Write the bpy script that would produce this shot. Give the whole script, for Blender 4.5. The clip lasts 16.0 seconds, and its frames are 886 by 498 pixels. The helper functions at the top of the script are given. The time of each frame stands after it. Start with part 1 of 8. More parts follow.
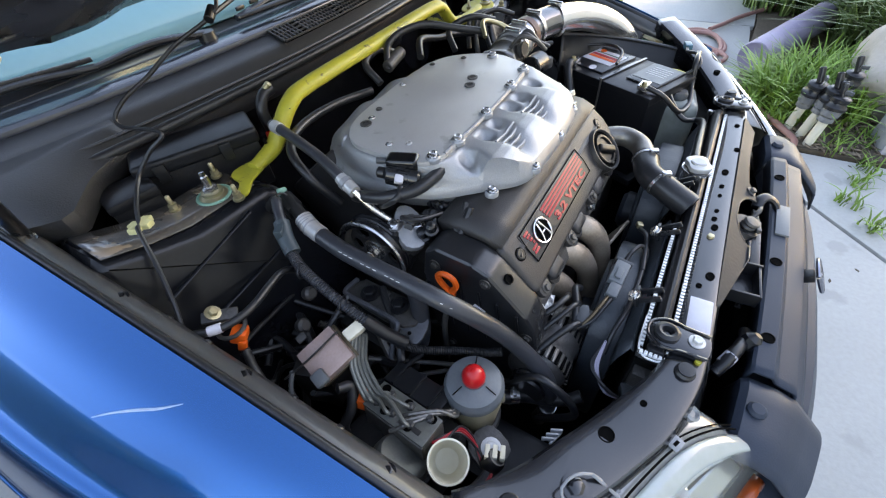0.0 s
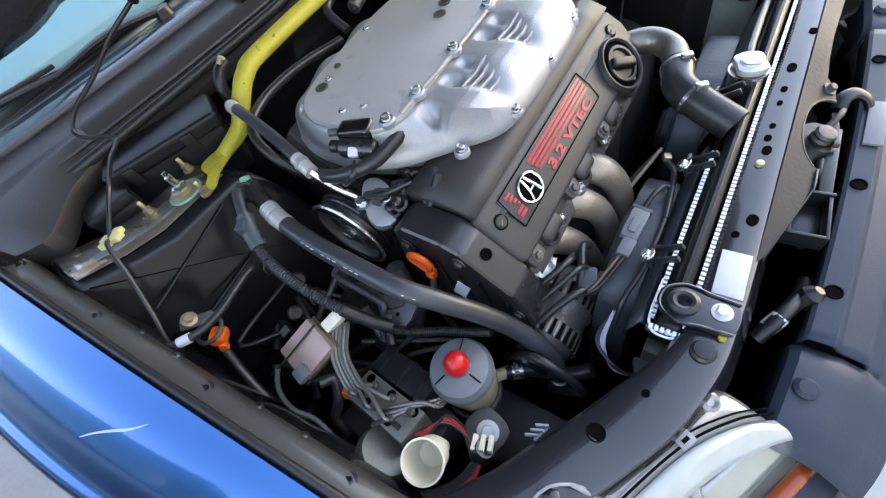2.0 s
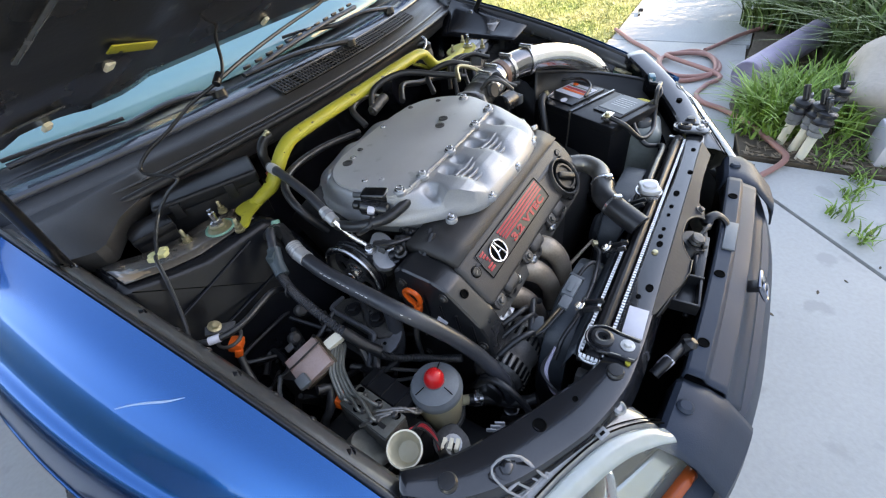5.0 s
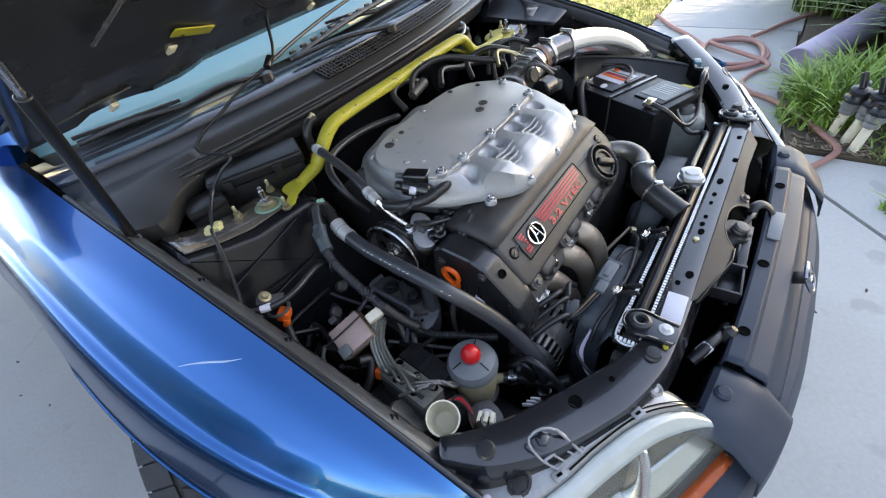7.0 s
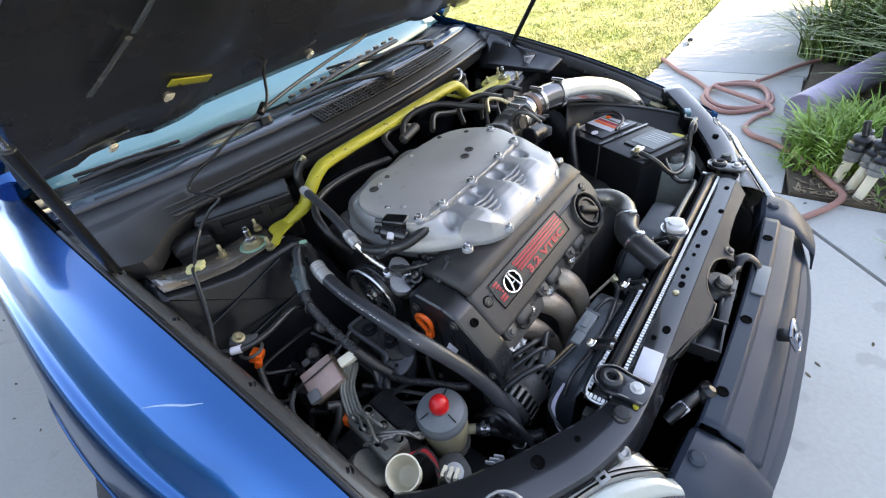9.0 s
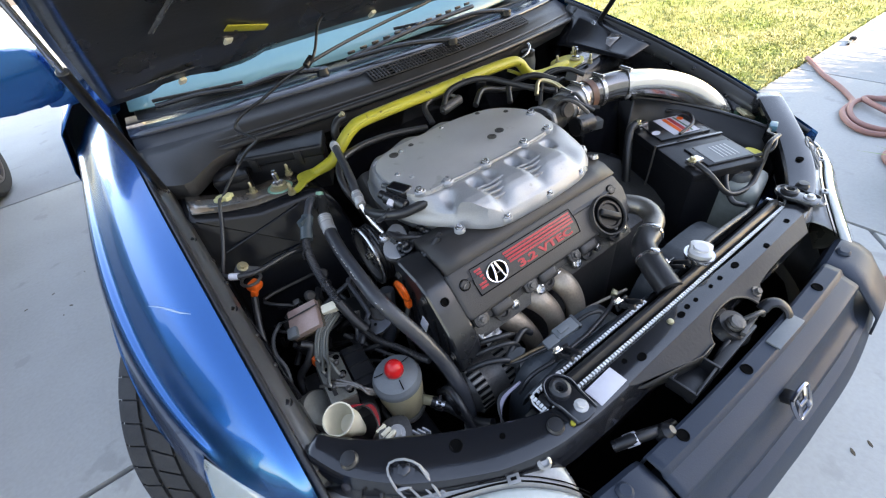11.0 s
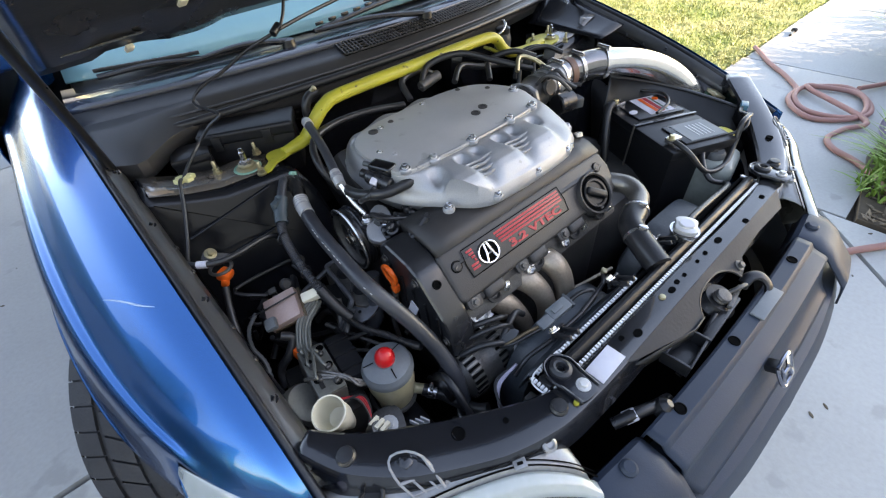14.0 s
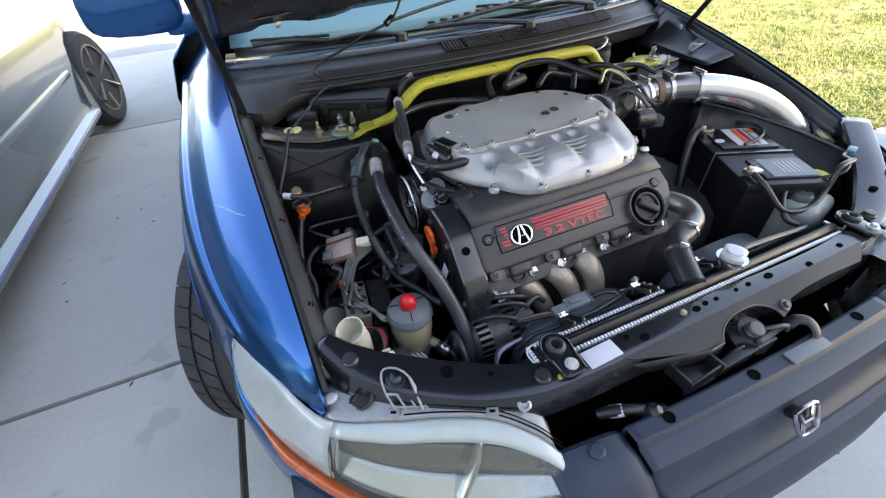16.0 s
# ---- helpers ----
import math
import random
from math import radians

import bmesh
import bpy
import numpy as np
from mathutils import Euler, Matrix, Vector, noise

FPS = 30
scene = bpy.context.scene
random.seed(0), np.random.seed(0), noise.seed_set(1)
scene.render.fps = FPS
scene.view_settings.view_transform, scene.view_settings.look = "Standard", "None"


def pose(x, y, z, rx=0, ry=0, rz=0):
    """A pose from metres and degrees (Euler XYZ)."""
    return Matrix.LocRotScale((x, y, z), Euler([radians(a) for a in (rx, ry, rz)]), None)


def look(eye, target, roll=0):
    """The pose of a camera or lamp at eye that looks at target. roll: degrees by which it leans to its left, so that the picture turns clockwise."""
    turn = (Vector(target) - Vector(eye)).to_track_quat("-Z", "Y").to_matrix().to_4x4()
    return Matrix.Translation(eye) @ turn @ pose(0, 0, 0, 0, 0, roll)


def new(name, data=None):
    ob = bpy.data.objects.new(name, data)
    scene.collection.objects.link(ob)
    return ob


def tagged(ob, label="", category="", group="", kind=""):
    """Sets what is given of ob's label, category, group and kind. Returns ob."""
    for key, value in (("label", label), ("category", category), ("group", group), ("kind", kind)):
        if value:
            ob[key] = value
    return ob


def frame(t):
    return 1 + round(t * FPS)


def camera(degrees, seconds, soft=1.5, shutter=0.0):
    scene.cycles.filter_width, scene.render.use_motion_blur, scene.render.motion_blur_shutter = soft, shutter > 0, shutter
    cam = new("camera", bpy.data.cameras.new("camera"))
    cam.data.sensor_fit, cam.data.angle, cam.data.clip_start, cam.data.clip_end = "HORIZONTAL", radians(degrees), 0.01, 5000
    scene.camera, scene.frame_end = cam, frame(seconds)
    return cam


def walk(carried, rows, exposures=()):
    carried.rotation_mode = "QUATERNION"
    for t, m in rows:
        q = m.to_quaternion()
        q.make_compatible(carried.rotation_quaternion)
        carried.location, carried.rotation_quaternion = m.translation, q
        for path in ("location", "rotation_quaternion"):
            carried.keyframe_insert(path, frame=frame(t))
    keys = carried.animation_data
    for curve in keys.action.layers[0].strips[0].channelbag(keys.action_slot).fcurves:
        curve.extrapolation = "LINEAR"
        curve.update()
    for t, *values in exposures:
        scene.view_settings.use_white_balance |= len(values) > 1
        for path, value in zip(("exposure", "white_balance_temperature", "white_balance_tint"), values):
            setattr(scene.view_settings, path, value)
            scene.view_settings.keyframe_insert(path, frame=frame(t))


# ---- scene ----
import functools
cam = camera(94.8, 16.0, soft=1.2)
ROWS = [
    (0.0, -0.7211, 0.0781, 1.1466, 43.55, 4.27, -59.54),
    (0.5, -0.7147, 0.0681, 1.1312, 41.14, 5.73, -62.32),
    (1.0, -0.6615, 0.0530, 1.0896, 35.17, 9.91, -64.40),
    (1.5, -0.5975, 0.0420, 1.0909, 32.14, 14.06, -62.35),
    (2.0, -0.5754, 0.0155, 1.1098, 33.89, 16.06, -58.49),
    (2.5, -0.5933, 0.0051, 1.1544, 38.05, 13.04, -56.00),
    (3.0, -0.6019, -0.0003, 1.1675, 40.17, 11.57, -52.26),
    (3.5, -0.6718, -0.0073, 1.1864, 43.14, 10.01, -54.01),
    (4.0, -0.7280, -0.0266, 1.1907, 44.97, 6.82, -58.44),
    (4.2, -0.7325, -0.0390, 1.2040, 45.97, 6.90, -58.77),
    (6.3, -0.7250, -0.0405, 1.2040, 46.55, 7.85, -56.24),
    (6.5, -0.7417, -0.0369, 1.2023, 46.14, 7.83, -55.17),
    (7.0, -0.7647, -0.0331, 1.2057, 45.93, 8.56, -54.79),
    (7.5, -0.7560, -0.0451, 1.2208, 48.40, 10.74, -54.47),
    (8.0, -0.7352, -0.0578, 1.2393, 51.66, 12.20, -56.83),
    (8.5, -0.7428, -0.0500, 1.2280, 51.44, 9.31, -56.39),
    (9.0, -0.7111, -0.0774, 1.2222, 50.33, 8.43, -52.34),
    (9.5, -0.6092, -0.1703, 1.2099, 50.64, 7.52, -41.80),
    (9.7, -0.5935, -0.1945, 1.2120, 49.25, 7.60, -38.60),
    (11.8, -0.6195, -0.1650, 1.2170, 47.67, 6.50, -36.32),
    (12.0, -0.6277, -0.1402, 1.2171, 46.96, 5.12, -38.85),
    (12.5, -0.6146, -0.1315, 1.2170, 49.24, 3.67, -43.26),
    (13.0, -0.5861, -0.1475, 1.2243, 52.28, 2.92, -36.91),
    (13.5, -0.6061, -0.1494, 1.2172, 50.38, 4.03, -38.57),
    (14.0, -0.6277, -0.1434, 1.1866, 46.32, 4.12, -41.07),
    (14.5, -0.5715, -0.2172, 1.1732, 46.69, 4.76, -34.93),
    (15.0, -0.5225, -0.3002, 1.1681, 48.27, 5.41, -26.43),
    (15.5, -0.5297, -0.3069, 1.1763, 49.45, 4.49, -22.73),
    (16.0, -0.6127, -0.2877, 1.1783, 49.28, 3.18, -23.64),
]
walk(cam, [(t, pose(x, y, z, rx, ry, rz)) for t, x, y, z, rx, ry, rz in ROWS], exposures=[(0.0, 3.30, 8700, 20), (1.0, 3.40, 8700, 20), (1.5, 3.59, 8700, 20), (2.0, 3.64, 8700, 20), (3.0, 3.62, 8700, 20), (4.0, 3.29, 8700, 20), (7.0, 3.19, 8700, 20), (9.5, 3.32, 8700, 20), (12.0, 3.29, 8700, 20), (16.0, 3.16, 8700, 20)])

# world and sun: low sun behind an unseen added house that shades the car
world = bpy.data.worlds.new("sky")
scene.world = world
world.use_nodes = True
wn = world.node_tree.nodes
sky = wn.new("ShaderNodeTexSky")
sky.sky_type, sky.sun_disc = "NISHITA", False
SUN_EL, SUN_AZ = radians(22), math.atan2(0.62, -0.78)   # direction towards the sun, (sin, cos) of the azimuth from +y
sky.sun_elevation, sky.sun_rotation = SUN_EL, SUN_AZ
sky.air_density, sky.dust_density, sky.ozone_density = 1.0, 0.3, 1.0
wn["Background"].inputs["Strength"].default_value = 0.13
world.node_tree.links.new(sky.outputs[0], wn["Background"].inputs["Color"])
sun = new("sun", bpy.data.lights.new("sun", "SUN"))
sun.data.energy, sun.data.angle, sun.data.color = 3.3, radians(0.5), (1.0, 0.93, 0.82)
to_sun = Vector((math.sin(SUN_AZ) * math.cos(SUN_EL), math.cos(SUN_AZ) * math.cos(SUN_EL), math.sin(SUN_EL)))
sun.matrix_world = look(to_sun * 40, (0, 0, 0))


# ---------- helpers ----------
def mat(name, col, rough=0.5, metal=0.0, col2=None, scale=6.0, fine=90.0, bump=0.1, coat=0.0, wear=None, wear_at=0.68,
        rvar=0.12, spec=0.5, trans=0.0, ior=1.45, alpha=1.0, island=0.0):
    m = bpy.data.materials.new(name)
    m.use_nodes = True
    nt = m.node_tree
    N, L = nt.nodes, nt.links
    b = N["Principled BSDF"]
    geo = N.new("ShaderNodeNewGeometry")
    big, small = N.new("ShaderNodeTexNoise"), N.new("ShaderNodeTexNoise")
    big.inputs["Scale"].default_value, small.inputs["Scale"].default_value = scale, fine
    big.inputs["Detail"].default_value, small.inputs["Detail"].default_value = 5, 3
    for n in (big, small):
        L.new(geo.outputs["Position"], n.inputs["Vector"])
    c2 = col2 or tuple(0.72 * c for c in col)
    ramp = N.new("ShaderNodeMapRange")
    ramp.inputs[1].default_value, ramp.inputs[2].default_value = 0.3, 0.7
    mixn = N.new("ShaderNodeMath")
    mixn.operation = "MULTIPLY_ADD"
    mixn.inputs[1].default_value = 0.35
    L.new(small.outputs[0], mixn.inputs[0])
    sc = N.new("ShaderNodeMath")
    sc.operation = "MULTIPLY"
    sc.inputs[1].default_value = 0.65
    L.new(big.outputs[0], sc.inputs[0])
    L.new(sc.outputs[0], mixn.inputs[2])
    L.new(mixn.outputs[0], ramp.inputs[0])
    mx = N.new("ShaderNodeMix")
    mx.data_type = "RGBA"
    mx.inputs[6].default_value, mx.inputs[7].default_value = (*c2, 1), (*col, 1)
    L.new(ramp.outputs[0], mx.inputs[0])
    last = mx.outputs[2]
    if wear:
        wr = N.new("ShaderNodeTexNoise")
        wr.inputs["Scale"].default_value, wr.inputs["Detail"].default_value = scale * 3.1, 8
        L.new(geo.outputs["Position"], wr.inputs["Vector"])
        wm = N.new("ShaderNodeMapRange")
        wm.inputs[1].default_value, wm.inputs[2].default_value = wear_at, wear_at + 0.05
        L.new(wr.outputs[0], wm.inputs[0])
        m2 = N.new("ShaderNodeMix")
        m2.data_type = "RGBA"
        m2.inputs[7].default_value = (*wear, 1)
        L.new(wm.outputs[0], m2.inputs[0])
        L.new(last, m2.inputs[6])
        last = m2.outputs[2]
    if island:
        oi = N.new("ShaderNodeObjectInfo")
        hs = N.new("ShaderNodeHueSaturation")
        mr = N.new("ShaderNodeMapRange")
        mr.inputs[3].default_value, mr.inputs[4].default_value = 1 - island, 1 + island
        L.new(oi.outputs["Random"], mr.inputs[0])
        L.new(mr.outputs[0], hs.inputs["Value"])
        L.new(last, hs.inputs["Color"])
        last = hs.outputs[0]
    L.new(last, b.inputs["Base Color"])
    rr = N.new("ShaderNodeMapRange")
    rr.inputs[3].default_value, rr.inputs[4].default_value = max(0.02, rough - rvar), min(1, rough + rvar)
    L.new(big.outputs[0], rr.inputs[0])
    L.new(rr.outputs[0], b.inputs["Roughness"])
    b.inputs["Metallic"].default_value = metal
    b.inputs["Specular IOR Level"].default_value = spec
    b.inputs["Coat Weight"].default_value = coat
    b.inputs["Coat Roughness"].default_value = 0.04
    b.inputs["Transmission Weight"].default_value = trans
    b.inputs["IOR"].default_value = ior
    b.inputs["Alpha"].default_value = alpha
    if bump:
        bp = N.new("ShaderNodeBump")
        bp.inputs["Strength"].default_value, bp.inputs["Distance"].default_value = bump, 0.002
        L.new(small.outputs[0], bp.inputs["Height"])
        L.new(bp.outputs[0], b.inputs["Normal"])
    return m


PLACE = {}


def thing(name, at, label, category, group="", kind=""):
    e = new(name)
    e.empty_display_size = 0.05
    e.location = at
    PLACE[e] = Vector(at)
    return tagged(e, label, category, group, kind)


def part(name, bm, material, parent=None, label="", solid=0.0, flat=False, sharp=38, category="", kind="", group="", off=-1.0):
    """One mesh object out of a bmesh in world coordinates."""
    bmesh.ops.recalc_face_normals(bm, faces=bm.faces)
    me = bpy.data.meshes.new(name)
    bm.to_mesh(me)
    bm.free()
    n = len(me.vertices)
    co = np.empty(n * 3)
    me.vertices.foreach_get("co", co)
    co = co.reshape(-1, 3)
    c = Vector((co.min(0) + co.max(0)) / 2)
    me.transform(Matrix.Translation(-c))
    if not flat:
        me.shade_smooth()
        me.set_sharp_from_angle(angle=radians(sharp))
    for m in material if isinstance(material, (list, tuple)) else [material]:
        me.materials.append(m)
    ob = new(name, me)
    PLACE[ob] = c
    if parent:
        ob.parent = parent
        ob.location = c - PLACE[parent]
    else:
        ob.location = c
    if solid:
        s = ob.modifiers.new("thickness", "SOLIDIFY")
        s.thickness, s.offset = solid, off
    return tagged(ob, label, category, group, kind)


def merge(bm, other, m=None):
    me = bpy.data.meshes.new("tmp")
    other.to_mesh(me)
    other.free()
    if m is not None:
        me.transform(m)
    bm.from_mesh(me)
    bpy.data.meshes.remove(me)
    return bm


def box(c, s, rot=(0, 0, 0), bev=0.004, bm=None, seg=2):
    b = bmesh.new()
    bmesh.ops.create_cube(b, size=1, matrix=Matrix.Diagonal((*s, 1)))
    if bev:
        bmesh.ops.bevel(b, geom=list(b.edges), offset=min(bev, 0.45 * min(s)), segments=seg, affect="EDGES", profile=0.6)
    return merge(bm if bm is not None else bmesh.new(), b, pose(*c, *rot))


def frame_to(a, b):
    a, b = Vector(a), Vector(b)
    return Matrix.Translation(a) @ (b - a).to_track_quat("Z", "Y").to_matrix().to_4x4()


def lathe(profile, m=None, seg=24, bm=None, cap=True):
    """profile: (radius, height) pairs from bottom to top, turned round z, placed by m."""
    b = bmesh.new()
    rings = []
    for r, z in profile:
        if r < 1e-5:
            rings.append([b.verts.new((0, 0, z))])
        else:
            rings.append([b.verts.new((r * math.cos(2 * math.pi * k / seg), r * math.sin(2 * math.pi * k / seg), z)) for k in range(seg)])
    for p, q in zip(rings[:-1], rings[1:]):
        for k in range(seg):
            a, c, d, e = p[k % len(p)], p[(k + 1) % len(p)], q[(k + 1) % len(q)], q[k % len(q)]
            vs = list(dict.fromkeys((a, c, d, e)))
            if len(vs) > 2:
                b.faces.new(vs)
    if cap:
        for ring in (rings[0], rings[-1]):
            if len(ring) > 2:
                b.faces.new(ring)
    return merge(bm if bm is not None else bmesh.new(), b, m)


def rod(a, b, r, bm=None, seg=14, bev=0.0):
    h = (Vector(b) - Vector(a)).length
    k = min(bev, r * 0.6) or r * 0.12
    return lathe([(0, 0), (r - k, 0), (r, k), (r, h - k), (r - k, h), (0, h)], frame_to(a, b), seg, bm, cap=False)


def spline(pts, n=8):
    P = [Vector(p) for p in pts]
    P = [2 * P[0] - P[1]] + P + [2 * P[-1] - P[-2]]
    out = []
    for i in range(1, len(P) - 2):
        for k in range(n):
            t = k / n
            a, b, c, d = P[i - 1], P[i], P[i + 1], P[i + 2]
            out.append(0.5 * ((2 * b) + (c - a) * t + (2 * a - 5 * b + 4 * c - d) * t * t + (3 * b - a - 3 * c + d) * t ** 3))
    out.append(P[-2])
    return out


def tube(pts, r, bm=None, seg=10, n=8, flatten=1.0, cap=True):
    """r: radius, or a function of 0..1 along the way."""
    b = bm if bm is not None else bmesh.new()
    S = spline(pts, n) if n > 1 else [Vector(p) for p in pts]
    rf = r if callable(r) else (lambda u: r)
    up = Vector((0, 0, 1)) if abs((S[1] - S[0]).normalized().z) < 0.9 else Vector((1, 0, 0))
    rings, side = [], None
    for i, p in enumerate(S):
        d = (S[min(i + 1, len(S) - 1)] - S[max(i - 1, 0)]).normalized()
        side = (side - d * side.dot(d)).normalized() if side is not None else d.cross(up).normalized()
        v = d.cross(side)
        q = rf(i / (len(S) - 1))
        rings.append([b.verts.new(p + side * q * math.cos(2 * math.pi * k / seg) + v * q * flatten * math.sin(2 * math.pi * k / seg)) for k in range(seg)])
    for p, q in zip(rings[:-1], rings[1:]):
        for k in range(seg):
            b.faces.new((p[k], p[(k + 1) % seg], q[(k + 1) % seg], q[k]))
    if cap:
        b.faces.new(rings[0])
        b.faces.new(rings[-1])
    return b


def prism(poly, z0, z1, m=None, bev=0.0, bm=None, seg=2):
    """A polygon in xy from z0 to z1 with its edges rounded, placed by m."""
    b = bmesh.new()
    f = b.faces.new([b.verts.new((x, y, z0)) for x, y in poly])
    e = bmesh.ops.extrude_face_region(b, geom=[f])
    bmesh.ops.translate(b, verts=[v for v in e["geom"] if isinstance(v, bmesh.types.BMVert)], vec=(0, 0, z1 - z0))
    if bev:
        bmesh.ops.recalc_face_normals(b, faces=b.faces)
        bmesh.ops.bevel(b, geom=list(b.edges), offset=bev, segments=seg, affect="EDGES", profile=0.6)
    return merge(bm if bm is not None else bmesh.new(), b, m)


def loft(rows, bm=None, closed=False):
    b = bm if bm is not None else bmesh.new()
    R = [[b.verts.new(p) for p in row] for row in rows]
    for p, q in zip(R[:-1], R[1:]):
        n = len(p)
        for k in range(n if closed else n - 1):
            b.faces.new((p[k], p[(k + 1) % n], q[(k + 1) % n], q[k]))
    return b


def lerp(a, b, t):
    return a + (b - a) * t


def track(x, keys):
    """Piecewise linear through (x, value) keys."""
    for (a, va), (b, vb) in zip(keys[:-1], keys[1:]):
        if x <= b:
            return va if x <= a else lerp(va, vb, (x - a) / (b - a))
    return keys[-1][1]


def soft(x, keys):
    """Smooth through (x, value) keys."""
    if x <= keys[0][0]:
        return keys[0][1]
    for i, ((a, va), (b, vb)) in enumerate(zip(keys[:-1], keys[1:])):
        if x <= b:
            v0 = keys[i - 1] if i else (2 * a - b, 2 * va - vb)
            v3 = keys[i + 2] if i + 2 < len(keys) else (2 * b - a, 2 * vb - va)
            t, h = (x - a) / (b - a), b - a
            m0, m1 = (vb - v0[1]) / (b - v0[0]) * h, (v3[1] - va) / (v3[0] - a) * h
            return (2 * t ** 3 - 3 * t * t + 1) * va + (t ** 3 - 2 * t * t + t) * m0 + (-2 * t ** 3 + 3 * t * t) * vb + (t ** 3 - t * t) * m1
    return keys[-1][1]


@functools.lru_cache(None)
def fair_fit(keys, deg):
    return np.polyfit([k[0] for k in keys], [k[1] for k in keys], deg)


def fair(x, keys, deg=3):
    """A fair low-order curve near (x, value) keys."""
    return float(np.polyval(fair_fit(tuple(keys), deg), x))


def outline(pts, n=5):
    """A closed smooth outline through plan points."""
    P, out = [Vector((*p, 0)) for p in pts], []
    k = len(P)
    for i in range(k):
        a, b, c, d = P[i - 1], P[i], P[(i + 1) % k], P[(i + 2) % k]
        for j in range(n):
            t = j / n
            v = 0.5 * ((2 * b) + (c - a) * t + (2 * a - 5 * b + 4 * c - d) * t * t + (3 * b - a - 3 * c + d) * t ** 3)
            out.append((v.x, v.y))
    return out


def bolt(p, up=(0, 0, 1), r=0.006, h=0.005, washer=1.6, bm=None):
    """A hexagon head on a washer."""
    m = frame_to(p, Vector(p) + Vector(up))
    b = lathe([(r * washer, 0), (r * washer, h * 0.25), (r * 1.1, h * 0.3)], m, 14, bm)
    lathe([(r, h * 0.25), (r, h * 0.9), (r * 0.85, h), (0, h)], m, 6, b)
    return b


# ---------- materials ----------
BLUE = mat("blue_paint", (0.0002, 0.086, 0.255), 0.23, 0.90, (0.0002, 0.075, 0.225), 3, 900, 0.006, coat=0.5, rvar=0.03, spec=0.3)
# pale colour of the reflected line drawn on the wing
GLINT = mat("pale_wing_glint", (0.34, 0.42, 0.52), 0.5, 0.0, (0.22, 0.32, 0.46), 60, 300, 0.1)
BAY = mat("black_bay_paint", (0.0050, 0.0058, 0.0080), 0.22, 0.0, (0.009, 0.0096, 0.012), 7, 120, 0.10, coat=0.6, wear=(0.045, 0.042, 0.038), wear_at=0.74, spec=0.5, rvar=0.10)
BAYDULL = mat("dusty_black_metal", (0.0075, 0.008, 0.009), 0.42, 0.0, (0.020, 0.0195, 0.019), 11, 140, 0.25, wear=(0.07, 0.064, 0.055), wear_at=0.68)
HOODIN = mat("bonnet_inner_paint", (0.023, 0.0245, 0.028), 0.30, 0.0, (0.034, 0.034, 0.036), 4, 120, 0.10, coat=0.5, wear=(0.10, 0.095, 0.09), wear_at=0.68)
PLASTIC = mat("black_plastic", (0.0065, 0.007, 0.0085), 0.30, 0.0, (0.014, 0.0145, 0.0165), 9, 300, 0.12, rvar=0.14, wear=(0.05, 0.047, 0.043), wear_at=0.72)
DUSTY = mat("dusty_shroud_plastic", (0.042, 0.052, 0.062), 0.42, 0.0, (0.022, 0.028, 0.034), 13, 220, 0.25)
PIPEMETAL = mat("bare_pipe_metal", (0.20, 0.19, 0.175), 0.36, 0.7, (0.13, 0.123, 0.113), 14, 260, 0.25)
# blue cast stands in for sky reflected by the black plastic
BUMPER = mat("bumper_plastic", (0.021, 0.030, 0.046), 0.48, 0.0, (0.029, 0.039, 0.056), 5, 420, 0.14, wear=(0.050, 0.055, 0.062), wear_at=0.74, spec=0.28, rvar=0.12)
RUBBER = mat("rubber", (0.011, 0.0117, 0.0135), 0.34, 0.0, (0.023, 0.0236, 0.0255), 16, 240, 0.15, rvar=0.14)
TANKBLK = mat("matt_black_plastic", (0.0050, 0.0055, 0.0072), 0.36, 0.0, (0.011, 0.0115, 0.0135), 12, 240, 0.12, spec=0.4, rvar=0.14)
TOWER = mat("glossy_black_tower", (0.0060, 0.0070, 0.0095), 0.20, 0.0, (0.010, 0.0108, 0.013), 6, 140, 0.08, spec=0.32, wear=(0.045, 0.040, 0.034), wear_at=0.73, rvar=0.09)
# worn top; the brown base also stands in for a reflection
TOWERTOP = mat("worn_brown_sheen_top", (0.110, 0.094, 0.076), 0.22, 0.0, (0.050, 0.047, 0.046), 9, 140, 0.10, spec=0.6, coat=0.6, wear=(0.24, 0.18, 0.125), wear_at=0.58, rvar=0.10)
TYRE = mat("tyre_rubber", (0.022, 0.023, 0.025), 0.75, 0.0, (0.035, 0.035, 0.037), 9, 200, 0.3)
ALU = mat("cast_aluminium", (0.345, 0.355, 0.37), 0.42, 0.45, (0.25, 0.258, 0.27), 15, 520, 0.24, rvar=0.12, wear=(0.22, 0.22, 0.225), wear_at=0.66)
ALUPLATE = mat("brushed_aluminium", (0.55, 0.548, 0.545), 0.42, 0.50, (0.42, 0.418, 0.415), 9, 700, 0.14, wear=(0.40, 0.395, 0.385), wear_at=0.64, rvar=0.12)
ALUDARK = mat("dirty_cast_metal", (0.115, 0.112, 0.110), 0.5, 0.55, (0.05, 0.049, 0.048), 14, 260, 0.4)
ALTMAT = mat("dark_cast_metal", (0.11, 0.106, 0.103), 0.42, 0.5, (0.048, 0.047, 0.046), 22, 260, 0.35)
PULLEY = mat("dark_pressed_steel", (0.050, 0.051, 0.055), 0.36, 0.4, (0.030, 0.031, 0.033), 16, 260, 0.15)
SLEEVE = mat("dark_polished_sleeve", (0.20, 0.20, 0.205), 0.16, 0.85, (0.14, 0.14, 0.145), 14, 120, 0.05, rvar=0.06)
STEEL = mat("bright_steel", (0.62, 0.62, 0.63), 0.25, 0.95, (0.5, 0.5, 0.5), 20, 200, 0.05)
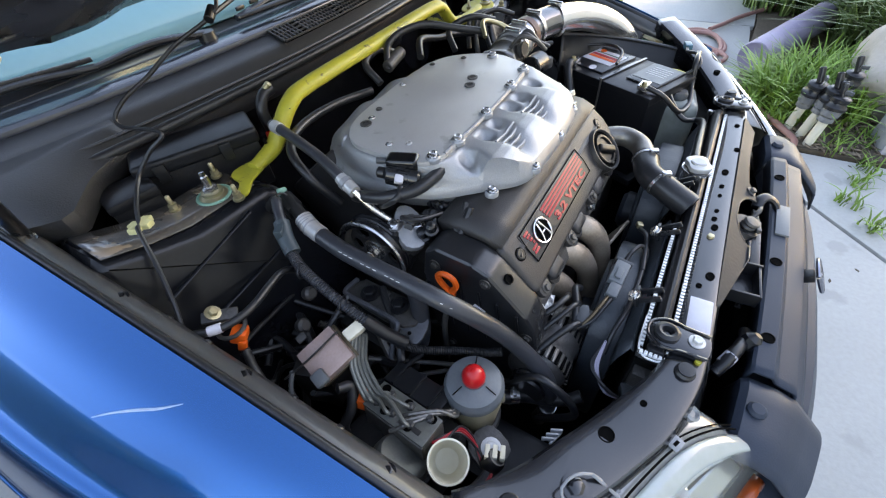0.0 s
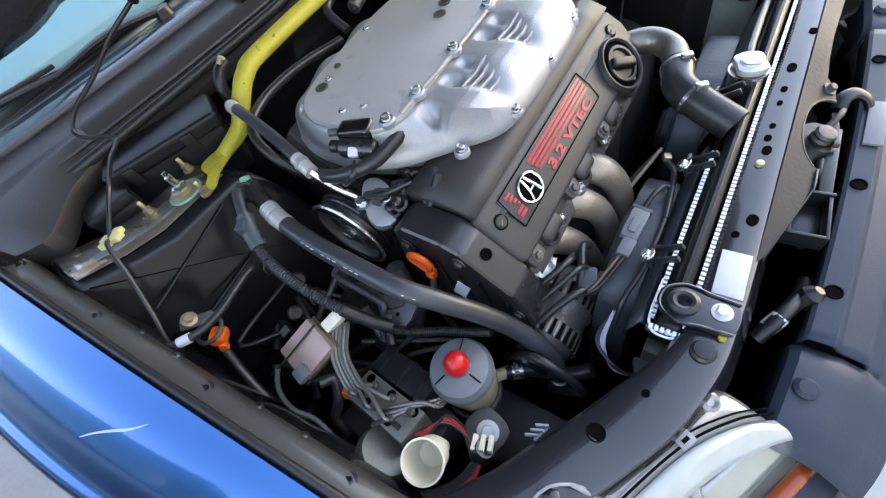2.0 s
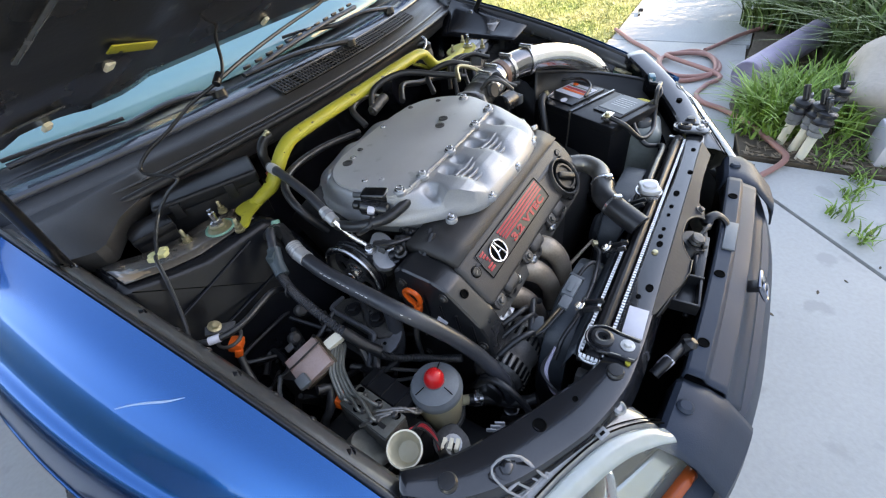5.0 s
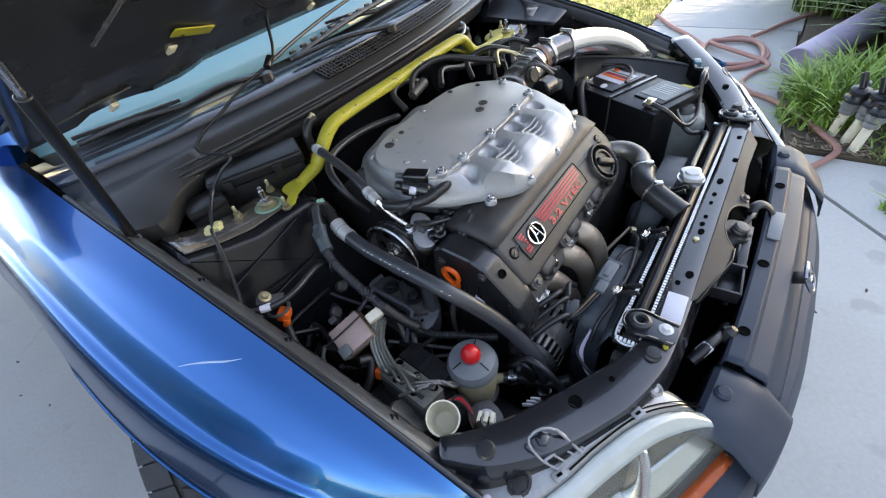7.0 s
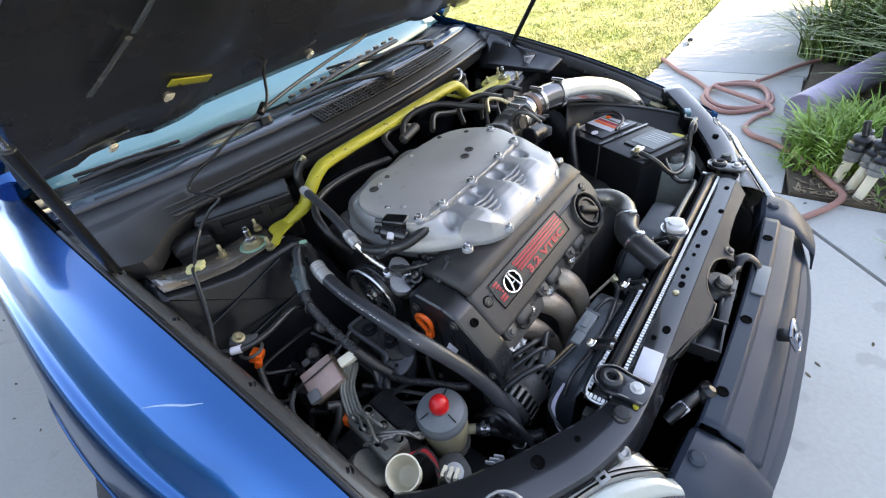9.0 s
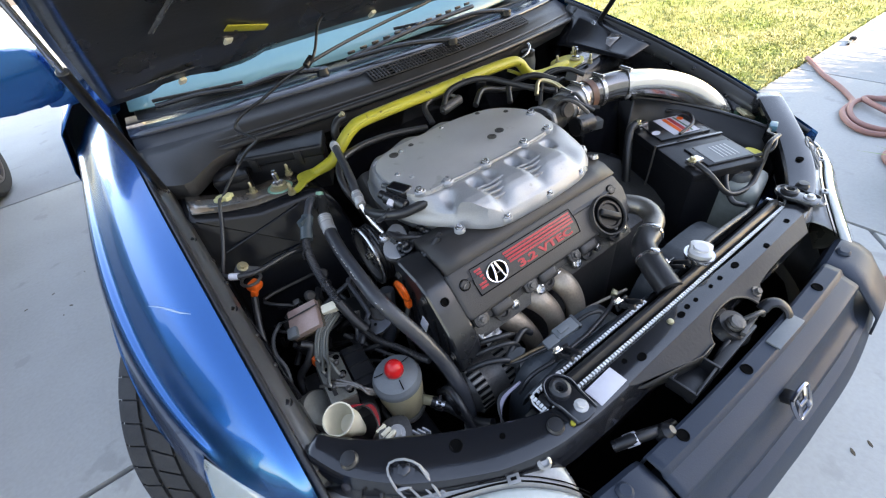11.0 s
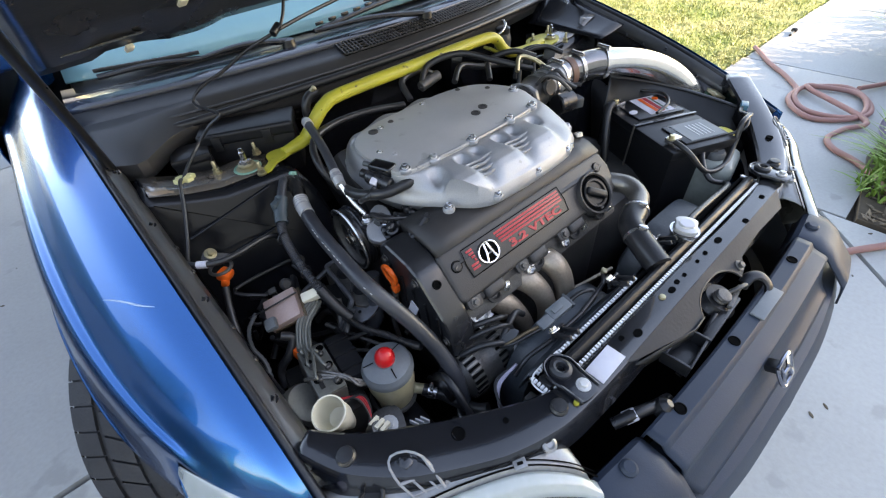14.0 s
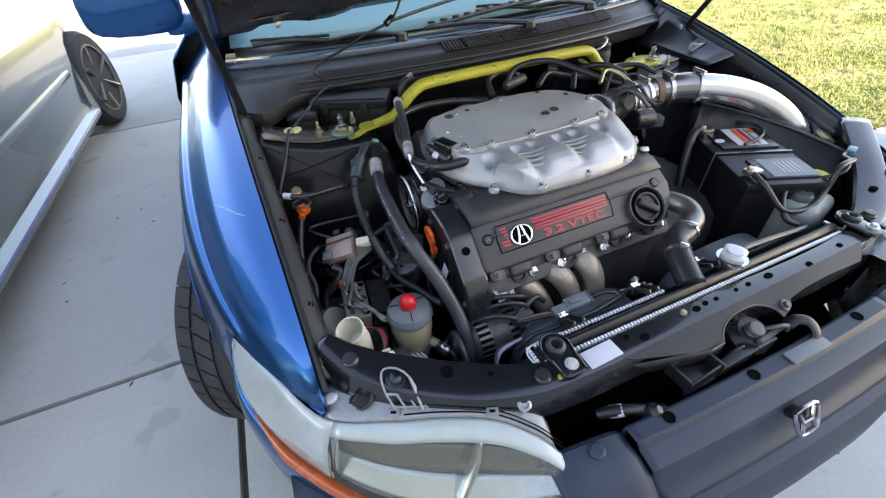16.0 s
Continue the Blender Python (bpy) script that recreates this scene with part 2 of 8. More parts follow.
POLISH = mat("polished_pipe", (0.60, 0.60, 0.60), 0.20, 0.9, (0.50, 0.50, 0.50), 14, 90, 0.04, rvar=0.08)
ZINC = mat("yellow_zinc", (0.46, 0.40, 0.24), 0.38, 0.8, (0.34, 0.30, 0.20), 30, 200, 0.1)
BADGE = mat("dark_badge_chrome", (0.34, 0.35, 0.39), 0.14, 1.0, (0.20, 0.21, 0.25), 40, 90, 0.0, rvar=0.05)
CHROME = mat("chrome", (0.8, 0.8, 0.82), 0.08, 1.0, (0.7, 0.7, 0.72), 12, 90, 0.0, rvar=0.04)
COVER = mat("grey_crackle_cover", (0.038, 0.0363, 0.0368), 0.48, 0.15, (0.027, 0.026, 0.0262), 10, 620, 0.28, rvar=0.10)
RED = mat("red_paint", (0.40, 0.022, 0.03), 0.45, 0.0, (0.30, 0.02, 0.025), 30, 300, 0.1)
REDCAP = mat("red_cap_plastic", (0.55, 0.012, 0.014), 0.30, 0.0, (0.48, 0.012, 0.014), 20, 200, 0.03)
ORANGE = mat("orange_plastic", (0.78, 0.115, 0.012), 0.40, 0.0, (0.66, 0.09, 0.012), 30, 200, 0.05)
YELLOW = mat("worn_yellow_paint", (0.43, 0.395, 0.035), 0.45, 0.0, (0.33, 0.30, 0.04), 14, 200, 0.15, wear=(0.05, 0.045, 0.02), wear_at=0.645)
CREAM = mat("cream_plastic", (0.70, 0.66, 0.54), 0.45, 0.0, (0.62, 0.57, 0.44), 12, 120, 0.08)
TANK = mat("translucent_tank", (0.46, 0.41, 0.25), 0.35, 0.0, (0.34, 0.30, 0.19), 14, 120, 0.08)
LIDGREY = mat("grey_lid_plastic", (0.13, 0.145, 0.155), 0.42, 0.0, (0.10, 0.112, 0.12), 16, 220, 0.1)
GREYPL = mat("grey_plastic", (0.060, 0.067, 0.073), 0.45, 0.0, (0.042, 0.046, 0.05), 16, 220, 0.1)
COPPER = mat("pinkish_casting", (0.46, 0.335, 0.30), 0.40, 0.35, (0.33, 0.225, 0.195), 26, 300, 0.12)
LABEL = mat("white_label", (0.52, 0.52, 0.56), 0.4, 0.0, (0.44, 0.44, 0.50), 20, 100, 0.02)
EXH = mat("heat_stained_steel", (0.40, 0.335, 0.265), 0.45, 0.55, (0.24, 0.19, 0.15), 24, 240, 0.35)
GREENC = mat("green_plastic", (0.18, 0.36, 0.27), 0.45, 0.0, (0.14, 0.30, 0.22), 30, 200, 0.05)
GREENB = mat("green_board", (0.03, 0.12, 0.055), 0.5, 0.0, (0.025, 0.09, 0.045), 20, 200, 0.1)
# near-black: puts the shade of recesses into colour; also black trim
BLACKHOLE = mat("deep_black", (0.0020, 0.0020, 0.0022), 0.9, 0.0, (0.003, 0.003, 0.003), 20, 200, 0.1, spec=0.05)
WHITEINK = mat("white_ink", (0.6, 0.6, 0.6), 0.6, 0.0, (0.5, 0.5, 0.5), 50, 200, 0.0)
# opaque teal base stands in for the sky reflected in the glass
GLASS = mat("sky_teal_glass", (0.12, 0.26, 0.285), 0.03, 0.0, (0.11, 0.24, 0.265), 3, 60, 0.0, rvar=0.01, spec=0.5)
HLGLASS = mat("hazed_lens", (0.60, 0.63, 0.60), 0.06, 0.0, (0.54, 0.51, 0.40), 12, 60, 0.0, coat=0.25, rvar=0.03, alpha=0.06, spec=0.5)
HLBODY = mat("headlamp_housing", (0.25, 0.26, 0.265), 0.24, 0.15, (0.16, 0.165, 0.165), 9, 140, 0.06, coat=0.6)
SIDELENS = mat("frosted_side_lens", (0.62, 0.67, 0.67), 0.06, 0.0, (0.50, 0.55, 0.52), 9, 60, 0.0, trans=0.5, ior=1.40, coat=1.0)
TOOTH = mat("bright_aluminium", (0.80, 0.81, 0.82), 0.42, 0.3, (0.66, 0.67, 0.68), 40, 300, 0.1)
FROST = mat("frosted_plastic", (0.24, 0.25, 0.27), 0.3, 0.0, (0.17, 0.18, 0.19), 60, 200, 0.05)
REFLECT = mat("lamp_reflector", (0.75, 0.76, 0.77), 0.14, 1.0, (0.66, 0.67, 0.68), 12, 60, 0.0)
LAMPIN = mat("sky_pale_lamp_bowl", (0.36, 0.42, 0.445), 0.20, 0.7, (0.30, 0.32, 0.29), 9, 60, 0.0, rvar=0.1)
AMBER = mat("amber_lens", (0.42, 0.075, 0.018), 0.25, 0.0, (0.34, 0.06, 0.015), 30, 200, 0.02, coat=0.4)
SILVER = mat("silver_car_paint", (0.22, 0.25, 0.245), 0.24, 0.75, (0.20, 0.225, 0.22), 4, 600, 0.02, coat=0.8, rvar=0.04)
CONC = mat("concrete", (0.375, 0.381, 0.370), 0.85, 0.0, (0.296, 0.300, 0.290), 2.2, 70, 0.4, wear=(0.29, 0.295, 0.285), wear_at=0.62, island=0.05)
SOIL = mat("soil", (0.11, 0.085, 0.06), 0.95, 0.0, (0.05, 0.04, 0.03), 9, 60, 0.8)
GRASSGND = mat("lawn_ground", (0.10, 0.155, 0.022), 0.9, 0.0, (0.26, 0.24, 0.10), 2.2, 40, 0.8, wear=(0.05, 0.08, 0.015), wear_at=0.55)
# slight blue of this black stands in for a reflection on the trim
COWLTOP = mat("glossy_cowl_plastic", (0.024, 0.029, 0.042), 0.22, 0.0, (0.032, 0.036, 0.048), 6, 200, 0.05, coat=0.4, spec=0.5, rvar=0.05)
COWLLOW = mat("grained_cowl_plastic", (0.024, 0.0245, 0.026), 0.42, 0.0, (0.034, 0.034, 0.035), 8, 420, 0.25, rvar=0.12)
DULLPIPE = mat("dull_plated_pipe", (0.20, 0.205, 0.185), 0.36, 0.5, (0.13, 0.132, 0.118), 40, 200, 0.1)
LEADWIRE = mat("red_wire", (0.36, 0.012, 0.02), 0.4, 0.0, (0.28, 0.010, 0.016), 40, 200, 0.05)
BEZEL = mat("brown_bezel_and_lamp_shade", (0.060, 0.056, 0.042), 0.30, 0.3, (0.035, 0.032, 0.024), 12, 60, 0.0)
BLACKGLOSS = mat("glossy_black_plastic", (0.004, 0.0042, 0.005), 0.16, 0.0, (0.007, 0.007, 0.008), 20, 300, 0.05, spec=0.6)
BOOT = mat("teal_grey_rubber", (0.034, 0.050, 0.058), 0.42, 0.0, (0.045, 0.062, 0.070), 20, 240, 0.12)
CAPBLK = mat("satin_black_cap", (0.0055, 0.0058, 0.0065), 0.42, 0.0, (0.009, 0.009, 0.010), 20, 300, 0.10, spec=0.25)
BRASS = mat("stained_brassy_metal", (0.17, 0.125, 0.075), 0.40, 0.6, (0.07, 0.052, 0.035), 30, 200, 0.25)
LILAC = mat("pale_lilac_wire", (0.30, 0.28, 0.36), 0.45, 0.0, (0.22, 0.21, 0.26), 40, 200, 0.05)
HOSEGREY = mat("greyed_hose_rubber", (0.036, 0.039, 0.046), 0.34, 0.0, (0.025, 0.027, 0.032), 18, 240, 0.12, rvar=0.12)
LATCH = mat("dull_latch_metal", (0.017, 0.0195, 0.024), 0.50, 0.0, (0.028, 0.031, 0.036), 9, 160, 0.2, wear=(0.06, 0.058, 0.055), wear_at=0.70, spec=0.2)
BELTCASE = mat("satin_black_cover", (0.010, 0.0108, 0.0128), 0.30, 0.0, (0.017, 0.0178, 0.020), 12, 260, 0.10, coat=0.3, rvar=0.10)
MOUNTGREY = mat("grey_cast_bracket", (0.115, 0.123, 0.140), 0.40, 0.25, (0.070, 0.075, 0.085), 16, 200, 0.2)
# black paint lifted to grey for the grazing sky sheen on the flange
FLANGE_SHEEN = mat("sheen_grey_wing_flange", (0.030, 0.032, 0.035), 0.38, 0.0, (0.050, 0.051, 0.052), 9, 160, 0.12, coat=0.3, rvar=0.10)
STUCCO = mat("house_stucco", (0.63, 0.62, 0.60), 0.9, 0.0, (0.57, 0.56, 0.54), 2, 40, 0.3)

# ---------- ground, house ----------
gb = bmesh.new()
for f in ([(-150, -150), (150, -150), (150, 150), (-150, 150)],):
    gb.faces.new([gb.verts.new((x, y, -0.03)) for x, y in f])
part("ground", gb, SOIL, None, "brown soil under the driveway and the lawn", category="ground", kind="structure", flat=True)

driveway = thing("driveway", (0, 0, -0.02), "light grey concrete driveway slabs with dark joints", "driveway", kind="structure")
XJ, YJ = [-12.0, -6.0, -3.5, -1.0, 1.42], [-6.0, -4.1, -1.625, 0.865, 3.35, 5.84, 8.33, 10.8, 13.3, 20.0]
for xa, xb in zip(XJ[:-1], XJ[1:]):
    for ya, yb in zip(YJ[:-1], YJ[1:]):
        if xa == -1.0 and ya == -1.625:       # this bay is cut by an oblique joint
            for poly in ([(-0.990, -1.615), (-0.184, -1.615), (1.410, -0.096), (1.410, 0.855), (-0.990, 0.855)], [(-0.164, -1.619), (1.414, -1.619), (1.414, -0.115)]):
                part("slab", prism(poly, -0.03, 0.0, bev=0.003), CONC, driveway)
        else:
            part("slab", prism([(xa + 0.010, ya + 0.010), (xb - 0.010, ya + 0.010), (xb - 0.010, yb - 0.010), (xa + 0.010, yb - 0.010)], -0.03, 0.0, bev=0.003), CONC, driveway)
footpath = thing("footpath", (4, 0.35, -0.02), "pale concrete garden path between lawn and bed", "path", kind="structure")
for xa, xb in zip([1.426, 3.0, 4.6, 6.2, 7.8, 9.4], [2.988, 4.588, 6.188, 7.788, 9.388, 12.0]):
    part("slab", prism([(xa, -0.16 if xa > 2 else -0.20), (xb, -0.14), (xb, 0.82), (xa, 0.80)], -0.03, 0.0, bev=0.003), CONC, footpath)

# unseen block, placed and sized to cast the shade over the cars
house = thing("house", (-6, -12, 0), "plain stuccoed house block, unseen, added to shade the driveway", "house", kind="structure")
part("wall", box((-6.0, -12.1, 4.0), (33.6, 5.0, 8.0), bev=0.02), STUCCO, house)
part("roof", box((-6.0, -12.1, 8.1), (33.8, 5.2, 0.2), bev=0.03), STUCCO, house)

# ---------- lawn and bed ----------
rng = random.Random(7)


def blades(name, count, where, height, width, lean, material, label, category, seed, taper=3):
    """Single grass blades, each a narrow bent strip."""
    r = random.Random(seed)
    V, F = [], []
    for _ in range(count):
        x, y, z = where(r)
        h, w = height * r.uniform(0.55, 1.25), width * r.uniform(0.7, 1.3)
        a, b = r.uniform(0, 6.283), lean * r.uniform(0.2, 1.4)
        sx, sy = math.cos(a + 1.57) * w / 2, math.sin(a + 1.57) * w / 2
        i = len(V)
        for k in range(taper):
            t = k / taper
            d = b * h * t * t
            zz = h * (t - 0.35 * min(b, 1.6) * t * t)
            q = 1 - 0.75 * t * t
            V += [(x + d * math.cos(a) - sx * q, y + d * math.sin(a) - sy * q, z + zz), (x + d * math.cos(a) + sx * q, y + d * math.sin(a) + sy * q, z + zz)]
        V.append((x + b * h * math.cos(a), y + b * h * math.sin(a), z + h * (1 - 0.35 * min(b, 1.6))))
        for k in range(taper - 1):
            F.append((i + 2 * k, i + 2 * k + 1, i + 2 * k + 3, i + 2 * k + 2))
        F.append((i + 2 * taper - 2, i + 2 * taper - 1, i + 2 * taper))
    me = bpy.data.meshes.new(name)
    me.from_pydata(V, [], F)
    me.materials.append(material)
    return tagged(new(name, me), label, category, kind="stuff")


def leaf_mat(name, a, b, trans=0.25):
    m = mat(name, a, 0.55, 0.0, b, 2.2, 9, 0.0)
    nt = m.node_tree
    geo = nt.nodes.new("ShaderNodeNewGeometry")
    hs = nt.nodes.new("ShaderNodeHueSaturation")
    mr = nt.nodes.new("ShaderNodeMapRange")
    mr.inputs[3].default_value, mr.inputs[4].default_value = 0.65, 1.45
    nt.links.new(geo.outputs["Random Per Island"], mr.inputs[0])
    nt.links.new(mr.outputs[0], hs.inputs["Value"])
    bs = nt.nodes["Principled BSDF"]
    nt.links.new(bs.inputs["Base Color"].links[0].from_socket, hs.inputs["Color"])
    nt.links.new(hs.outputs[0], bs.inputs["Base Color"])
    return m


LAWNLEAF = leaf_mat("lawn_blades", (0.125, 0.20, 0.024), (0.36, 0.33, 0.14))
BEDLEAF = leaf_mat("strap_leaves", (0.10, 0.20, 0.03), (0.16, 0.27, 0.05))
DARKLEAF = leaf_mat("dark_leaves", (0.05, 0.10, 0.025), (0.09, 0.14, 0.04))
TUFTS = [(2.2 + 5.8 * rng.random() ** 1.1, 0.86 + 4.8 * rng.random() ** 1.3, rng.uniform(0.05, 0.13)) for _ in range(2000)]


def tuft(r):
    """A spot in one of the lawn's uneven tufts."""
    x, y, w = r.choice(TUFTS)
    return (x + r.gauss(0, w), max(0.81, y + r.gauss(0, w * 0.8)), r.uniform(-0.012, 0.004))


part("lawn", prism([(1.43, 0.83), (30, 0.83), (30, 40), (1.43, 40)], -0.03, 0.004), GRASSGND, None, "patchy sunlit green and straw lawn", category="lawn", kind="structure")
blades("lawn_grass", 60000, tuft, 0.042, 0.007, 1.1, LAWNLEAF, "short sunlit lawn grass, green with straw patches", "grass", 3, 2)
part("planting_bed", prism([(1.43, -0.23), (1.43, -5.5), (14, -5.5), (14, -0.17), (3.0, -0.17), (2.0, -0.13)], -0.03, 0.012), SOIL, None, "dark planting bed beside the path", category="bed", kind="structure")


def clump(c, count, height, width, spread, material, label, seed, lean=0.9):
    def where(r):
        a, q = r.uniform(0, 6.283), spread * math.sqrt(r.random())
        return c[0] + q * math.cos(a), c[1] + q * math.sin(a), 0.0
    return blades("strap_leaf_plant", count, where, height, width, lean, material, label, "plant", seed, 5)


clump((1.80, -0.36, 0), 420, 0.27, 0.013, 0.15, BEDLEAF, "bright green strap-leaved plant in the bed", 11)
clump((2.02, -0.50, 0), 360, 0.26, 0.013, 0.15, BEDLEAF, "bright green strap-leaved plant beside the purple pipe", 12)
for k, (x, y, s) in enumerate([(3.6, -0.55, 0.30), (4.3, -0.75, 0.36), (3.9, -1.2, 0.4), (3.1, -1.15, 0.32), (4.9, -0.5, 0.3)]):
    clump((x, y, 0), 420, 0.62, 0.020, s, DARKLEAF, "tall dark green grassy plant at the back of the bed", 20 + k, 1.0)
for k, (x, y, n_, h_) in enumerate([(1.74, -0.30, 120, 0.15), (1.95, -0.32, 200, 0.22), (1.86, -0.56, 240, 0.24)]):
    clump((x, y, 0), n_, h_, 0.014, 0.16, BEDLEAF, "bright green strap-leaved plant in the bed", 40 + k)
for k, (x, y) in enumerate([(2.75, -0.85), (3.15, -0.72), (2.5, -1.05), (3.5, -0.35), (2.95, -1.3)]):
    clump((x, y, 0), 420, 0.58, 0.018, 0.30, DARKLEAF, "tall dark green grassy plant behind the purple pipe", 50 + k, 1.0)
clump((1.72, -0.30, 0), 60, 0.10, 0.010, 0.14, BEDLEAF, "low weeds at the corner of the bed", 31)

# ---------- the blue car ----------
car = thing("car", (0, 1.8, 0), "blue saloon car with its bonnet propped open, parked on concrete", "car")


def inner_x(y):
    return fair(y, [(0.0, 0.676), (0.15, 0.677), (0.5, 0.696), (0.95, 0.713), (1.3, 0.715)])


def inner_z(y):
    return fair(y, [(0.0, 0.622), (0.05, 0.640), (0.15, 0.690), (0.3, 0.738), (0.5, 0.786), (0.7, 0.830), (0.95, 0.885), (1.2, 0.925)])


def outer_x(y):
    return soft(y, [(0.05, 0.72), (0.15, 0.805), (0.25, 0.852), (0.4, 0.880), (0.6, 0.893), (0.9, 0.890), (1.2, 0.886), (2.0, 0.884)])


WHEEL_Y, WHEEL_Z, ARCH = 0.66, 0.315, 0.355


CREST = [(0.062, 0.682, 0.624), (0.15, 0.722, 0.656), (0.25, 0.750, 0.684), (0.35, 0.768, 0.708), (0.49, 0.781, 0.752), (0.65, 0.784, 0.790), (0.9, 0.786, 0.832), (1.2, 0.790, 0.868)]
EDGE = [(0.062, 0.684, 0.618), (0.16, 0.742, 0.630), (0.262, 0.798, 0.637), (0.40, 0.835, 0.672), (0.6, 0.852, 0.725), (0.9, 0.854, 0.770), (1.2, 0.852, 0.800)]
FLANK = [(0.262, 0.826, 0.530), (0.40, 0.868, 0.565), (0.6, 0.893, 0.615), (0.9, 0.890, 0.655), (1.2, 0.886, 0.680)]


def along(y, keys):
    return Vector((fair(y, [(k[0], k[1]) for k in keys], 4), y, fair(y, [(k[0], k[2]) for k in keys], 4)))


def wing(s):
    b = bmesh.new()
    top, low = [], []
    ys = [0.062 + 0.2 * k / 10 for k in range(11)] + [0.262 + 0.938 * k / 36 for k in range(1, 37)]
    for y in ys:
        a, c, e = Vector((inner_x(y), y, inner_z(y))), along(y, CREST), along(y, EDGE)
        if s > 0:      # seen only edge-on: it falls away from the rim
            c, e = c - Vector((0, 0, 0.03)), e - Vector((0, 0, 0.025))
        m = a.lerp(c, 0.5) + Vector((0, 0, 0.05 * (a - c).length))
        P = [a, m, c + (m - c).normalized() * 0.010, c + (e - c).normalized() * 0.010, c.lerp(e, 0.55) + Vector((0.002, 0, -0.003)), e]
        if y > 0.26:
            f = along(y, FLANK)
            P += [f]
        S = spline(P, 6)
        top.append([(s * (a.x - 0.004), y, a.z - 0.03)] + [(s * p.x, p.y, p.z) for p in S[:31]])
        if y > 0.26:
            d, sill = y - WHEEL_Y, 0.24
            if abs(d) < ARCH:
                sill = WHEEL_Z + math.sqrt(ARCH ** 2 - d * d)
            row = [(s * p.x, p.y, p.z) for p in S[30:]]
            zf = f.z
            for k in range(1, 7):
                z = lerp(zf, min(sill, zf - 0.004), k / 6)
                row.append((s * (f.x + 0.004 * math.sin(math.pi * k / 6) - 0.05 * max(0, 0.5 - z) ** 1.2), y, z))
            low.append(row)
    loft(top, b)
    loft(low, b)
    bmesh.ops.remove_doubles(b, verts=b.verts, dist=0.0004)
    return b


for s in (-1, 1):
    w_ob = part("wing", wing(s), BLUE, car, "glossy blue front wing with a sharp shoulder line", solid=0.003, sharp=60)


# a reflection in the paint, modelled as a fixed pale strip
glint_line = tube([(-0.7225, 0.4180, 0.7590), (-0.738, 0.4360, 0.7590), (-0.7500, 0.4560, 0.7583), (-0.7640, 0.4780, 0.7562), (-0.7790, 0.4970, 0.7535)], lambda u: 0.0006 + 0.0013 * math.sin(math.pi * u), n=5, seg=6, flatten=0.4)
part("paint_crack", glint_line, GLINT, bpy.data.objects["wing"], "pale reflected line drawn on the wing as a thin strip")


# side and cabin behind the wings
def side_panel(s):
    rows = []
    for i in range(22):
        y = 1.2 + 3.1 * i / 21
        xo = 0.884 - 0.02 * max(0, (y - 3) / 1.3)
        rows.append([(s * x, y, z) for x, z in ((0.70, 0.925), (0.79, 0.92), (0.85, 0.86), (xo - 0.004, 0.76), (xo, 0.62), (xo - 0.006, 0.45), (xo - 0.03, 0.30), (0.80, 0.24))])
    return rows


for s in (-1, 1):
    part("door", loft(side_panel(s)), BLUE, car, "blue car side", solid=0.003)
    # housing in near-black, the shade inside it given by colour
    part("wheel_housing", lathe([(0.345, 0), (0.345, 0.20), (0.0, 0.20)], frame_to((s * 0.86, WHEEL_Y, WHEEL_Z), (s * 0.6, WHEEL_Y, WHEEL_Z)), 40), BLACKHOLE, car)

# cabin: windscreen, roof, pillars
WS0 = lambda x: (x, 1.00 + 0.09 * (x / 0.7) ** 2, 0.884 + 0.012 * (x / 0.7) ** 2)
WS1 = lambda x: (x * 0.80, 1.74 + 0.06 * (x / 0.7) ** 2, 1.36 - 0.03 * (x / 0.7) ** 2)
rows = []
for i in range(13):
    t = i / 12
    rows.append([tuple(Vector(WS0(x)).lerp(Vector(WS1(x)), t) + Vector((0, -0.02, 0.02)) * math.sin(math.pi * t)) for x in [-0.68 + 1.36 * k / 16 for k in range(17)]])
part("windscreen", loft(rows), GLASS, car, "windscreen with the pale sky it reflects put into its colour", solid=0.005)
rows = [[(x * 0.80, y, 1.365 + 0.05 * math.sin(math.pi * (y - 1.7) / 1.8) - 0.035 * (x / 0.7) ** 2) for x in [-0.72 + 1.44 * k / 12 for k in range(13)]] for y in [1.70 + 0.15 * k for k in range(11)]]
part("roof", loft(rows), BLUE, car, solid=0.01)
for s in (-1, 1):
    part("pillar", tube([(s * 0.715, 1.06, 0.925), (s * 0.65, 1.42, 1.15), (s * 0.57, 1.76, 1.35)], 0.028, n=6), BLUE, car)
    part("side_window", loft([[(s * 0.72, y, 0.93) for y in (1.10, 1.8, 2.6, 3.2)], [(s * 0.60, max(y, 1.72), 1.34) for y in (1.10, 1.8, 2.6, 3.2)]]), GLASS, car, solid=0.004)
# added box that keeps outside light from showing through the hollow cabin
part("cabin_block", box((0, 1.28, 0.79), (1.36, 0.48, 0.185), bev=0.03), TANKBLK, car, "black box under the glass, added to block light through the cabin")
part("rear_window", loft([[(x, 4.0, 0.93) for x in (-0.6, 0, 0.6)], [(x, 3.2, 1.38) for x in (-0.5, 0, 0.5)]]), GLASS, car, solid=0.004)
part("boot_lid", box((0, 4.1, 0.9), (1.4, 0.6, 0.06), bev=0.02), BLUE, car)
# door mirror
mirror = part("mirror", prism(outline([(-0.09, -0.055), (0.08, -0.06), (0.11, 0.0), (0.085, 0.055), (-0.085, 0.06), (-0.115, 0.0)], 4), 0, 0.10, pose(-0.875, 1.21, 1.010, 90, 0, 0), bev=0.016), BLUE, car, "blue door mirror housing")
part("mirror_arm", box((-0.775, 1.18, 0.955), (0.10, 0.07, 0.05), bev=0.015), BLUE, mirror)


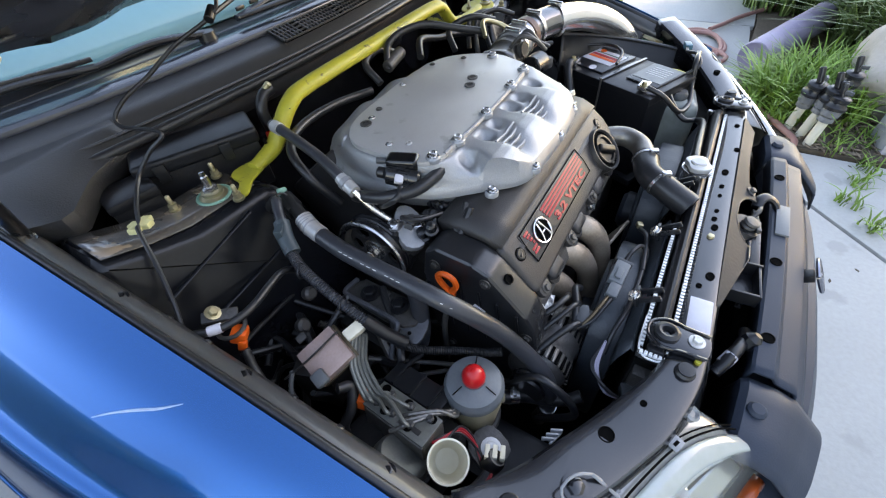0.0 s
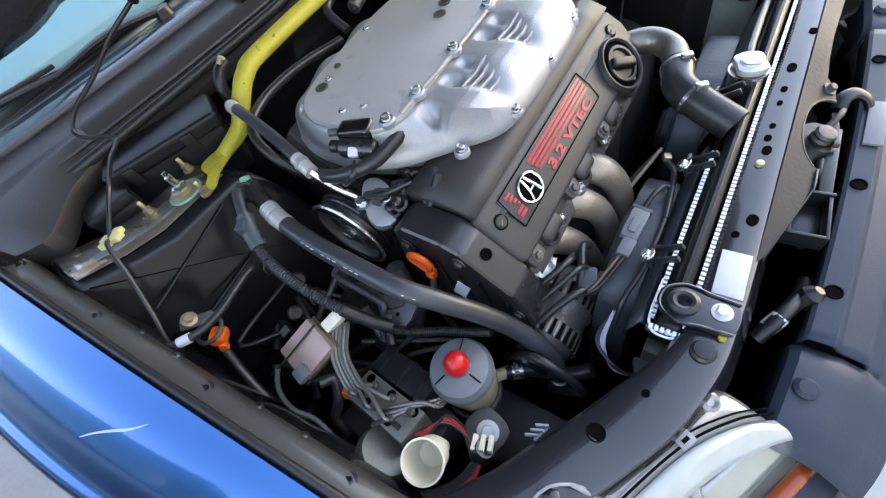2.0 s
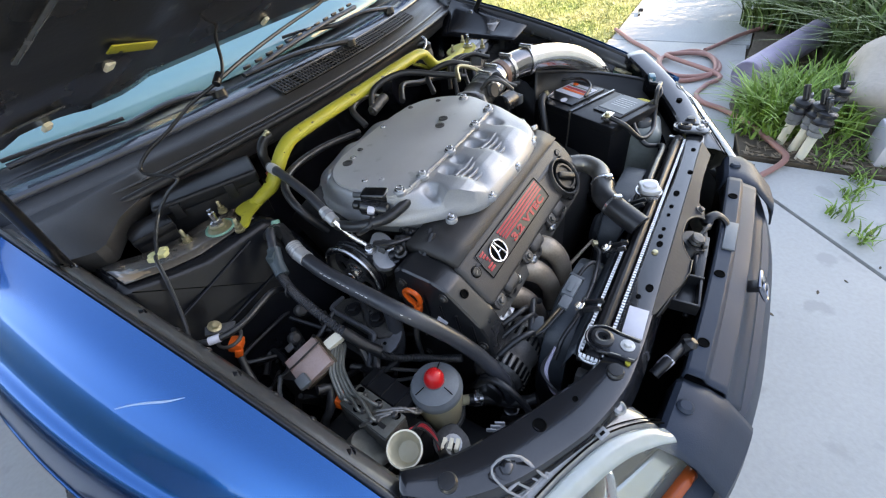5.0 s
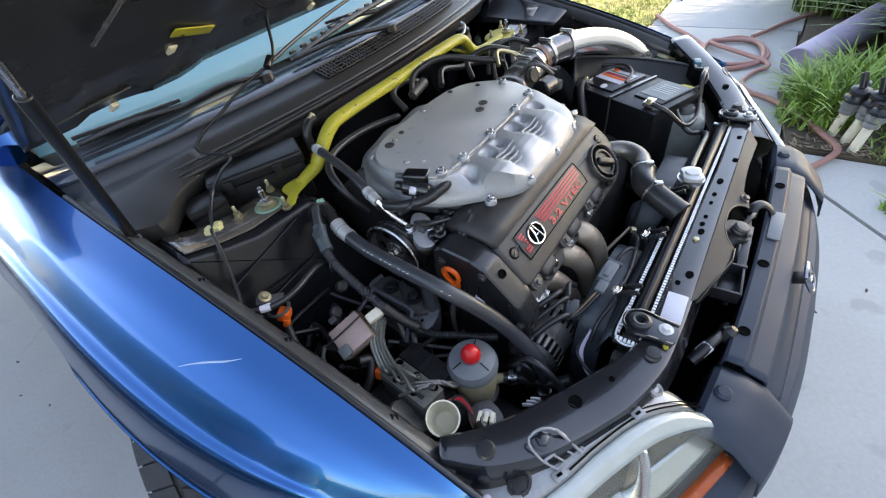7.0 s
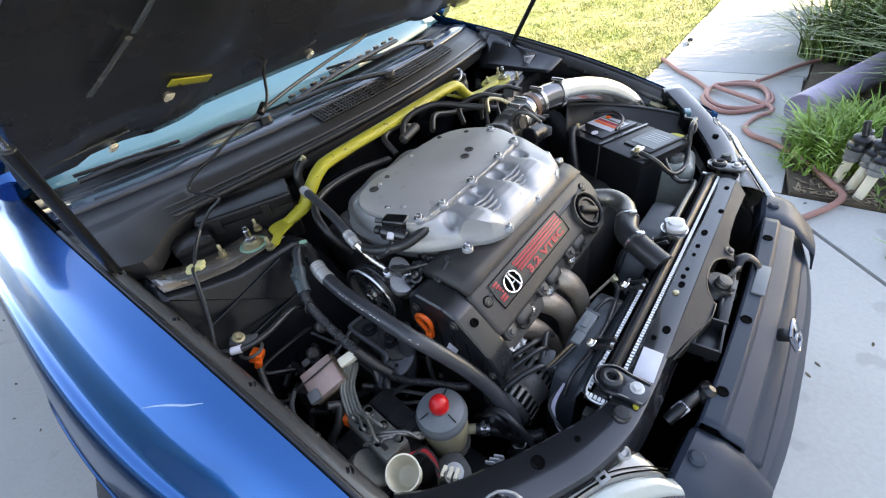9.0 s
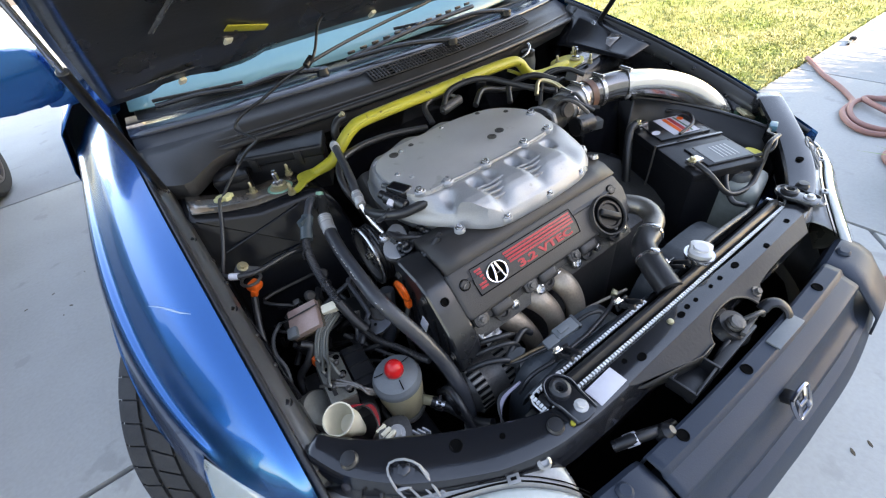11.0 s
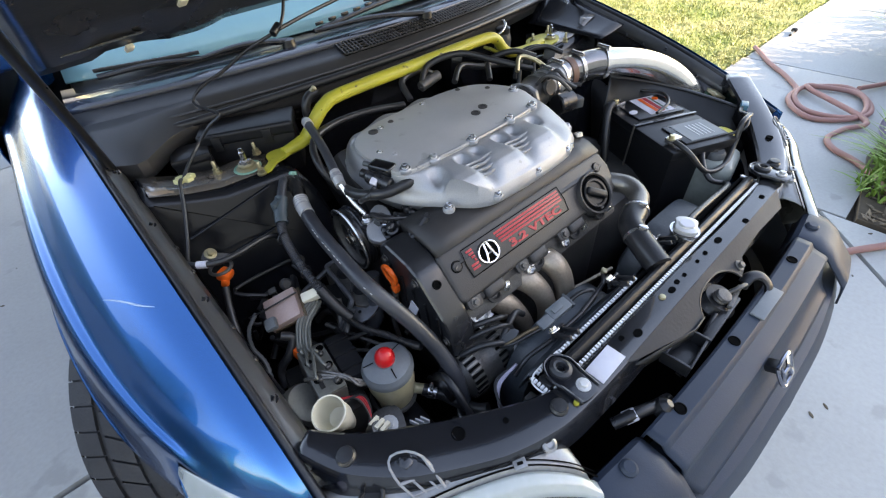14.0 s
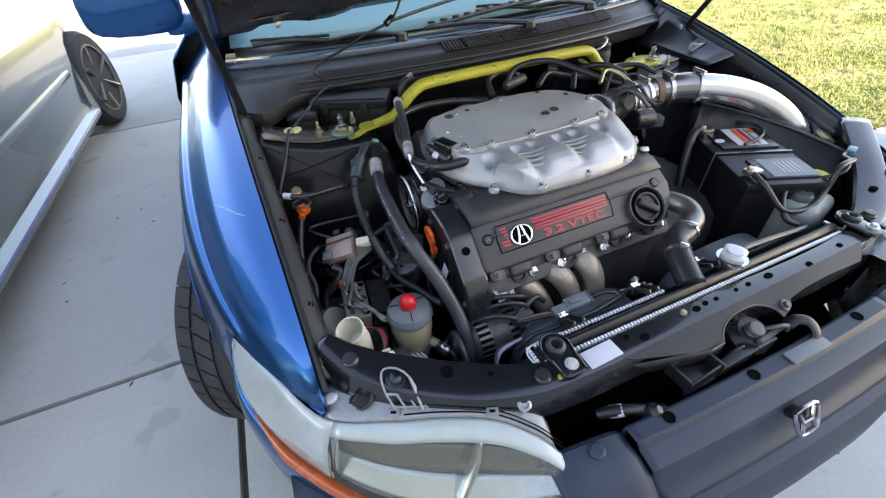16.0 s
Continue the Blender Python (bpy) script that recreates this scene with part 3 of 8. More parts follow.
# bonnet, hinged at the back and raised
def hood_p(x, u, dz=0.0):
    """u: 0 at the hinge edge, 1 at the nose; the bonnet rises 34 degrees."""
    half = lerp(0.712, 0.60, u ** 1.7)
    c, q = 0.829, 0.559
    yy = 0.918 - 1.05 * u * c + 0.03 * x * x * (1 - u)
    zz = 0.985 + 1.05 * u * q - 0.022 * x * x - 0.06 * max(0, u - 0.7) ** 2
    return (x * half, yy - q * dz, zz + c * dz)


rows = [[hood_p(-1 + 2 * k / 20, i / 16, 0.035) for k in range(21)] for i in range(17)]
hood = part("bonnet", loft(rows), BLUE, car, "open bonnet, blue outside and black inside", solid=0.002)
rows = []
for i in range(41):
    u = i / 40
    row = []
    for k in range(49):
        x = -1 + 2 * k / 48
        d = 0.0
        rib = abs(abs(x) - lerp(0.62, 0.30, u))
        if rib < 0.10:
            d -= 0.014 * (1 - (rib / 0.10) ** 4)
        if u < 0.14:
            d -= 0.012
        if abs(x) > 0.86:
            d -= 0.012
        if 0.42 < u < 0.54 and abs(x) < 0.5:
            d -= 0.010
        row.append(hood_p(x * 0.985, 0.01 + 0.97 * u, d))
    rows.append(row)
part("inner_panel", loft(rows), HOODIN, hood, "black pressed inner panel", solid=0.002)
for x, u, mt, w in ((-0.615, 0.135, CREAM, 0.018), (-0.765, 0.02, CREAM, 0.016), (-0.10, 0.06, CREAM, 0.016)):
    p = hood_p(x, u, -0.028)
    part("clip", box(p, (w, 0.020, 0.008), (-34, 0, 20), 0.003), mt, hood, "cream plastic clip")
p = hood_p(-0.56, 0.165, -0.029)
part("sticker", merge(bmesh.new(), box((0, 0, 0), (0.095, 0.020, 0.003), bev=0.001), Matrix.Translation(p) @ pose(0, 0, 0, -34, 0, 4) @ pose(0, 0, 0, 0, 0, 24)), YELLOW, hood, "torn yellow sticker")
RIDGE = mat("pale_ridge_paint", (0.13, 0.135, 0.14), 0.25, 0.0, (0.07, 0.072, 0.075), 20, 120, 0.1, coat=0.6)
for x0, u0, x1, u1, r_ in ((-0.80, 0.24, -0.72, 0.345, 0.0075), (-0.71, 0.355, -0.55, 0.62, 0.0065), (0.70, 0.30, 0.55, 0.6, 0.0065), (-0.92, 0.06, -0.72, 0.065, 0.005)):
    pts_ = [hood_p(lerp(x0, x1, q), lerp(u0, u1, q), -0.027) for q in (0, 0.3, 0.7, 1)]
    part("pressed_ridge", tube(pts_, r_, n=3, seg=8, flatten=0.4), RIDGE, hood, "pale glossy seam ridge")
part("pressed_oval", tube([hood_p(-0.93 + 0.10 * q + 0.012 * math.sin(a), 0.42 + 0.16 * q + 0.008 * math.cos(a), -0.012) for q, a in ((0, 3.9), (0, 3.14), (0, 2.2), (0.5, 1.57), (1, 0.9), (1, 0), (1, -0.9), (0.5, -1.57), (0, -2.4))], 0.003, n=4, seg=6), RIDGE, hood, "pressed oval outline")
for s in (-1, 1):      # gas struts
    a, b = Vector((s * 0.685, 0.764, 0.806)), Vector((s * 0.694, 0.470, 1.268))
    st = part("gas_strut", rod(a, a.lerp(b, 0.62), 0.0085, seg=14), PLASTIC, car, "black gas strut holding the bonnet")
    part("piston_rod", rod(a.lerp(b, 0.62), b, 0.0045, seg=10), STEEL, st)
    part("end_fitting", rod(a + Vector((s * 0.012, 0, -0.012)), a + Vector((-s * 0.02, 0, 0.012)), 0.010), STEEL, st)

# cowl: black plastic tray with grille in front of the windscreen
rows = []
for k in range(33):
    x = -0.70 + 1.40 * k / 32
    yf = 0.778 + 0.09 * (abs(x) / 0.7) ** 2
    rows.append([(x, yf, 0.790), (x, yf + 0.002, 0.822), (x, yf + 0.010, 0.832), (x, yf + 0.038, 0.847), (x, yf + 0.045, 0.852), (x, yf + 0.095, 0.868), (x, yf + 0.105, 0.876), (x, yf + 0.16, 0.880), (x, yf + 0.27, 0.884)])
cowl = part("cowl_panel", loft([r[:6] for r in rows]), COWLLOW, car, "grained black plastic cowl below the windscreen", solid=0.004, sharp=25)
part("cowl_top", loft([[(x, yf + 0.092, 0.866), (x, yf + 0.097, 0.875), (x, yf + 0.104, 0.8785), (x, yf + 0.135, 0.8795), (x, yf + 0.165, 0.8790)] for x, yf in [(r[0][0], r[0][1]) for r in rows]]), COWLTOP, cowl, "glossy smooth upper cowl trim", solid=0.004, sharp=25)
# added dark strip that hides a white reflection at the glass edge
part("windscreen_seal", loft([[(x, yf + 0.163, 0.8790), (x, yf + 0.19, 0.8760), (x, yf + 0.27, 0.8700)] for x, yf in [(r[0][0], r[0][1]) for r in rows]]), TANKBLK, cowl, "matt black strip under the glass, added against a bright reflection", solid=0.003)
flap = []
for k in range(13):
    x = -0.700 + 0.215 * k / 12
    yk, yn = 0.778 + 0.09 * (abs(x) / 0.7) ** 2 + 0.05, soft(x, [(-0.70, 0.775), (-0.66, 0.738), (-0.635, 0.728), (-0.600, 0.765), (-0.565, 0.800), (-0.485, 0.825)])
    flap.append([(x, lerp(yk, yn, q), lerp(0.8545, 0.822, q ** 1.4) - (0.030 if q == 1 else 0)) for q in (0, 0.25, 0.5, 0.75, 0.97, 1)])
part("cowl_flap", loft(flap), COWLLOW, cowl, "grained plastic end flap of the cowl", solid=0.003, sharp=30)
part("cowl_seal", tube([(x, 0.775 + 0.09 * (abs(x) / 0.7) ** 2, 0.832 - 0.012 * (abs(x) / 0.7) ** 3) for x in [-0.68 + 1.36 * k / 14 for k in range(15)]], 0.009, n=4), RUBBER, cowl, "black rubber bulkhead seal")
for dy, dz in ((0.018, 0.0125),):
    part("cowl_ridge", tube([(x, 0.775 + dy + 0.09 * (abs(x) / 0.7) ** 2, 0.8285 + dz) for x in [-0.66 + 1.32 * k / 16 for k in range(17)]], 0.0028, n=3, seg=6), RUBBER, cowl)
# grille slots: raised frame with louvre bars over a near-black sheet for the shade
gx0, gx1 = -0.13, 0.47


def cowl_at(x, v):
    yf = 0.778 + 0.09 * (abs(x) / 0.7) ** 2
    return Vector((x, yf + 0.048 + 0.044 * v, 0.8545 + 0.0145 * v))


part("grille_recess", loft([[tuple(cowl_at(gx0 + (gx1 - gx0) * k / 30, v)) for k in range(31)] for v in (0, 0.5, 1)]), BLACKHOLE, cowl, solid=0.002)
gl = bmesh.new()
for k in range(61):
    x = gx0 + (gx1 - gx0) * k / 60
    if k % 12 != 6:
        a, b = cowl_at(x, 0.02), cowl_at(x, 0.98)
        box((a + b) / 2 + Vector((0, 0, 0.003)), (0.0032, (b - a).length, 0.004), (18, 0, 0), 0, gl)
for v in (0.0, 0.25, 0.5, 0.75, 1.0):
    tube([tuple(cowl_at(gx0 + (gx1 - gx0) * k / 12, v) + Vector((0, 0, 0.003))) for k in range(13)], 0.0022, gl, 4, 1)
part("louvre", gl, COWLLOW, cowl, "dark grey louvre grid", kind="stuff")


# wipers
def wiper(pivot, elbow, tip):
    w = part("wiper", tube([pivot, tuple(Vector(pivot).lerp(Vector(elbow), 0.5) + Vector((0, 0, 0.01))), elbow], lambda u: lerp(0.011, 0.007, u), n=6, flatten=0.7), PLASTIC, car, "black windscreen wiper")
    a, b = Vector(elbow), Vector(tip)
    part("blade", tube([elbow, tuple(a.lerp(b, 0.5) + Vector((0, 0.0, 0.006))), tip], 0.0085, n=6, flatten=0.7), RUBBER, w)
    bm = bmesh.new()
    for k in range(12):
        p = a.lerp(b, (k + 0.5) / 12) + Vector((0, 0.004, 0.012))
        box(p, (0.022, 0.006, 0.008), (0, 0, math.degrees(math.atan2(b.y - a.y, b.x - a.x))), 0.002, bm)
    part("bridge", bm, PLASTIC, w, kind="stuff")
    part("pivot_cap", lathe([(0.018, 0), (0.016, 0.016), (0.0, 0.02)], Matrix.Translation(Vector(pivot) - Vector((0, 0, 0.012))), 18), PLASTIC, w)


wiper((0.155, 0.862, 0.884), (-0.15, 0.930, 0.898), (0.34, 0.990, 0.918))
wiper((-0.22, 0.945, 0.890), (-0.42, 0.975, 0.898), (-0.62, 1.02, 0.905))
wiper((0.43, 0.93, 0.892), (0.22, 0.965, 0.902), (0.05, 0.995, 0.908))

# engine bay metal: firewall, side walls, strut towers, chassis legs, floor
part("firewall", box((0, 0.925, 0.46), (1.40, 0.03, 0.72), bev=0.008), BAY, car, "black painted bulkhead")
# near-black sheet that stands for deep shade under the engine
part("bay_floor", prism([(-0.74, 0.93), (0.74, 0.93), (0.74, 0.10), (0.60, -0.09), (0.30, -0.20), (-0.30, -0.20), (-0.60, -0.09), (-0.74, 0.10)], 0.20, 0.22), BLACKHOLE, car, "near-black floor sheet for the shade low in the bay")
for s in (-1, 1):
    rows = []
    for i in range(24):
        y = 0.10 + 0.80 * i / 23
        xi, zi = inner_x(y), inner_z(y)
        rows.append([(s * x, y, z) for x, z in ((xi + 0.002, zi - 0.012), (xi - 0.012, zi - 0.018), (xi - 0.028, zi - 0.030), (xi - 0.034, zi - 0.06), (xi - 0.036, 0.60), (xi - 0.05, 0.45), (xi - 0.09, 0.30), (xi - 0.09, 0.15))])
    side = part("inner_wing", loft(rows), BAY, car, "black inner wing", solid=0.003, sharp=25)
    part("wing_flange", loft([[(s * (inner_x(y) + a), y, inner_z(y) + c) for a, c in ((0.001, -0.0085), (-0.010, -0.0125), (-0.026, -0.0240), (-0.032, -0.040))] for y in [0.12 + 0.78 * k / 20 for k in range(21)]]), FLANGE_SHEEN, side, "black bolting flange, greyed for the sky it reflects", solid=0.002, off=1.0)
    if s > 0:
        part("wing_shelf", loft([[(lerp(0.56, 0.690, q), y, lerp(0.772, track(y, [(0.5, 0.775), (0.9, 0.862)]), q ** 1.3)) for q in (0, 0.2, 0.4, 0.6, 0.8, 1)] for y in [0.55 + 0.30 * k / 8 for k in range(9)]]), TOWER, side, "broad smooth shelf beside the strut tower", solid=0.003)
    part("wing_seal", tube([(s * (inner_x(y) - 0.006), y, inner_z(y) - 0.010) for y in (0.08, 0.2, 0.35, 0.5, 0.65, 0.8, 0.92)], 0.006, n=5), RUBBER, side, "black rubber seal strip")
    for y in (0.22, 0.40, 0.58, 0.74, 0.86):
        part("wing_bolt", bolt((s * (inner_x(y) - 0.020), y, inner_z(y) - 0.024), (0, 0, 1), 0.006, 0.006), BAY, side)
    # strut tower
    cx, cy, top = s * 0.482, 0.675, 0.760
    XZ = Matrix(((s, 0, 0, 0), (0, 0, 1, 0), (0, 1, 0, 0), (0, 0, 0, 1)))
    tw = prism([(0.385, 0.14), (0.372, 0.60), (0.385, 0.70), (0.402, 0.744), (0.425, 0.757), (0.545, 0.762), (0.600, 0.776), (0.664, 0.800), (0.675, 0.79), (0.675, 0.14)], 0.572, 0.742, XZ, bev=0.016, seg=3)
    for v in tw.verts:      # the front face leans back
        if v.co.y < 0.66:
            v.co.y += max(-0.06, 0.058 - 0.6 * (0.76 - v.co.z))
    tower = part("strut_tower", tw, TOWER, car, "black strut tower with worn shiny top", sharp=30)
    # separate brown sheet carries the reflection seen on the top
    part("tower_top", loft([[(s * x, y, z + 0.0030) for x, z in ((0.430, 0.7565), (0.485, 0.7595), (0.545, 0.7625), (0.572, 0.7690), (0.600, 0.7762), (0.630, 0.788), (0.658, 0.7985))] for y in (0.643, 0.67, 0.70, 0.728)]), TOWERTOP, tower, "worn tower top with its brown reflection put into the colour", solid=0.0015, sharp=60)
    for a, c in (((0.470, 0.6195, 0.7415), (0.640, 0.605, 0.7165)), ((0.470, 0.5805, 0.676), (0.640, 0.573, 0.663))):
        part("pressed_rib", tube([(s * lerp(a[0], c[0], q), lerp(a[1], c[1], q), lerp(a[2], c[2], q)) for q in (0, 0.33, 0.66, 1)], 0.0045, n=4, flatten=0.5), TOWER, tower)
    part("mount_plate", lathe([(0.026, 0), (0.026, 0.004), (0.019, 0.007), (0.019, 0.012), (0.012, 0.014)], pose(cx, cy, top + 0.002) @ Matrix.Diagonal((0.86, 0.86, 1, 1)), 28), ZINC, tower, "gold zinc top mount plate")
    part("mount_ring", lathe([(0.040, 0), (0.044, 0.003), (0.040, 0.005), (0.035, 0.004)], pose(cx, cy, top + 0.002) @ Matrix.Diagonal((0.63, 0.63, 1, 1)), 32, cap=False), GREENC if s < 0 else ZINC, tower, "thin teal gasket ring")
    nb = lathe([(0.0125, 0.012), (0.0125, 0.020), (0.0095, 0.022)], pose(cx, cy, top), 6)
    lathe([(0.006, 0.02), (0.006, 0.040), (0.004, 0.042), (0.004, 0.047), (0, 0.048)], pose(cx, cy, top), 12, nb)
    part("strut_nut", nb, STEEL, tower, "bright strut nut and rod end")
    for a in ((-0.052, 0.026), (0.012, -0.046), (0.036, 0.040)):
        sb = lathe([(0.011, 0), (0.011, 0.004), (0.0085, 0.005)], pose(cx + a[0], cy + a[1], top + 0.004) @ Matrix.Diagonal((0.82, 0.82, 0.85, 1)), 14)
        lathe([(0.0085, 0.004), (0.0085, 0.014), (0.005, 0.015)], pose(cx + a[0], cy + a[1], top + 0.004) @ Matrix.Diagonal((0.82, 0.82, 0.85, 1)), 6, sb)
        lathe([(0.0045, 0.012), (0.0045, 0.030), (0.003, 0.032), (0, 0.032)], pose(cx + a[0], cy + a[1], top + 0.004) @ Matrix.Diagonal((0.82, 0.82, 0.85, 1)), 10, sb)
        part("stud", sb, ZINC, tower, "yellow zinc stud and nut")
    part("chassis_leg", box((s * 0.52, 0.35, 0.40), (0.10, 0.75, 0.12), bev=0.012), TANKBLK, car, "dusty black chassis rail")

# radiator support beam, with its round and oval holes
PATH = [(-0.655, 0.146, 0.682), (-0.622, 0.104, 0.668), (-0.575, 0.066, 0.657), (-0.50, 0.022, 0.645), (-0.42, -0.016, 0.641), (-0.34, -0.035, 0.639), (-0.20, -0.037, 0.636), (0.0, -0.037, 0.635), (0.20, -0.040, 0.635),
        (0.34, -0.032, 0.637), (0.44, 0.0, 0.645), (0.53, 0.055, 0.665), (0.60, 0.12, 0.69), (0.68, 0.20, 0.715)]
S = spline(PATH, 6)
rows = []
for i, p in enumerate(S):
    d = (S[min(i + 1, len(S) - 1)] - S[max(i - 1, 0)]).normalized()
    n = Vector((-d.y, d.x, 0)).normalized()
    w = track(p.x, [(-0.66, 0.014), (-0.62, 0.026), (-0.56, 0.033), (-0.46, 0.033), (-0.33, 0.0225), (0.34, 0.0225), (0.5, 0.030)])
    rows.append([tuple(p + n * a + Vector((0, 0, z))) for a, z in ((w, -0.05), (w + 0.001, -0.006), (w - 0.003, -0.001), (w - 0.008, 0.0), (0, 0.001), (-w + 0.008, 0.0), (-w + 0.003, -0.002), (-w, -0.008), (-w - 0.012, -0.045), (-w - 0.004, -0.052))])
support = part("radiator_support", loft(rows), BAY, car, "black painted radiator support beam with holes", solid=0.003, sharp=25)
# holes are near-black discs on the beam, their shade is colour
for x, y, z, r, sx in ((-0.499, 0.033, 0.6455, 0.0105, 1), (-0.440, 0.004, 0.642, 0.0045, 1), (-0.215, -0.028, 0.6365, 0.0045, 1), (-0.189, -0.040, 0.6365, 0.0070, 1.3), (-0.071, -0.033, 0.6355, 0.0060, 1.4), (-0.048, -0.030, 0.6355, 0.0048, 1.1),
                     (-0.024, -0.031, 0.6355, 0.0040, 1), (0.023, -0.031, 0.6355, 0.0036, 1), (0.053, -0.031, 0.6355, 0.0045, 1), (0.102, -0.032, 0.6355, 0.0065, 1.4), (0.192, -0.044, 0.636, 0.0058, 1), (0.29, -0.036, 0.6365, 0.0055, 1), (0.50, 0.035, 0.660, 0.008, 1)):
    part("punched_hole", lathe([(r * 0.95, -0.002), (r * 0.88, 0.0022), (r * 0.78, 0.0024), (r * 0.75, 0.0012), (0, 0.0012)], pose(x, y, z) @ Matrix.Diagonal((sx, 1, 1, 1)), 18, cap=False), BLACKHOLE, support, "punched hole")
part("warning_label", box((-0.271, -0.0365, 0.6385), (0.060, 0.030, 0.0012), (0, 0, 2), 0.0004), LABEL, support, "blank-looking white paper label")
for x, y in ((-0.374, -0.032), (-0.624, 0.099), (0.42, -0.008)):
    part("rubber_bump_stop", lathe([(0.0125, 0), (0.0125, 0.004), (0.010, 0.007), (0.010, 0.010), (0.0, 0.011)], pose(x, y, track(x, [(-0.63, 0.667), (-0.372, 0.639), (0.42, 0.643)])), 20), RUBBER, support, "black rubber bonnet stop")
part("yellow_stud", lathe([(0.004, 0), (0.004, 0.005), (0, 0.006)], pose(-0.352, -0.044, 0.639), 8), YELLOW, support)
part("brass_clip", lathe([(0.006, 0), (0.005, 0.004), (0, 0.005)], pose(-0.097, -0.030, 0.6355), 10), ZINC, support)
for x in (-0.345, 0.375):         # radiator mounting brackets with rubber bushes
    sgn = -1 if x < 0 else 1
    m = pose(x + 0.014 * (x < 0), -0.004, 0.642, 0, 0, 0) @ Matrix.Diagonal((0.8, 0.86, 1, 1))
    bk = part("radiator_bracket", prism(outline([(-0.028, -0.010), (-0.028, 0.012), (-0.012, 0.030), (0.012, 0.030), (0.028, 0.012), (0.026, -0.02), (0.022, -0.055), (-0.022, -0.055), (-0.026, -0.02)], 4), 0, 0.007, m, bev=0.002), BAY, support, "black steel radiator bracket")
    part("bracket_lip", tube([tuple(m @ Vector((u, v, 0.0075))) for u, v in ((-0.023, -0.055), (-0.0255, -0.02), (-0.028, -0.008), (-0.028, 0.010), (-0.013, 0.029), (0.013, 0.029), (0.028, 0.010), (0.028, -0.008), (0.0255, -0.02), (0.023, -0.055))], 0.0020, n=4, seg=8), BAY, bk, "rolled bracket edge")
    part("rubber_bush", lathe([(0.019, 0.004), (0.019, 0.012), (0.013, 0.015), (0.009, 0.014), (0.006, 0.006), (0.0, 0.006)], m @ pose(0, 0.004, 0), 24), RUBBER, bk, "ribbed rubber bush")
    part("bracket_bolt", bolt(m @ Vector((0.004, -0.038, 0.007)), (0, 0, 1), 0.0065, 0.008), ALUPLATE, bk, "bright bolt head")

# hood latch panel and dark cavity in front of the support
lp = prism([(-0.245, -0.055), (0.33, -0.048), (0.30, -0.074), (0.20, -0.072), (0.146, -0.074), (0.105, -0.078), (0.088, -0.092), (0.070, -0.096), (0.062, -0.082), (0.045, -0.071), (0.020, -0.064), (-0.02, -0.064), (-0.048, -0.072), (-0.062, -0.083),
            (-0.068, -0.093), (-0.10, -0.094), (-0.14, -0.084), (-0.18, -0.074), (-0.23, -0.062)], 0.0, 0.003)
for v in lp.verts:
    v.co.z += 0.633 + 0.62 * (v.co.y + 0.055)
latch_panel = part("latch_panel", lp, LATCH, car, "dented dark metal latch panel with an arched opening", flat=True)
part("arch_lip", tube([(0.070, -0.096, 0.609), (0.062, -0.082, 0.617), (0.045, -0.071, 0.624), (0.020, -0.064, 0.629), (-0.02, -0.064, 0.629), (-0.048, -0.072, 0.624), (-0.062, -0.083, 0.617), (-0.068, -0.093, 0.610)], 0.0022, n=4, seg=8), BAYDULL, latch_panel, "rolled edge of the opening")
part("panel_skirt", loft([[(x, y - 0.001, z) for x, y in ((-0.23, -0.062), (-0.18, -0.074), (-0.14, -0.084), (-0.10, -0.094), (-0.068, -0.093))] for z in (0.616, 0.60, 0.585)]), BAYDULL, latch_panel, solid=0.002)
part("panel_bolt", bolt((0.083, -0.083, 0.619), (0, -0.5, 0.8), 0.006, 0.008), ALUDARK, latch_panel)
latch = part("hood_latch", lathe([(0.034, 0), (0.036, 0.008), (0.028, 0.016), (0.026, 0.022), (0.0, 0.024)], pose(0.012, -0.084, 0.575, 18, 0, 0), 24), BAYDULL, car, "dark bonnet latch with cable")
part("latch_spring", lathe([(0.012, 0), (0.014, 0.004), (0.012, 0.008), (0.014, 0.012), (0.012, 0.016), (0.0, 0.018)], pose(0.006, -0.090, 0.597, 18, 0, 0), 16), ALUDARK, latch, "dull steel spring")
part("latch_hook", tube([(0.030, -0.095, 0.597), (0.048, -0.104, 0.604), (0.066, -0.108, 0.600), (0.072, -0.110, 0.588)], 0.004), ALUDARK, latch, "dull steel hook")
part("latch_lever", box((0.035, -0.106, 0.592), (0.075, 0.008, 0.008), (0, 8, 6), 0.002), ALUDARK, latch)
part("latch_cable", tube([(-0.02, -0.10, 0.585), (-0.06, -0.105, 0.58), (-0.10, -0.115, 0.56), (-0.14, -0.11, 0.54)], 0.005), RUBBER, latch)
part("latch_arm", tube([(0.078, -0.104, 0.592), (0.092, -0.106, 0.600), (0.106, -0.118, 0.600), (0.106, -0.136, 0.588), (0.090, -0.146, 0.57)], 0.010, flatten=0.6), PLASTIC, latch, "curved black arm")
duct = bmesh.new()
box((-0.128, -0.099, 0.577), (0.070, 0.040, 0.004), (0, 0, 4), 0.001, duct)
for c, sz in (((-0.162, -0.099, 0.588), (0.004, 0.042, 0.026)), ((-0.128, -0.118, 0.588), (0.070, 0.004, 0.026)), ((-0.094, -0.099, 0.588), (0.004, 0.042, 0.030)), ((-0.128, -0.080, 0.588), (0.070, 0.004, 0.026))):
    box(c, sz, (0, 0, 4), 0.001, duct)
box((-0.025, -0.110, 0.578), (0.135, 0.016, 0.022), (0, 0, 2), 0.003, duct)
part("latch_housing", duct, PLASTIC, car, "open black plastic duct box")
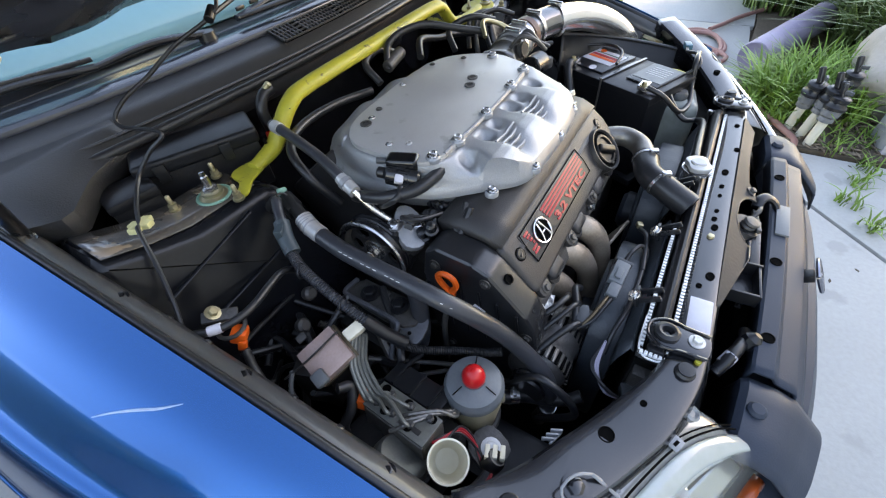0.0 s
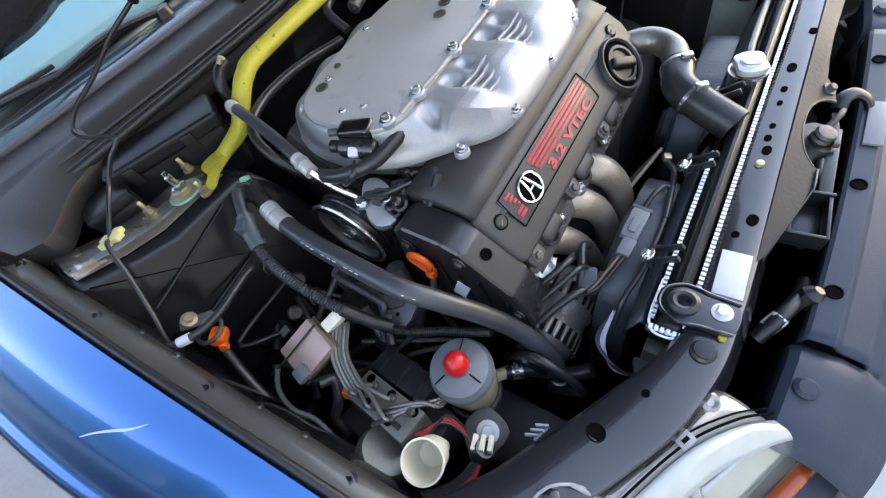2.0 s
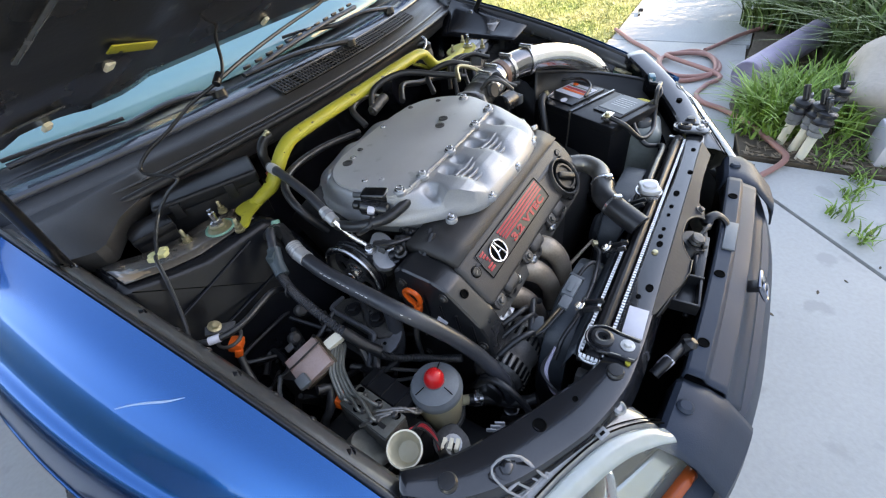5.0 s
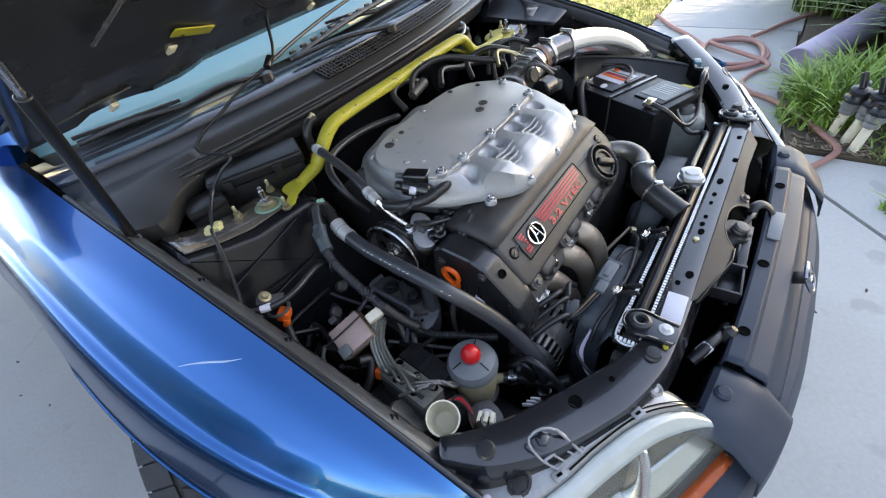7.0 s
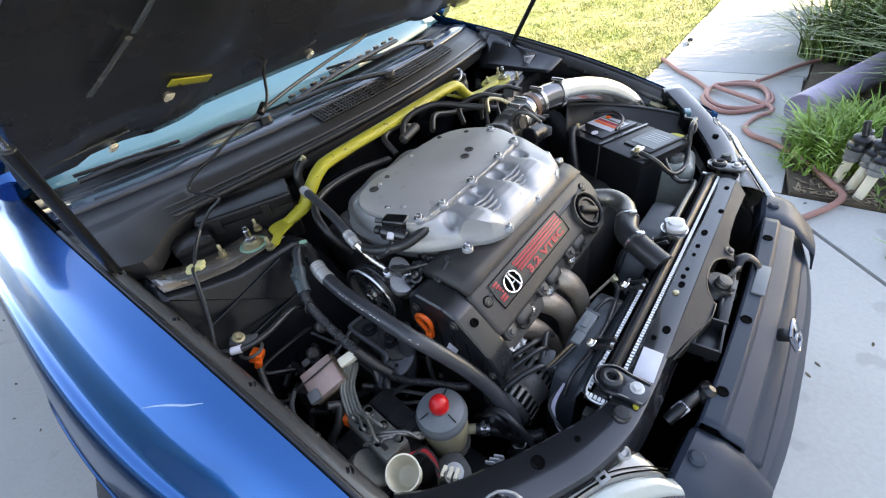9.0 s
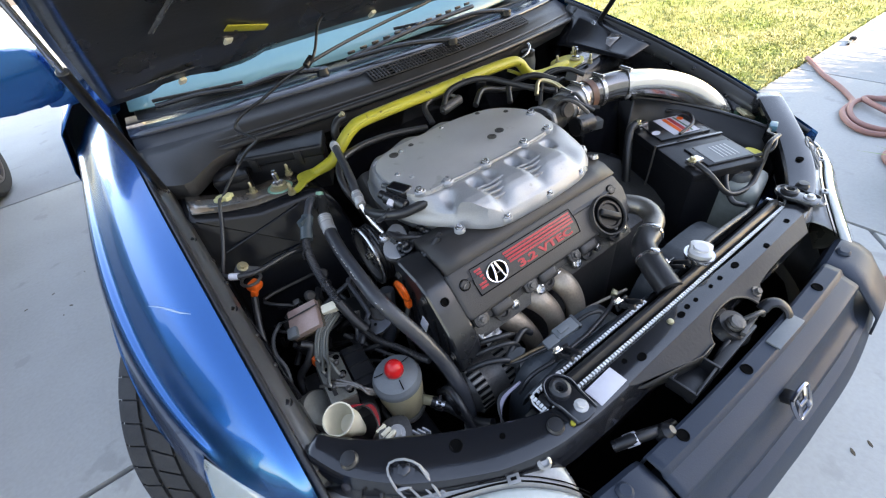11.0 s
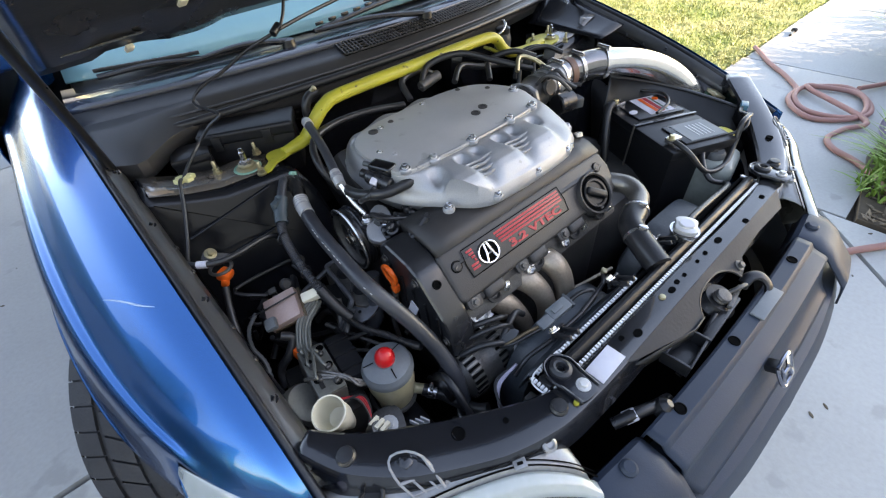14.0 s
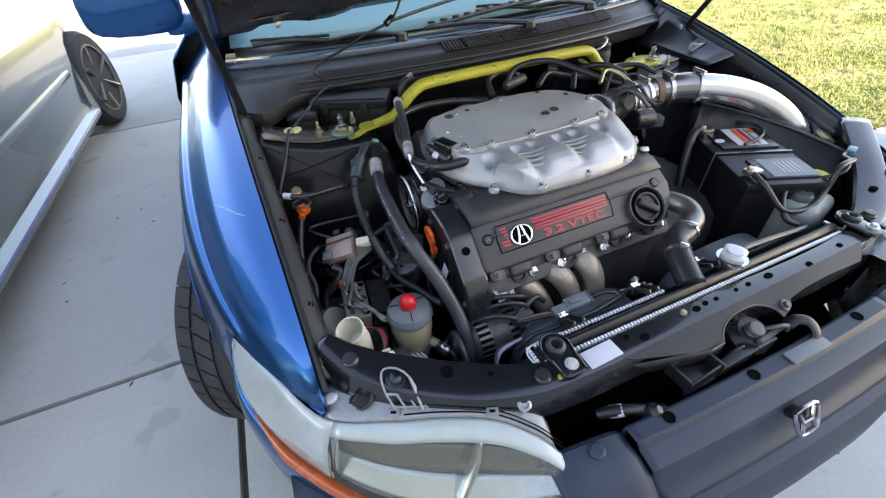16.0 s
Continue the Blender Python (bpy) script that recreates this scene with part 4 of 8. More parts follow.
# beam coloured near-black for the unlit cavity behind the grille
part("crash_beam", box((0, -0.155, 0.40), (1.1, 0.05, 0.12), bev=0.012), BLACKHOLE, car, "crash beam coloured near-black for the shade of the cavity")
tb = tube([(-0.30, -0.085, 0.56), (-0.27, -0.10, 0.575), (-0.23, -0.115, 0.57), (-0.20, -0.12, 0.555)], 0.009)
sensor = part("horn_sensor", tb, PLASTIC, car, "small black sensor and plug behind the grille")
part("sensor_band", rod((-0.285, -0.092, 0.567), (-0.268, -0.101, 0.575), 0.0098), LABEL, sensor)
part("sensor_head", lathe([(0.014, 0), (0.014, 0.018), (0.006, 0.026), (0, 0.026)], pose(-0.235, -0.118, 0.565, 20, 20, 0), 8), PLASTIC, sensor)


# bumper and grille panel
def bumper_y(x):
    return soft(abs(x), [(0.0, -0.232), (0.2, -0.226), (0.4, -0.195), (0.55, -0.140), (0.68, -0.060), (0.78, 0.03)])


rows = []
for k in range(49):
    x = -0.78 + 1.56 * k / 48
    yb = bumper_y(x)
    zt = soft(abs(x), [(0.0, 0.500), (0.3, 0.498), (0.42, 0.488), (0.5, 0.464), (0.6, 0.447), (0.78, 0.435)])
    rows.append([(x, yb + 0.085, zt + 0.005), (x, yb + 0.03, zt + 0.004), (x, yb - 0.012, zt - 0.008), (x, yb - 0.030, zt - 0.04), (x, yb - 0.036, zt - 0.10), (x, yb - 0.028, zt - 0.17), (x, yb - 0.01, 0.24), (x, yb + 0.06, 0.21)])
bumper = part("bumper_cover", loft(rows), BUMPER, car, "dull black front bumper cover", solid=0.004, sharp=30)
rows = []
for k in range(41):
    x = -0.288 + 0.576 * k / 40
    q = abs(x)
    yt = -0.140 + 0.012 * (q / 0.38) ** 2
    prof = ((0.012, 0.550), (0.010, 0.580), (0.006, 0.583), (-0.016, 0.583), (-0.0185, 0.5815), (-0.0245, 0.5735), (-0.0285, 0.5720), (-0.0475, 0.5675), (-0.0520, 0.5645), (-0.0545, 0.5580), (-0.0555, 0.5480), (-0.0590, 0.5340), (-0.0660, 0.5190), (-0.0750, 0.5085), (-0.0840, 0.5030), (-0.0890, 0.4990))
    rows.append([(x * (1 - 0.085 * max(0.0, (0.540 - z) / 0.041) ** 2), yt + dy, z) for dy, z in prof])
grille = part("grille_panel", loft(rows), BUMPER, bumper, "black plastic grille panel with stepped top and a hollow face", solid=0.004, sharp=24)
for x in (-0.221, -0.050, 0.21):
    part("grille_hole", lathe([(0.010, -0.002), (0.0088, 0.0022), (0.0075, 0.0022), (0.007, 0.001), (0, 0.001)], pose(x, -0.144 + 0.012 * (x / 0.38) ** 2, 0.583), 18, cap=False), BLACKHOLE, grille, "screw hole")
part("hook_plate", box((0.066, -0.149, 0.5855), (0.088, 0.022, 0.004), bev=0.0015), LIDGREY, grille, "worn bare striker plate")
for s in (-1, 1):
    rows = []
    for k in range(11):
        q = k / 10
        x = lerp(0.292, 0.418, q)
        yb, yt = bumper_y(x), -0.118 + 0.012 * q
        zt = 0.580 - 0.012 * max(0, q - 0.75) * 4 - 0.010 * max(0, 0.15 - q) / 0.15
        rows.append([(s * x, yt + 0.006, zt - 0.05), (s * x, yt, zt - 0.008), (s * x, yt - 0.008, zt), (s * x, lerp(yt, yb, 0.45), zt - 0.002), (s * x, lerp(yt, yb, 0.72), zt - 0.012), (s * x, yb + 0.004, zt - 0.034), (s * x, yb - 0.022, zt - 0.06), (s * x, yb - 0.030, zt - 0.10)])
    cp = part("corner_block", loft(rows), BUMPER, bumper, "black upper corner of the bumper", solid=0.004, sharp=30)
    part("push_rivet", lathe([(0.012, 0), (0.012, 0.005), (0.008, 0.009), (0, 0.009)], pose(s * 0.346, -0.134, 0.578), 14), BUMPER, cp)
em = bmesh.new()
EM = pose(-0.020, -0.221, 0.553, 58, 0, 0) @ Matrix.Diagonal((0.70, 0.72, 0.8, 1))
tube([(-0.034, 0.027, 0), (0.0, 0.031, 0), (0.034, 0.027, 0), (0.036, 0.010, 0), (0.030, -0.020, 0), (0.022, -0.028, 0), (0, -0.030, 0), (-0.022, -0.028, 0), (-0.030, -0.020, 0), (-0.036, 0.010, 0), (-0.034, 0.027, 0)], 0.0042, em, 8, 3)
for s in (-1, 1):
    tube([(s * 0.024, 0.024, 0), (s * 0.016, 0.0, 0), (s * 0.019, -0.022, 0)], 0.0045, em, 8, 3)
tube([(-0.016, -0.002, 0), (0.016, -0.002, 0)], 0.0042, em, 8, 1)
bmesh.ops.transform(em, matrix=EM, verts=em.verts)
part("badge", em, BADGE, bumper, "chrome badge on the grille")
part("badge_stem", box((-0.020, -0.206, 0.547), (0.022, 0.020, 0.014), (-30, 0, 0), 0.003), TANKBLK, bumper)


# headlamps
def lamp_edges(s):
    top = spline([(s * x, y, z) for x, y, z in ((0.797, 0.256, 0.634), (0.742, 0.156, 0.627), (0.684, 0.058, 0.616), (0.605, 0.012, 0.621), (0.53, -0.018, 0.622), (0.464, -0.050, 0.618), (0.415, -0.088, 0.599), (0.388, -0.118, 0.576))], 6)
    low = spline([(s * x, y, z) for x, y, z in ((0.802, 0.252, 0.626), (0.812, 0.205, 0.566), (0.785, 0.135, 0.520), (0.735, 0.062, 0.491), (0.665, -0.018, 0.479), (0.58, -0.085, 0.481), (0.49, -0.128, 0.494), (0.398, -0.163, 0.514))], 6)
    return top, low


def lens_point(a, b, s, t, u):
    """t runs from the upper edge (0) to the lower edge (1): a short roof, then the curved face; u runs from the tip inwards."""
    f = min(1.0, 2.2 * u)
    out = Vector((s * lerp(0.9, 0.25, min(1, u * 1.3)), -lerp(0.45, 0.97, min(1, u * 1.3)), 0)).normalized()
    roof = a + out * 0.022 * f + Vector((0, 0, -0.004 * f))
    def raw(v):
        if v < 0.25:
            return a.lerp(roof, v / 0.25)
        q = (v - 0.25) / 0.75
        return roof.lerp(b, q) + out * 0.010 * f * math.sin(math.pi * q ** 0.8)
    if 0.08 < t < 0.48:
        q = (t - 0.08) / 0.40
        return raw(0.08).lerp(roof + Vector((0, 0, 0.002 * f)), q).lerp((roof + Vector((0, 0, 0.002 * f))).lerp(raw(0.48), q), q)
    return raw(t)


def panel_below(a, s, k, depth):
    """Body surface that runs on under a point of the lamp's lower edge."""
    out = Vector((s * k[0], k[1], 0)).normalized()
    return [tuple(a + out * o * k[2] + Vector((0, 0, -d))) for o, d in depth]


for s in (-1, 1):
    top, low = lamp_edges(s)
    n = len(top)
    # housing shelf between lamp and support beam
    shelf = [[tuple(a + Vector((-s * 0.010, 0.052, 0)) * t + Vector((0, 0, 0.005 * math.sin(math.pi * t) + 0.010 * t - 0.002))) for a in top[12:41]] for t in (0, 0.15, 0.2, 0.5, 0.8, 1.0)]
    hl = part("headlamp", loft(shelf), HLBODY, car, "headlamp with a hazed lens and pale housing", solid=0.002)
    part("housing_back", loft([[tuple(a + Vector((-s * 0.010, 0.052, 0.008 - dz))) for a in top[12:41]] for dz in (0, 0.04, 0.12)]), BAYDULL, hl, solid=0.002)
    U = [i / (n - 1) for i in range(n)]
    SPLIT = 14
    rim = low
    low = []
    for i in range(n):           # the lamp's divisions lean: they meet the lower edge further in
        q = track(i, [(0, 0), (12, 19.5), (n - 1, n - 1)])
        k = min(int(q), n - 2)
        low.append(rim[k].lerp(rim[k + 1], q - k))
    def sheet(i0, i1, ts):
        return loft([[tuple(lens_point(top[i], low[i], s, t, U[i])) for i in range(i0, i1)] for t in ts])
    part("side_lens", sheet(0, SPLIT, [k / 14 for k in range(15)]), SIDELENS, hl, "frosted pale side lens", solid=0.003)
    part("lens_roof", sheet(SPLIT - 1, n, [k / 20 for k in range(7)]), SIDELENS, hl, "milky white upper edge of the lens", solid=0.003)
    lens = part("lens", sheet(SPLIT - 1, n, [0.30 + 0.70 * k / 12 for k in range(13)]), HLGLASS, hl, "clear lens with yellow haze", solid=0.003)
    lens.visible_shadow = False
    # inside of the lamp: stepped pale reflector with two bowls and a bright divider
    back = Vector((-s * 0.012, 0.050, 0.0))
    # lower half in pale blue, which stands for the sky it reflects
    part("reflector", loft([[tuple(lens_point(top[i], low[i], s, t, U[i]) + back * (0.25 + 0.75 * math.sin(math.pi * min(1, (t - 0.2) / 0.8)))) for i in range(SPLIT - 1, n)] for t in [0.80 + 0.20 * k / 5 for k in range(6)]]), LAMPIN, hl, "pale lamp reflector", solid=0.002)
    part("lamp_roof", loft([[tuple(lens_point(top[i], low[i], s, t, U[i]) + back * (0.20 + 1.30 * (t - 0.22) / 0.40) + Vector((0, 0, -0.004))) for i in range(SPLIT - 1, n)] for t in [0.22 + 0.40 * k / 6 for k in range(7)]]), BEZEL, hl, "brownish grey lamp bezel", solid=0.002)
    # upper half coloured dark, the shade of the deep lamp painted in
    part("reflector_back", loft([[tuple(lens_point(top[i], low[i], s, t, U[i]) + back * (0.25 + 0.75 * math.sin(math.pi * min(1, (t - 0.2) / 0.8)))) for i in range(SPLIT - 1, n)] for t in [0.58 + 0.22 * k / 6 for k in range(7)]]), BEZEL, hl, "upper half of the reflector, coloured dark for the cavity's shade", solid=0.002)
    for i in (SPLIT, 29):
        part("divider", loft([[tuple(lens_point(top[i], low[i], s, t, U[i]) + back * d + Vector((s * w, 0, 0))) for t in [0.28 + 0.70 * k / 8 for k in range(9)]] for d, w in ((0.16, -0.004), (0.12, 0.004), (0.9, 0.010))]), REFLECT, hl, "bright divider", solid=0.002)
    band = []
    for i in range(9, n):
        w = min(1.0, (i - 9) / 6)
        u = min(1, U[i] * 1.4)
        o = Vector((s * lerp(1.0, 0.25, u), -lerp(0.25, 0.97, u), 0)).normalized()
        band.append([tuple(rim[i] + o * a * w + Vector((0, 0, -d * w))) for a, d in ((-0.002, -0.001), (0.009, 0.000), (0.014, 0.005), (0.0165, 0.013), (0.012, 0.021), (0.004, 0.022))])
    part("trim_strip", loft(band), AMBER, hl, "amber strip along the lower edge", solid=0.002)
    # seam line, tabs, eyelet
    part("seam", tube([tuple(top[i] + Vector((-s * 0.002, 0.006, 0.0065))) for i in range(20, 43)], 0.0013, n=1, seg=6), BLACKHOLE, hl, "thin dark seam")
    part("seam", tube([tuple(top[i] + Vector((-s * 0.004, 0.012, 0.0072))) for i in range(26, 43)], 0.0010, n=1, seg=6), BLACKHOLE, hl, "thin dark seam")
    for i in (19, 30):
        tabp = top[i] + Vector((-s * 0.002, 0.009, 0.0075))
        tb_ = part("tab", box(tabp, (0.018, 0.013, 0.004), (0, 0, s * 25), 0.0015), HLBODY, hl, "housing tab")
        part("tab_hole", box(tabp + Vector((0, 0, 0.0022)), (0.008, 0.004, 0.0006), (0, 0, s * 25), 0.0001), BLACKHOLE, tb_)
    ow = top[13] + Vector((-s * 0.004, 0.030, 0.0135))
    part("oval_window", lathe([(0.011, -0.004), (0.011, 0.001), (0.009, 0.0025), (0, 0.003)], Matrix.Translation(ow) @ Matrix.Diagonal((1.0, 0.7, 1, 1)), 24), LABEL, hl, "small white oval window")
    pk = top[16] + Vector((-s * 0.006, 0.028, 0.012))
    part("bulb_clip", tube([tuple(pk + Vector((s * 0.016 * math.cos(a), 0.012 * math.sin(a), 0.003 + 0.003 * math.cos(2 * a)))) for a in [2 * math.pi * k / 14 for k in range(13)]], 0.0028, n=2, seg=8), BAYDULL, hl, "dark wire bulb clip")
    # dark plate that stands for the shade of a recess
    part("clip_pocket", box(pk, (0.026, 0.020, 0.004), (0, 0, -s * 35), 0.0018), BAYDULL, hl, "dark recess in the housing")
    part("eyelet", lathe([(0.010, -0.004), (0.0105, 0.004), (0.007, 0.006), (0.0045, 0.003), (0, 0.003)], pose(s * 0.416, -0.050, 0.624, 20, 0, 0), 18), HLBODY, hl, "white eyelet")
    # painted corner and bumper under the lamp
    depth = [(0.0, 0.004), (0.30, 0.012), (0.62, 0.030), (0.85, 0.060), (0.97, 0.10), (1.0, 0.16), (0.95, 0.26)]
    def under(i0, i1):
        rws = []
        for i in range(i0, i1):
            u = U[i]
            k = (lerp(1.0, 0.25, min(1, u * 1.4)), -lerp(0.25, 0.97, min(1, u * 1.4)), lerp(0.020, 0.026, min(1, u * 1.5)))
            rws.append(panel_below(rim[i], s, k, depth))
        return loft(rws)
    part("bumper_corner", under(0, 22), BLUE, car, "blue bumper corner under the headlamp", solid=0.003)
    part("bumper_wing", under(21, n), BUMPER, car, "dark bumper under the headlamp", solid=0.003)
    # clear stirrup clip on the beam
    A = [Vector((s * x, y, z)) for x, y, z in ((0.592, 0.036, 0.648), (0.592, 0.052, 0.665), (0.584, 0.060, 0.673), (0.566, 0.052, 0.673), (0.554, 0.036, 0.665), (0.549, 0.020, 0.643))]
    cb = tube(A, 0.0016, n=2, seg=8)
    rod(A[0], A[5], 0.0022, cb, 8)
    for q in (0.0, 0.33, 0.66, 1.0):
        p0 = A[0].lerp(A[5], q)
        rod(p0, p0 + Vector((s * -0.006, -0.018, -0.016)), 0.0016, cb, 6)
    rod(A[4], A[4] + Vector((s * -0.004, -0.034, -0.036)), 0.0020, cb, 8)
    rod(A[0] + Vector((s * -0.006, -0.016, -0.014)), A[5] + Vector((s * -0.006, -0.016, -0.014)), 0.0015, cb, 6)
    part("lamp_clip", cb, FROST, hl, "frosted clear plastic stirrup clip")
    part("clip_bolt", bolt((s * 0.572, 0.048, 0.656), (0, -0.2, 1), 0.009, 0.009), BAY, hl)


# front wheels, turned to the car's right
def wheel(s, name="wheel"):
    m = pose(s * 0.772, WHEEL_Y, WHEEL_Z, 0, 0, -24) @ pose(0, 0, 0, 0, s * 90, 0)
    w = part(name, lathe([(0.20, -0.09), (0.285, -0.102), (0.304, -0.092), (0.3125, -0.07), (0.3145, 0), (0.3125, 0.07), (0.304, 0.092), (0.285, 0.102), (0.20, 0.09)], m, 56), TYRE, car, "worn black front tyre with grooved tread")
    PITCH = 2 * math.pi / 46
    def tread(prof, skew, lag, share):
        """One run of blocks round the tyre: prof is (radius, across) pairs, skew slants the grooves."""
        b = bmesh.new()
        for k in range(46):
            rws = []
            for j in range(4):
                rws.append([])
                for r_, z_ in prof:
                    a = PITCH * (k + lag + share * j / 3 + skew * z_ / 0.1)
                    rws[-1].append(tuple(m @ Vector((r_ * math.cos(a), r_ * math.sin(a), z_))))
            loft(rws, b)
        return b
    for sg in (-1, 1):
        part("tread_block", tread([(0.290, sg * 0.1035), (0.302, sg * 0.0995), (0.310, sg * 0.092), (0.3160, sg * 0.078), (0.3185, sg * 0.056), (0.3130, sg * 0.0555)], sg * 0.55, 0.0, 0.93), TYRE, w, kind="stuff")
        part("tread_block", tread([(0.3130, sg * 0.0485), (0.3190, sg * 0.048), (0.3195, sg * 0.013), (0.3130, sg * 0.0125)], sg * 1.5, 0.4, 0.90), TYRE, w, kind="stuff")
    part("rim", lathe([(0.0, 0.055), (0.05, 0.06), (0.06, 0.05), (0.19, 0.075), (0.205, 0.092), (0.21, 0.09), (0.20, -0.09), (0.19, -0.09), (0.17, 0.03), (0.0, 0.02)], m, 40), ALUDARK, w, "dark alloy rim")


wheel(-1)
wheel(1)
for s in (-1, 1):
    part("rear_wheel", lathe([(0.0, -0.1), (0.285, -0.102), (0.312, -0.07), (0.315, 0), (0.312, 0.07), (0.285, 0.102), (0.0, 0.08)], pose(s * 0.77, 3.35, WHEEL_Z, 0, 90, 0), 40), TYRE, car)
part("underbody", box((0, 2.4, 0.35), (1.4, 2.9, 0.25), bev=0.05), BLACKHOLE, car)

# ---------- engine ----------
engine = thing("engine", (-0.1, 0.40, 0.15), "transverse V6 engine with bare aluminium intake manifold and grey cover", "engine")
part("cover_skirt", box((-0.135, 0.205, 0.642), (0.432, 0.05, 0.05), (46, 0, 0), 0.008), COVER, engine, "dark lower edge of the valve cover")
part("engine_block", box((-0.12, 0.40, 0.40), (0.44, 0.42, 0.44), bev=0.03), ALTMAT, engine, "dirty cast engine block")
part("cylinder_head", box((-0.13, 0.285, 0.62), (0.44, 0.19, 0.16), (46, 0, 0), 0.012), ALUDARK, engine, "cast front cylinder head")
part("rear_cylinder_head", box((-0.12, 0.585, 0.66), (0.43, 0.17, 0.16), (-40, 0, 0), 0.015), COVER, engine, "rear bank head and cover")
part("gearbox", box((0.24, 0.36, 0.40), (0.34, 0.34, 0.34), bev=0.06), ALUDARK, engine, "cast gearbox housing")
part("manifold_base", box((-0.12, 0.43, 0.70), (0.34, 0.22, 0.07), bev=0.015), BAYDULL, engine, "dark lower intake")

# intake manifold
FLANGE = outline([(-0.272, 0.300), (-0.225, 0.253), (-0.15, 0.243), (-0.06, 0.243), (0.01, 0.252), (0.062, 0.285), (0.092, 0.35), (0.098, 0.44), (0.065, 0.53), (0.0, 0.595), (-0.09, 0.622), (-0.20, 0.622), (-0.285, 0.605), (-0.333, 0.54), (-0.345, 0.45), (-0.325, 0.37)], 6)
CEN = Vector((-0.125, 0.445))


def shrink(poly, k, c=CEN):
    return [(c.x + (x - c.x) * k, c.y + (y - c.y) * k) for x, y in poly]


PLATE = outline([(-0.308, 0.366), (-0.20, 0.357), (-0.08, 0.358), (0.03, 0.362), (0.062, 0.40), (0.072, 0.46), (0.03, 0.535), (-0.05, 0.562), (-0.16, 0.562), (-0.265, 0.552), (-0.318, 0.51), (-0.325, 0.43)], 8)


def plate_edge(d):
    """Radius of the plate along a direction from the middle."""
    best = 0.05
    for (ax, ay), (bx, by) in zip(PLATE, PLATE[1:] + PLATE[:1]):
        ax, ay, bx, by = ax - CEN.x, ay - CEN.y, bx - CEN.x, by - CEN.y
        den = d.x * (by - ay) - d.y * (bx - ax)
        if abs(den) < 1e-9:
            continue
        t = (ax * (by - ay) - ay * (bx - ax)) / den
        u = (ax * d.y - ay * d.x) / den
        if t > 0 and -1e-6 <= u <= 1 + 1e-6:
            best = max(best, t)
    return best


dense = []
for (ax, ay), (bx, by) in zip(FLANGE, FLANGE[1:] + FLANGE[:1]):
    for k in range(5):
        dense.append((lerp(ax, bx, k / 5), lerp(ay, by, k / 5)))


RUNNERS = (-0.240, -0.142, -0.044)
BULGE = [(0.246, 0.765), (0.252, 0.772), (0.260, 0.7825), (0.270, 0.7925), (0.282, 0.8000), (0.296, 0.8035), (0.309, 0.8030), (0.328, 0.8010), (0.360, 0.7985)]
GIRTH = [(0.246, 0.030), (0.262, 0.037), (0.285, 0.038), (0.300, 0.034), (0.312, 0.026), (0.325, 0.0195), (0.360, 0.0180)]


def manifold_z(x, y, k):
    """k: 0 at the flange, 1 at the plate."""
    z = 0.770 + 0.030 * math.sin(min(1, k * 1.15) * math.pi / 2) ** 0.8
    if y < 0.40:                       # hollows between the runners and deep pockets beside their necks
        for c in RUNNERS:
            z -= 0.0035 * math.exp(-((x - c - 0.050) / 0.022) ** 2 - ((y - 0.296) / 0.030) ** 2)
            z -= 0.017 * math.exp(-(abs(x - c - 0.035) / 0.0135) ** 3 - (abs(y - 0.3345) / 0.0125) ** 3)
            z -= 0.010 * math.exp(-(abs(x - c + 0.022) / 0.012) ** 3 - (abs(y - 0.3345) / 0.0125) ** 3)
        for c in RUNNERS:
            if y > 0.246:
                w_ = math.exp(-(abs(x - c - 0.009 * min(1, max(0, (y - 0.30) / 0.04))) / track(y, GIRTH)) ** 5)
                z = lerp(z, max(z, track(y, BULGE)), w_)
    elif y > 0.54:
        z += 0.005 * math.cos((x + 0.3) / 0.10 * 2 * math.pi) * math.sin(math.pi * min(1, k))
    return z


rows = [[(x, y, 0.700) for x, y in shrink(dense, 0.80)], [(x, y, 0.722) for x, y in shrink(dense, 0.94)], [(x, y, 0.742) for x, y in shrink(dense, 0.965)], [(x, y, 0.746) for x, y in shrink(dense, 1.0)], [(x, y, 0.757) for x, y in shrink(dense, 1.0)], [(x, y, 0.761) for x, y in shrink(dense, 0.985)]]
for j in range(40):
    k = j / 39
    row = []
    for x, y in dense:
        v = Vector((x, y)) - CEN
        d = v.normalized()
        r = lerp(v.length * 0.972, plate_edge(d) * 0.995, k)
        px, py = CEN.x + d.x * r, CEN.y + d.y * r
        row.append((px, py, manifold_z(px, py, k)))
    rows.append(row)
mb = loft(rows, closed=True)
mb.verts.ensure_lookup_table()
mb.faces.new([mb.verts[len(mb.verts) - len(dense) + i] for i in range(len(dense))])
manifold = part("intake_manifold", mb, ALU, engine, "cast aluminium intake manifold with ribbed runners", sharp=50)
for c in RUNNERS[:2]:
    for y, z in ((0.308, 0.8000), (0.298, 0.7988), (0.288, 0.7950), (0.279, 0.7890)):
        part("runner_rib", tube([(c + 0.020, y, z + 0.0008), (c + 0.038, y, z - 0.0012), (c + 0.052, y - 0.001, z - 0.0020), (c + 0.066, y, z - 0.0012), (c + 0.084, y, z + 0.0008)], 0.0026, n=4, seg=8, flatten=1.3), ALU, manifold, "cast web between the runners")
part("cover_plate", prism(PLATE, 0.7985, 0.8075, bev=0.0022), ALUPLATE, manifold, "brushed aluminium cover plate")
part("plate_rib", tube([(-0.285, 0.3615, 0.806), (-0.156, 0.3560, 0.806), (-0.05, 0.3575, 0.806), (0.028, 0.3635, 0.806)], 0.0035, n=3, seg=8), ALU, manifold, "raised plate edge")


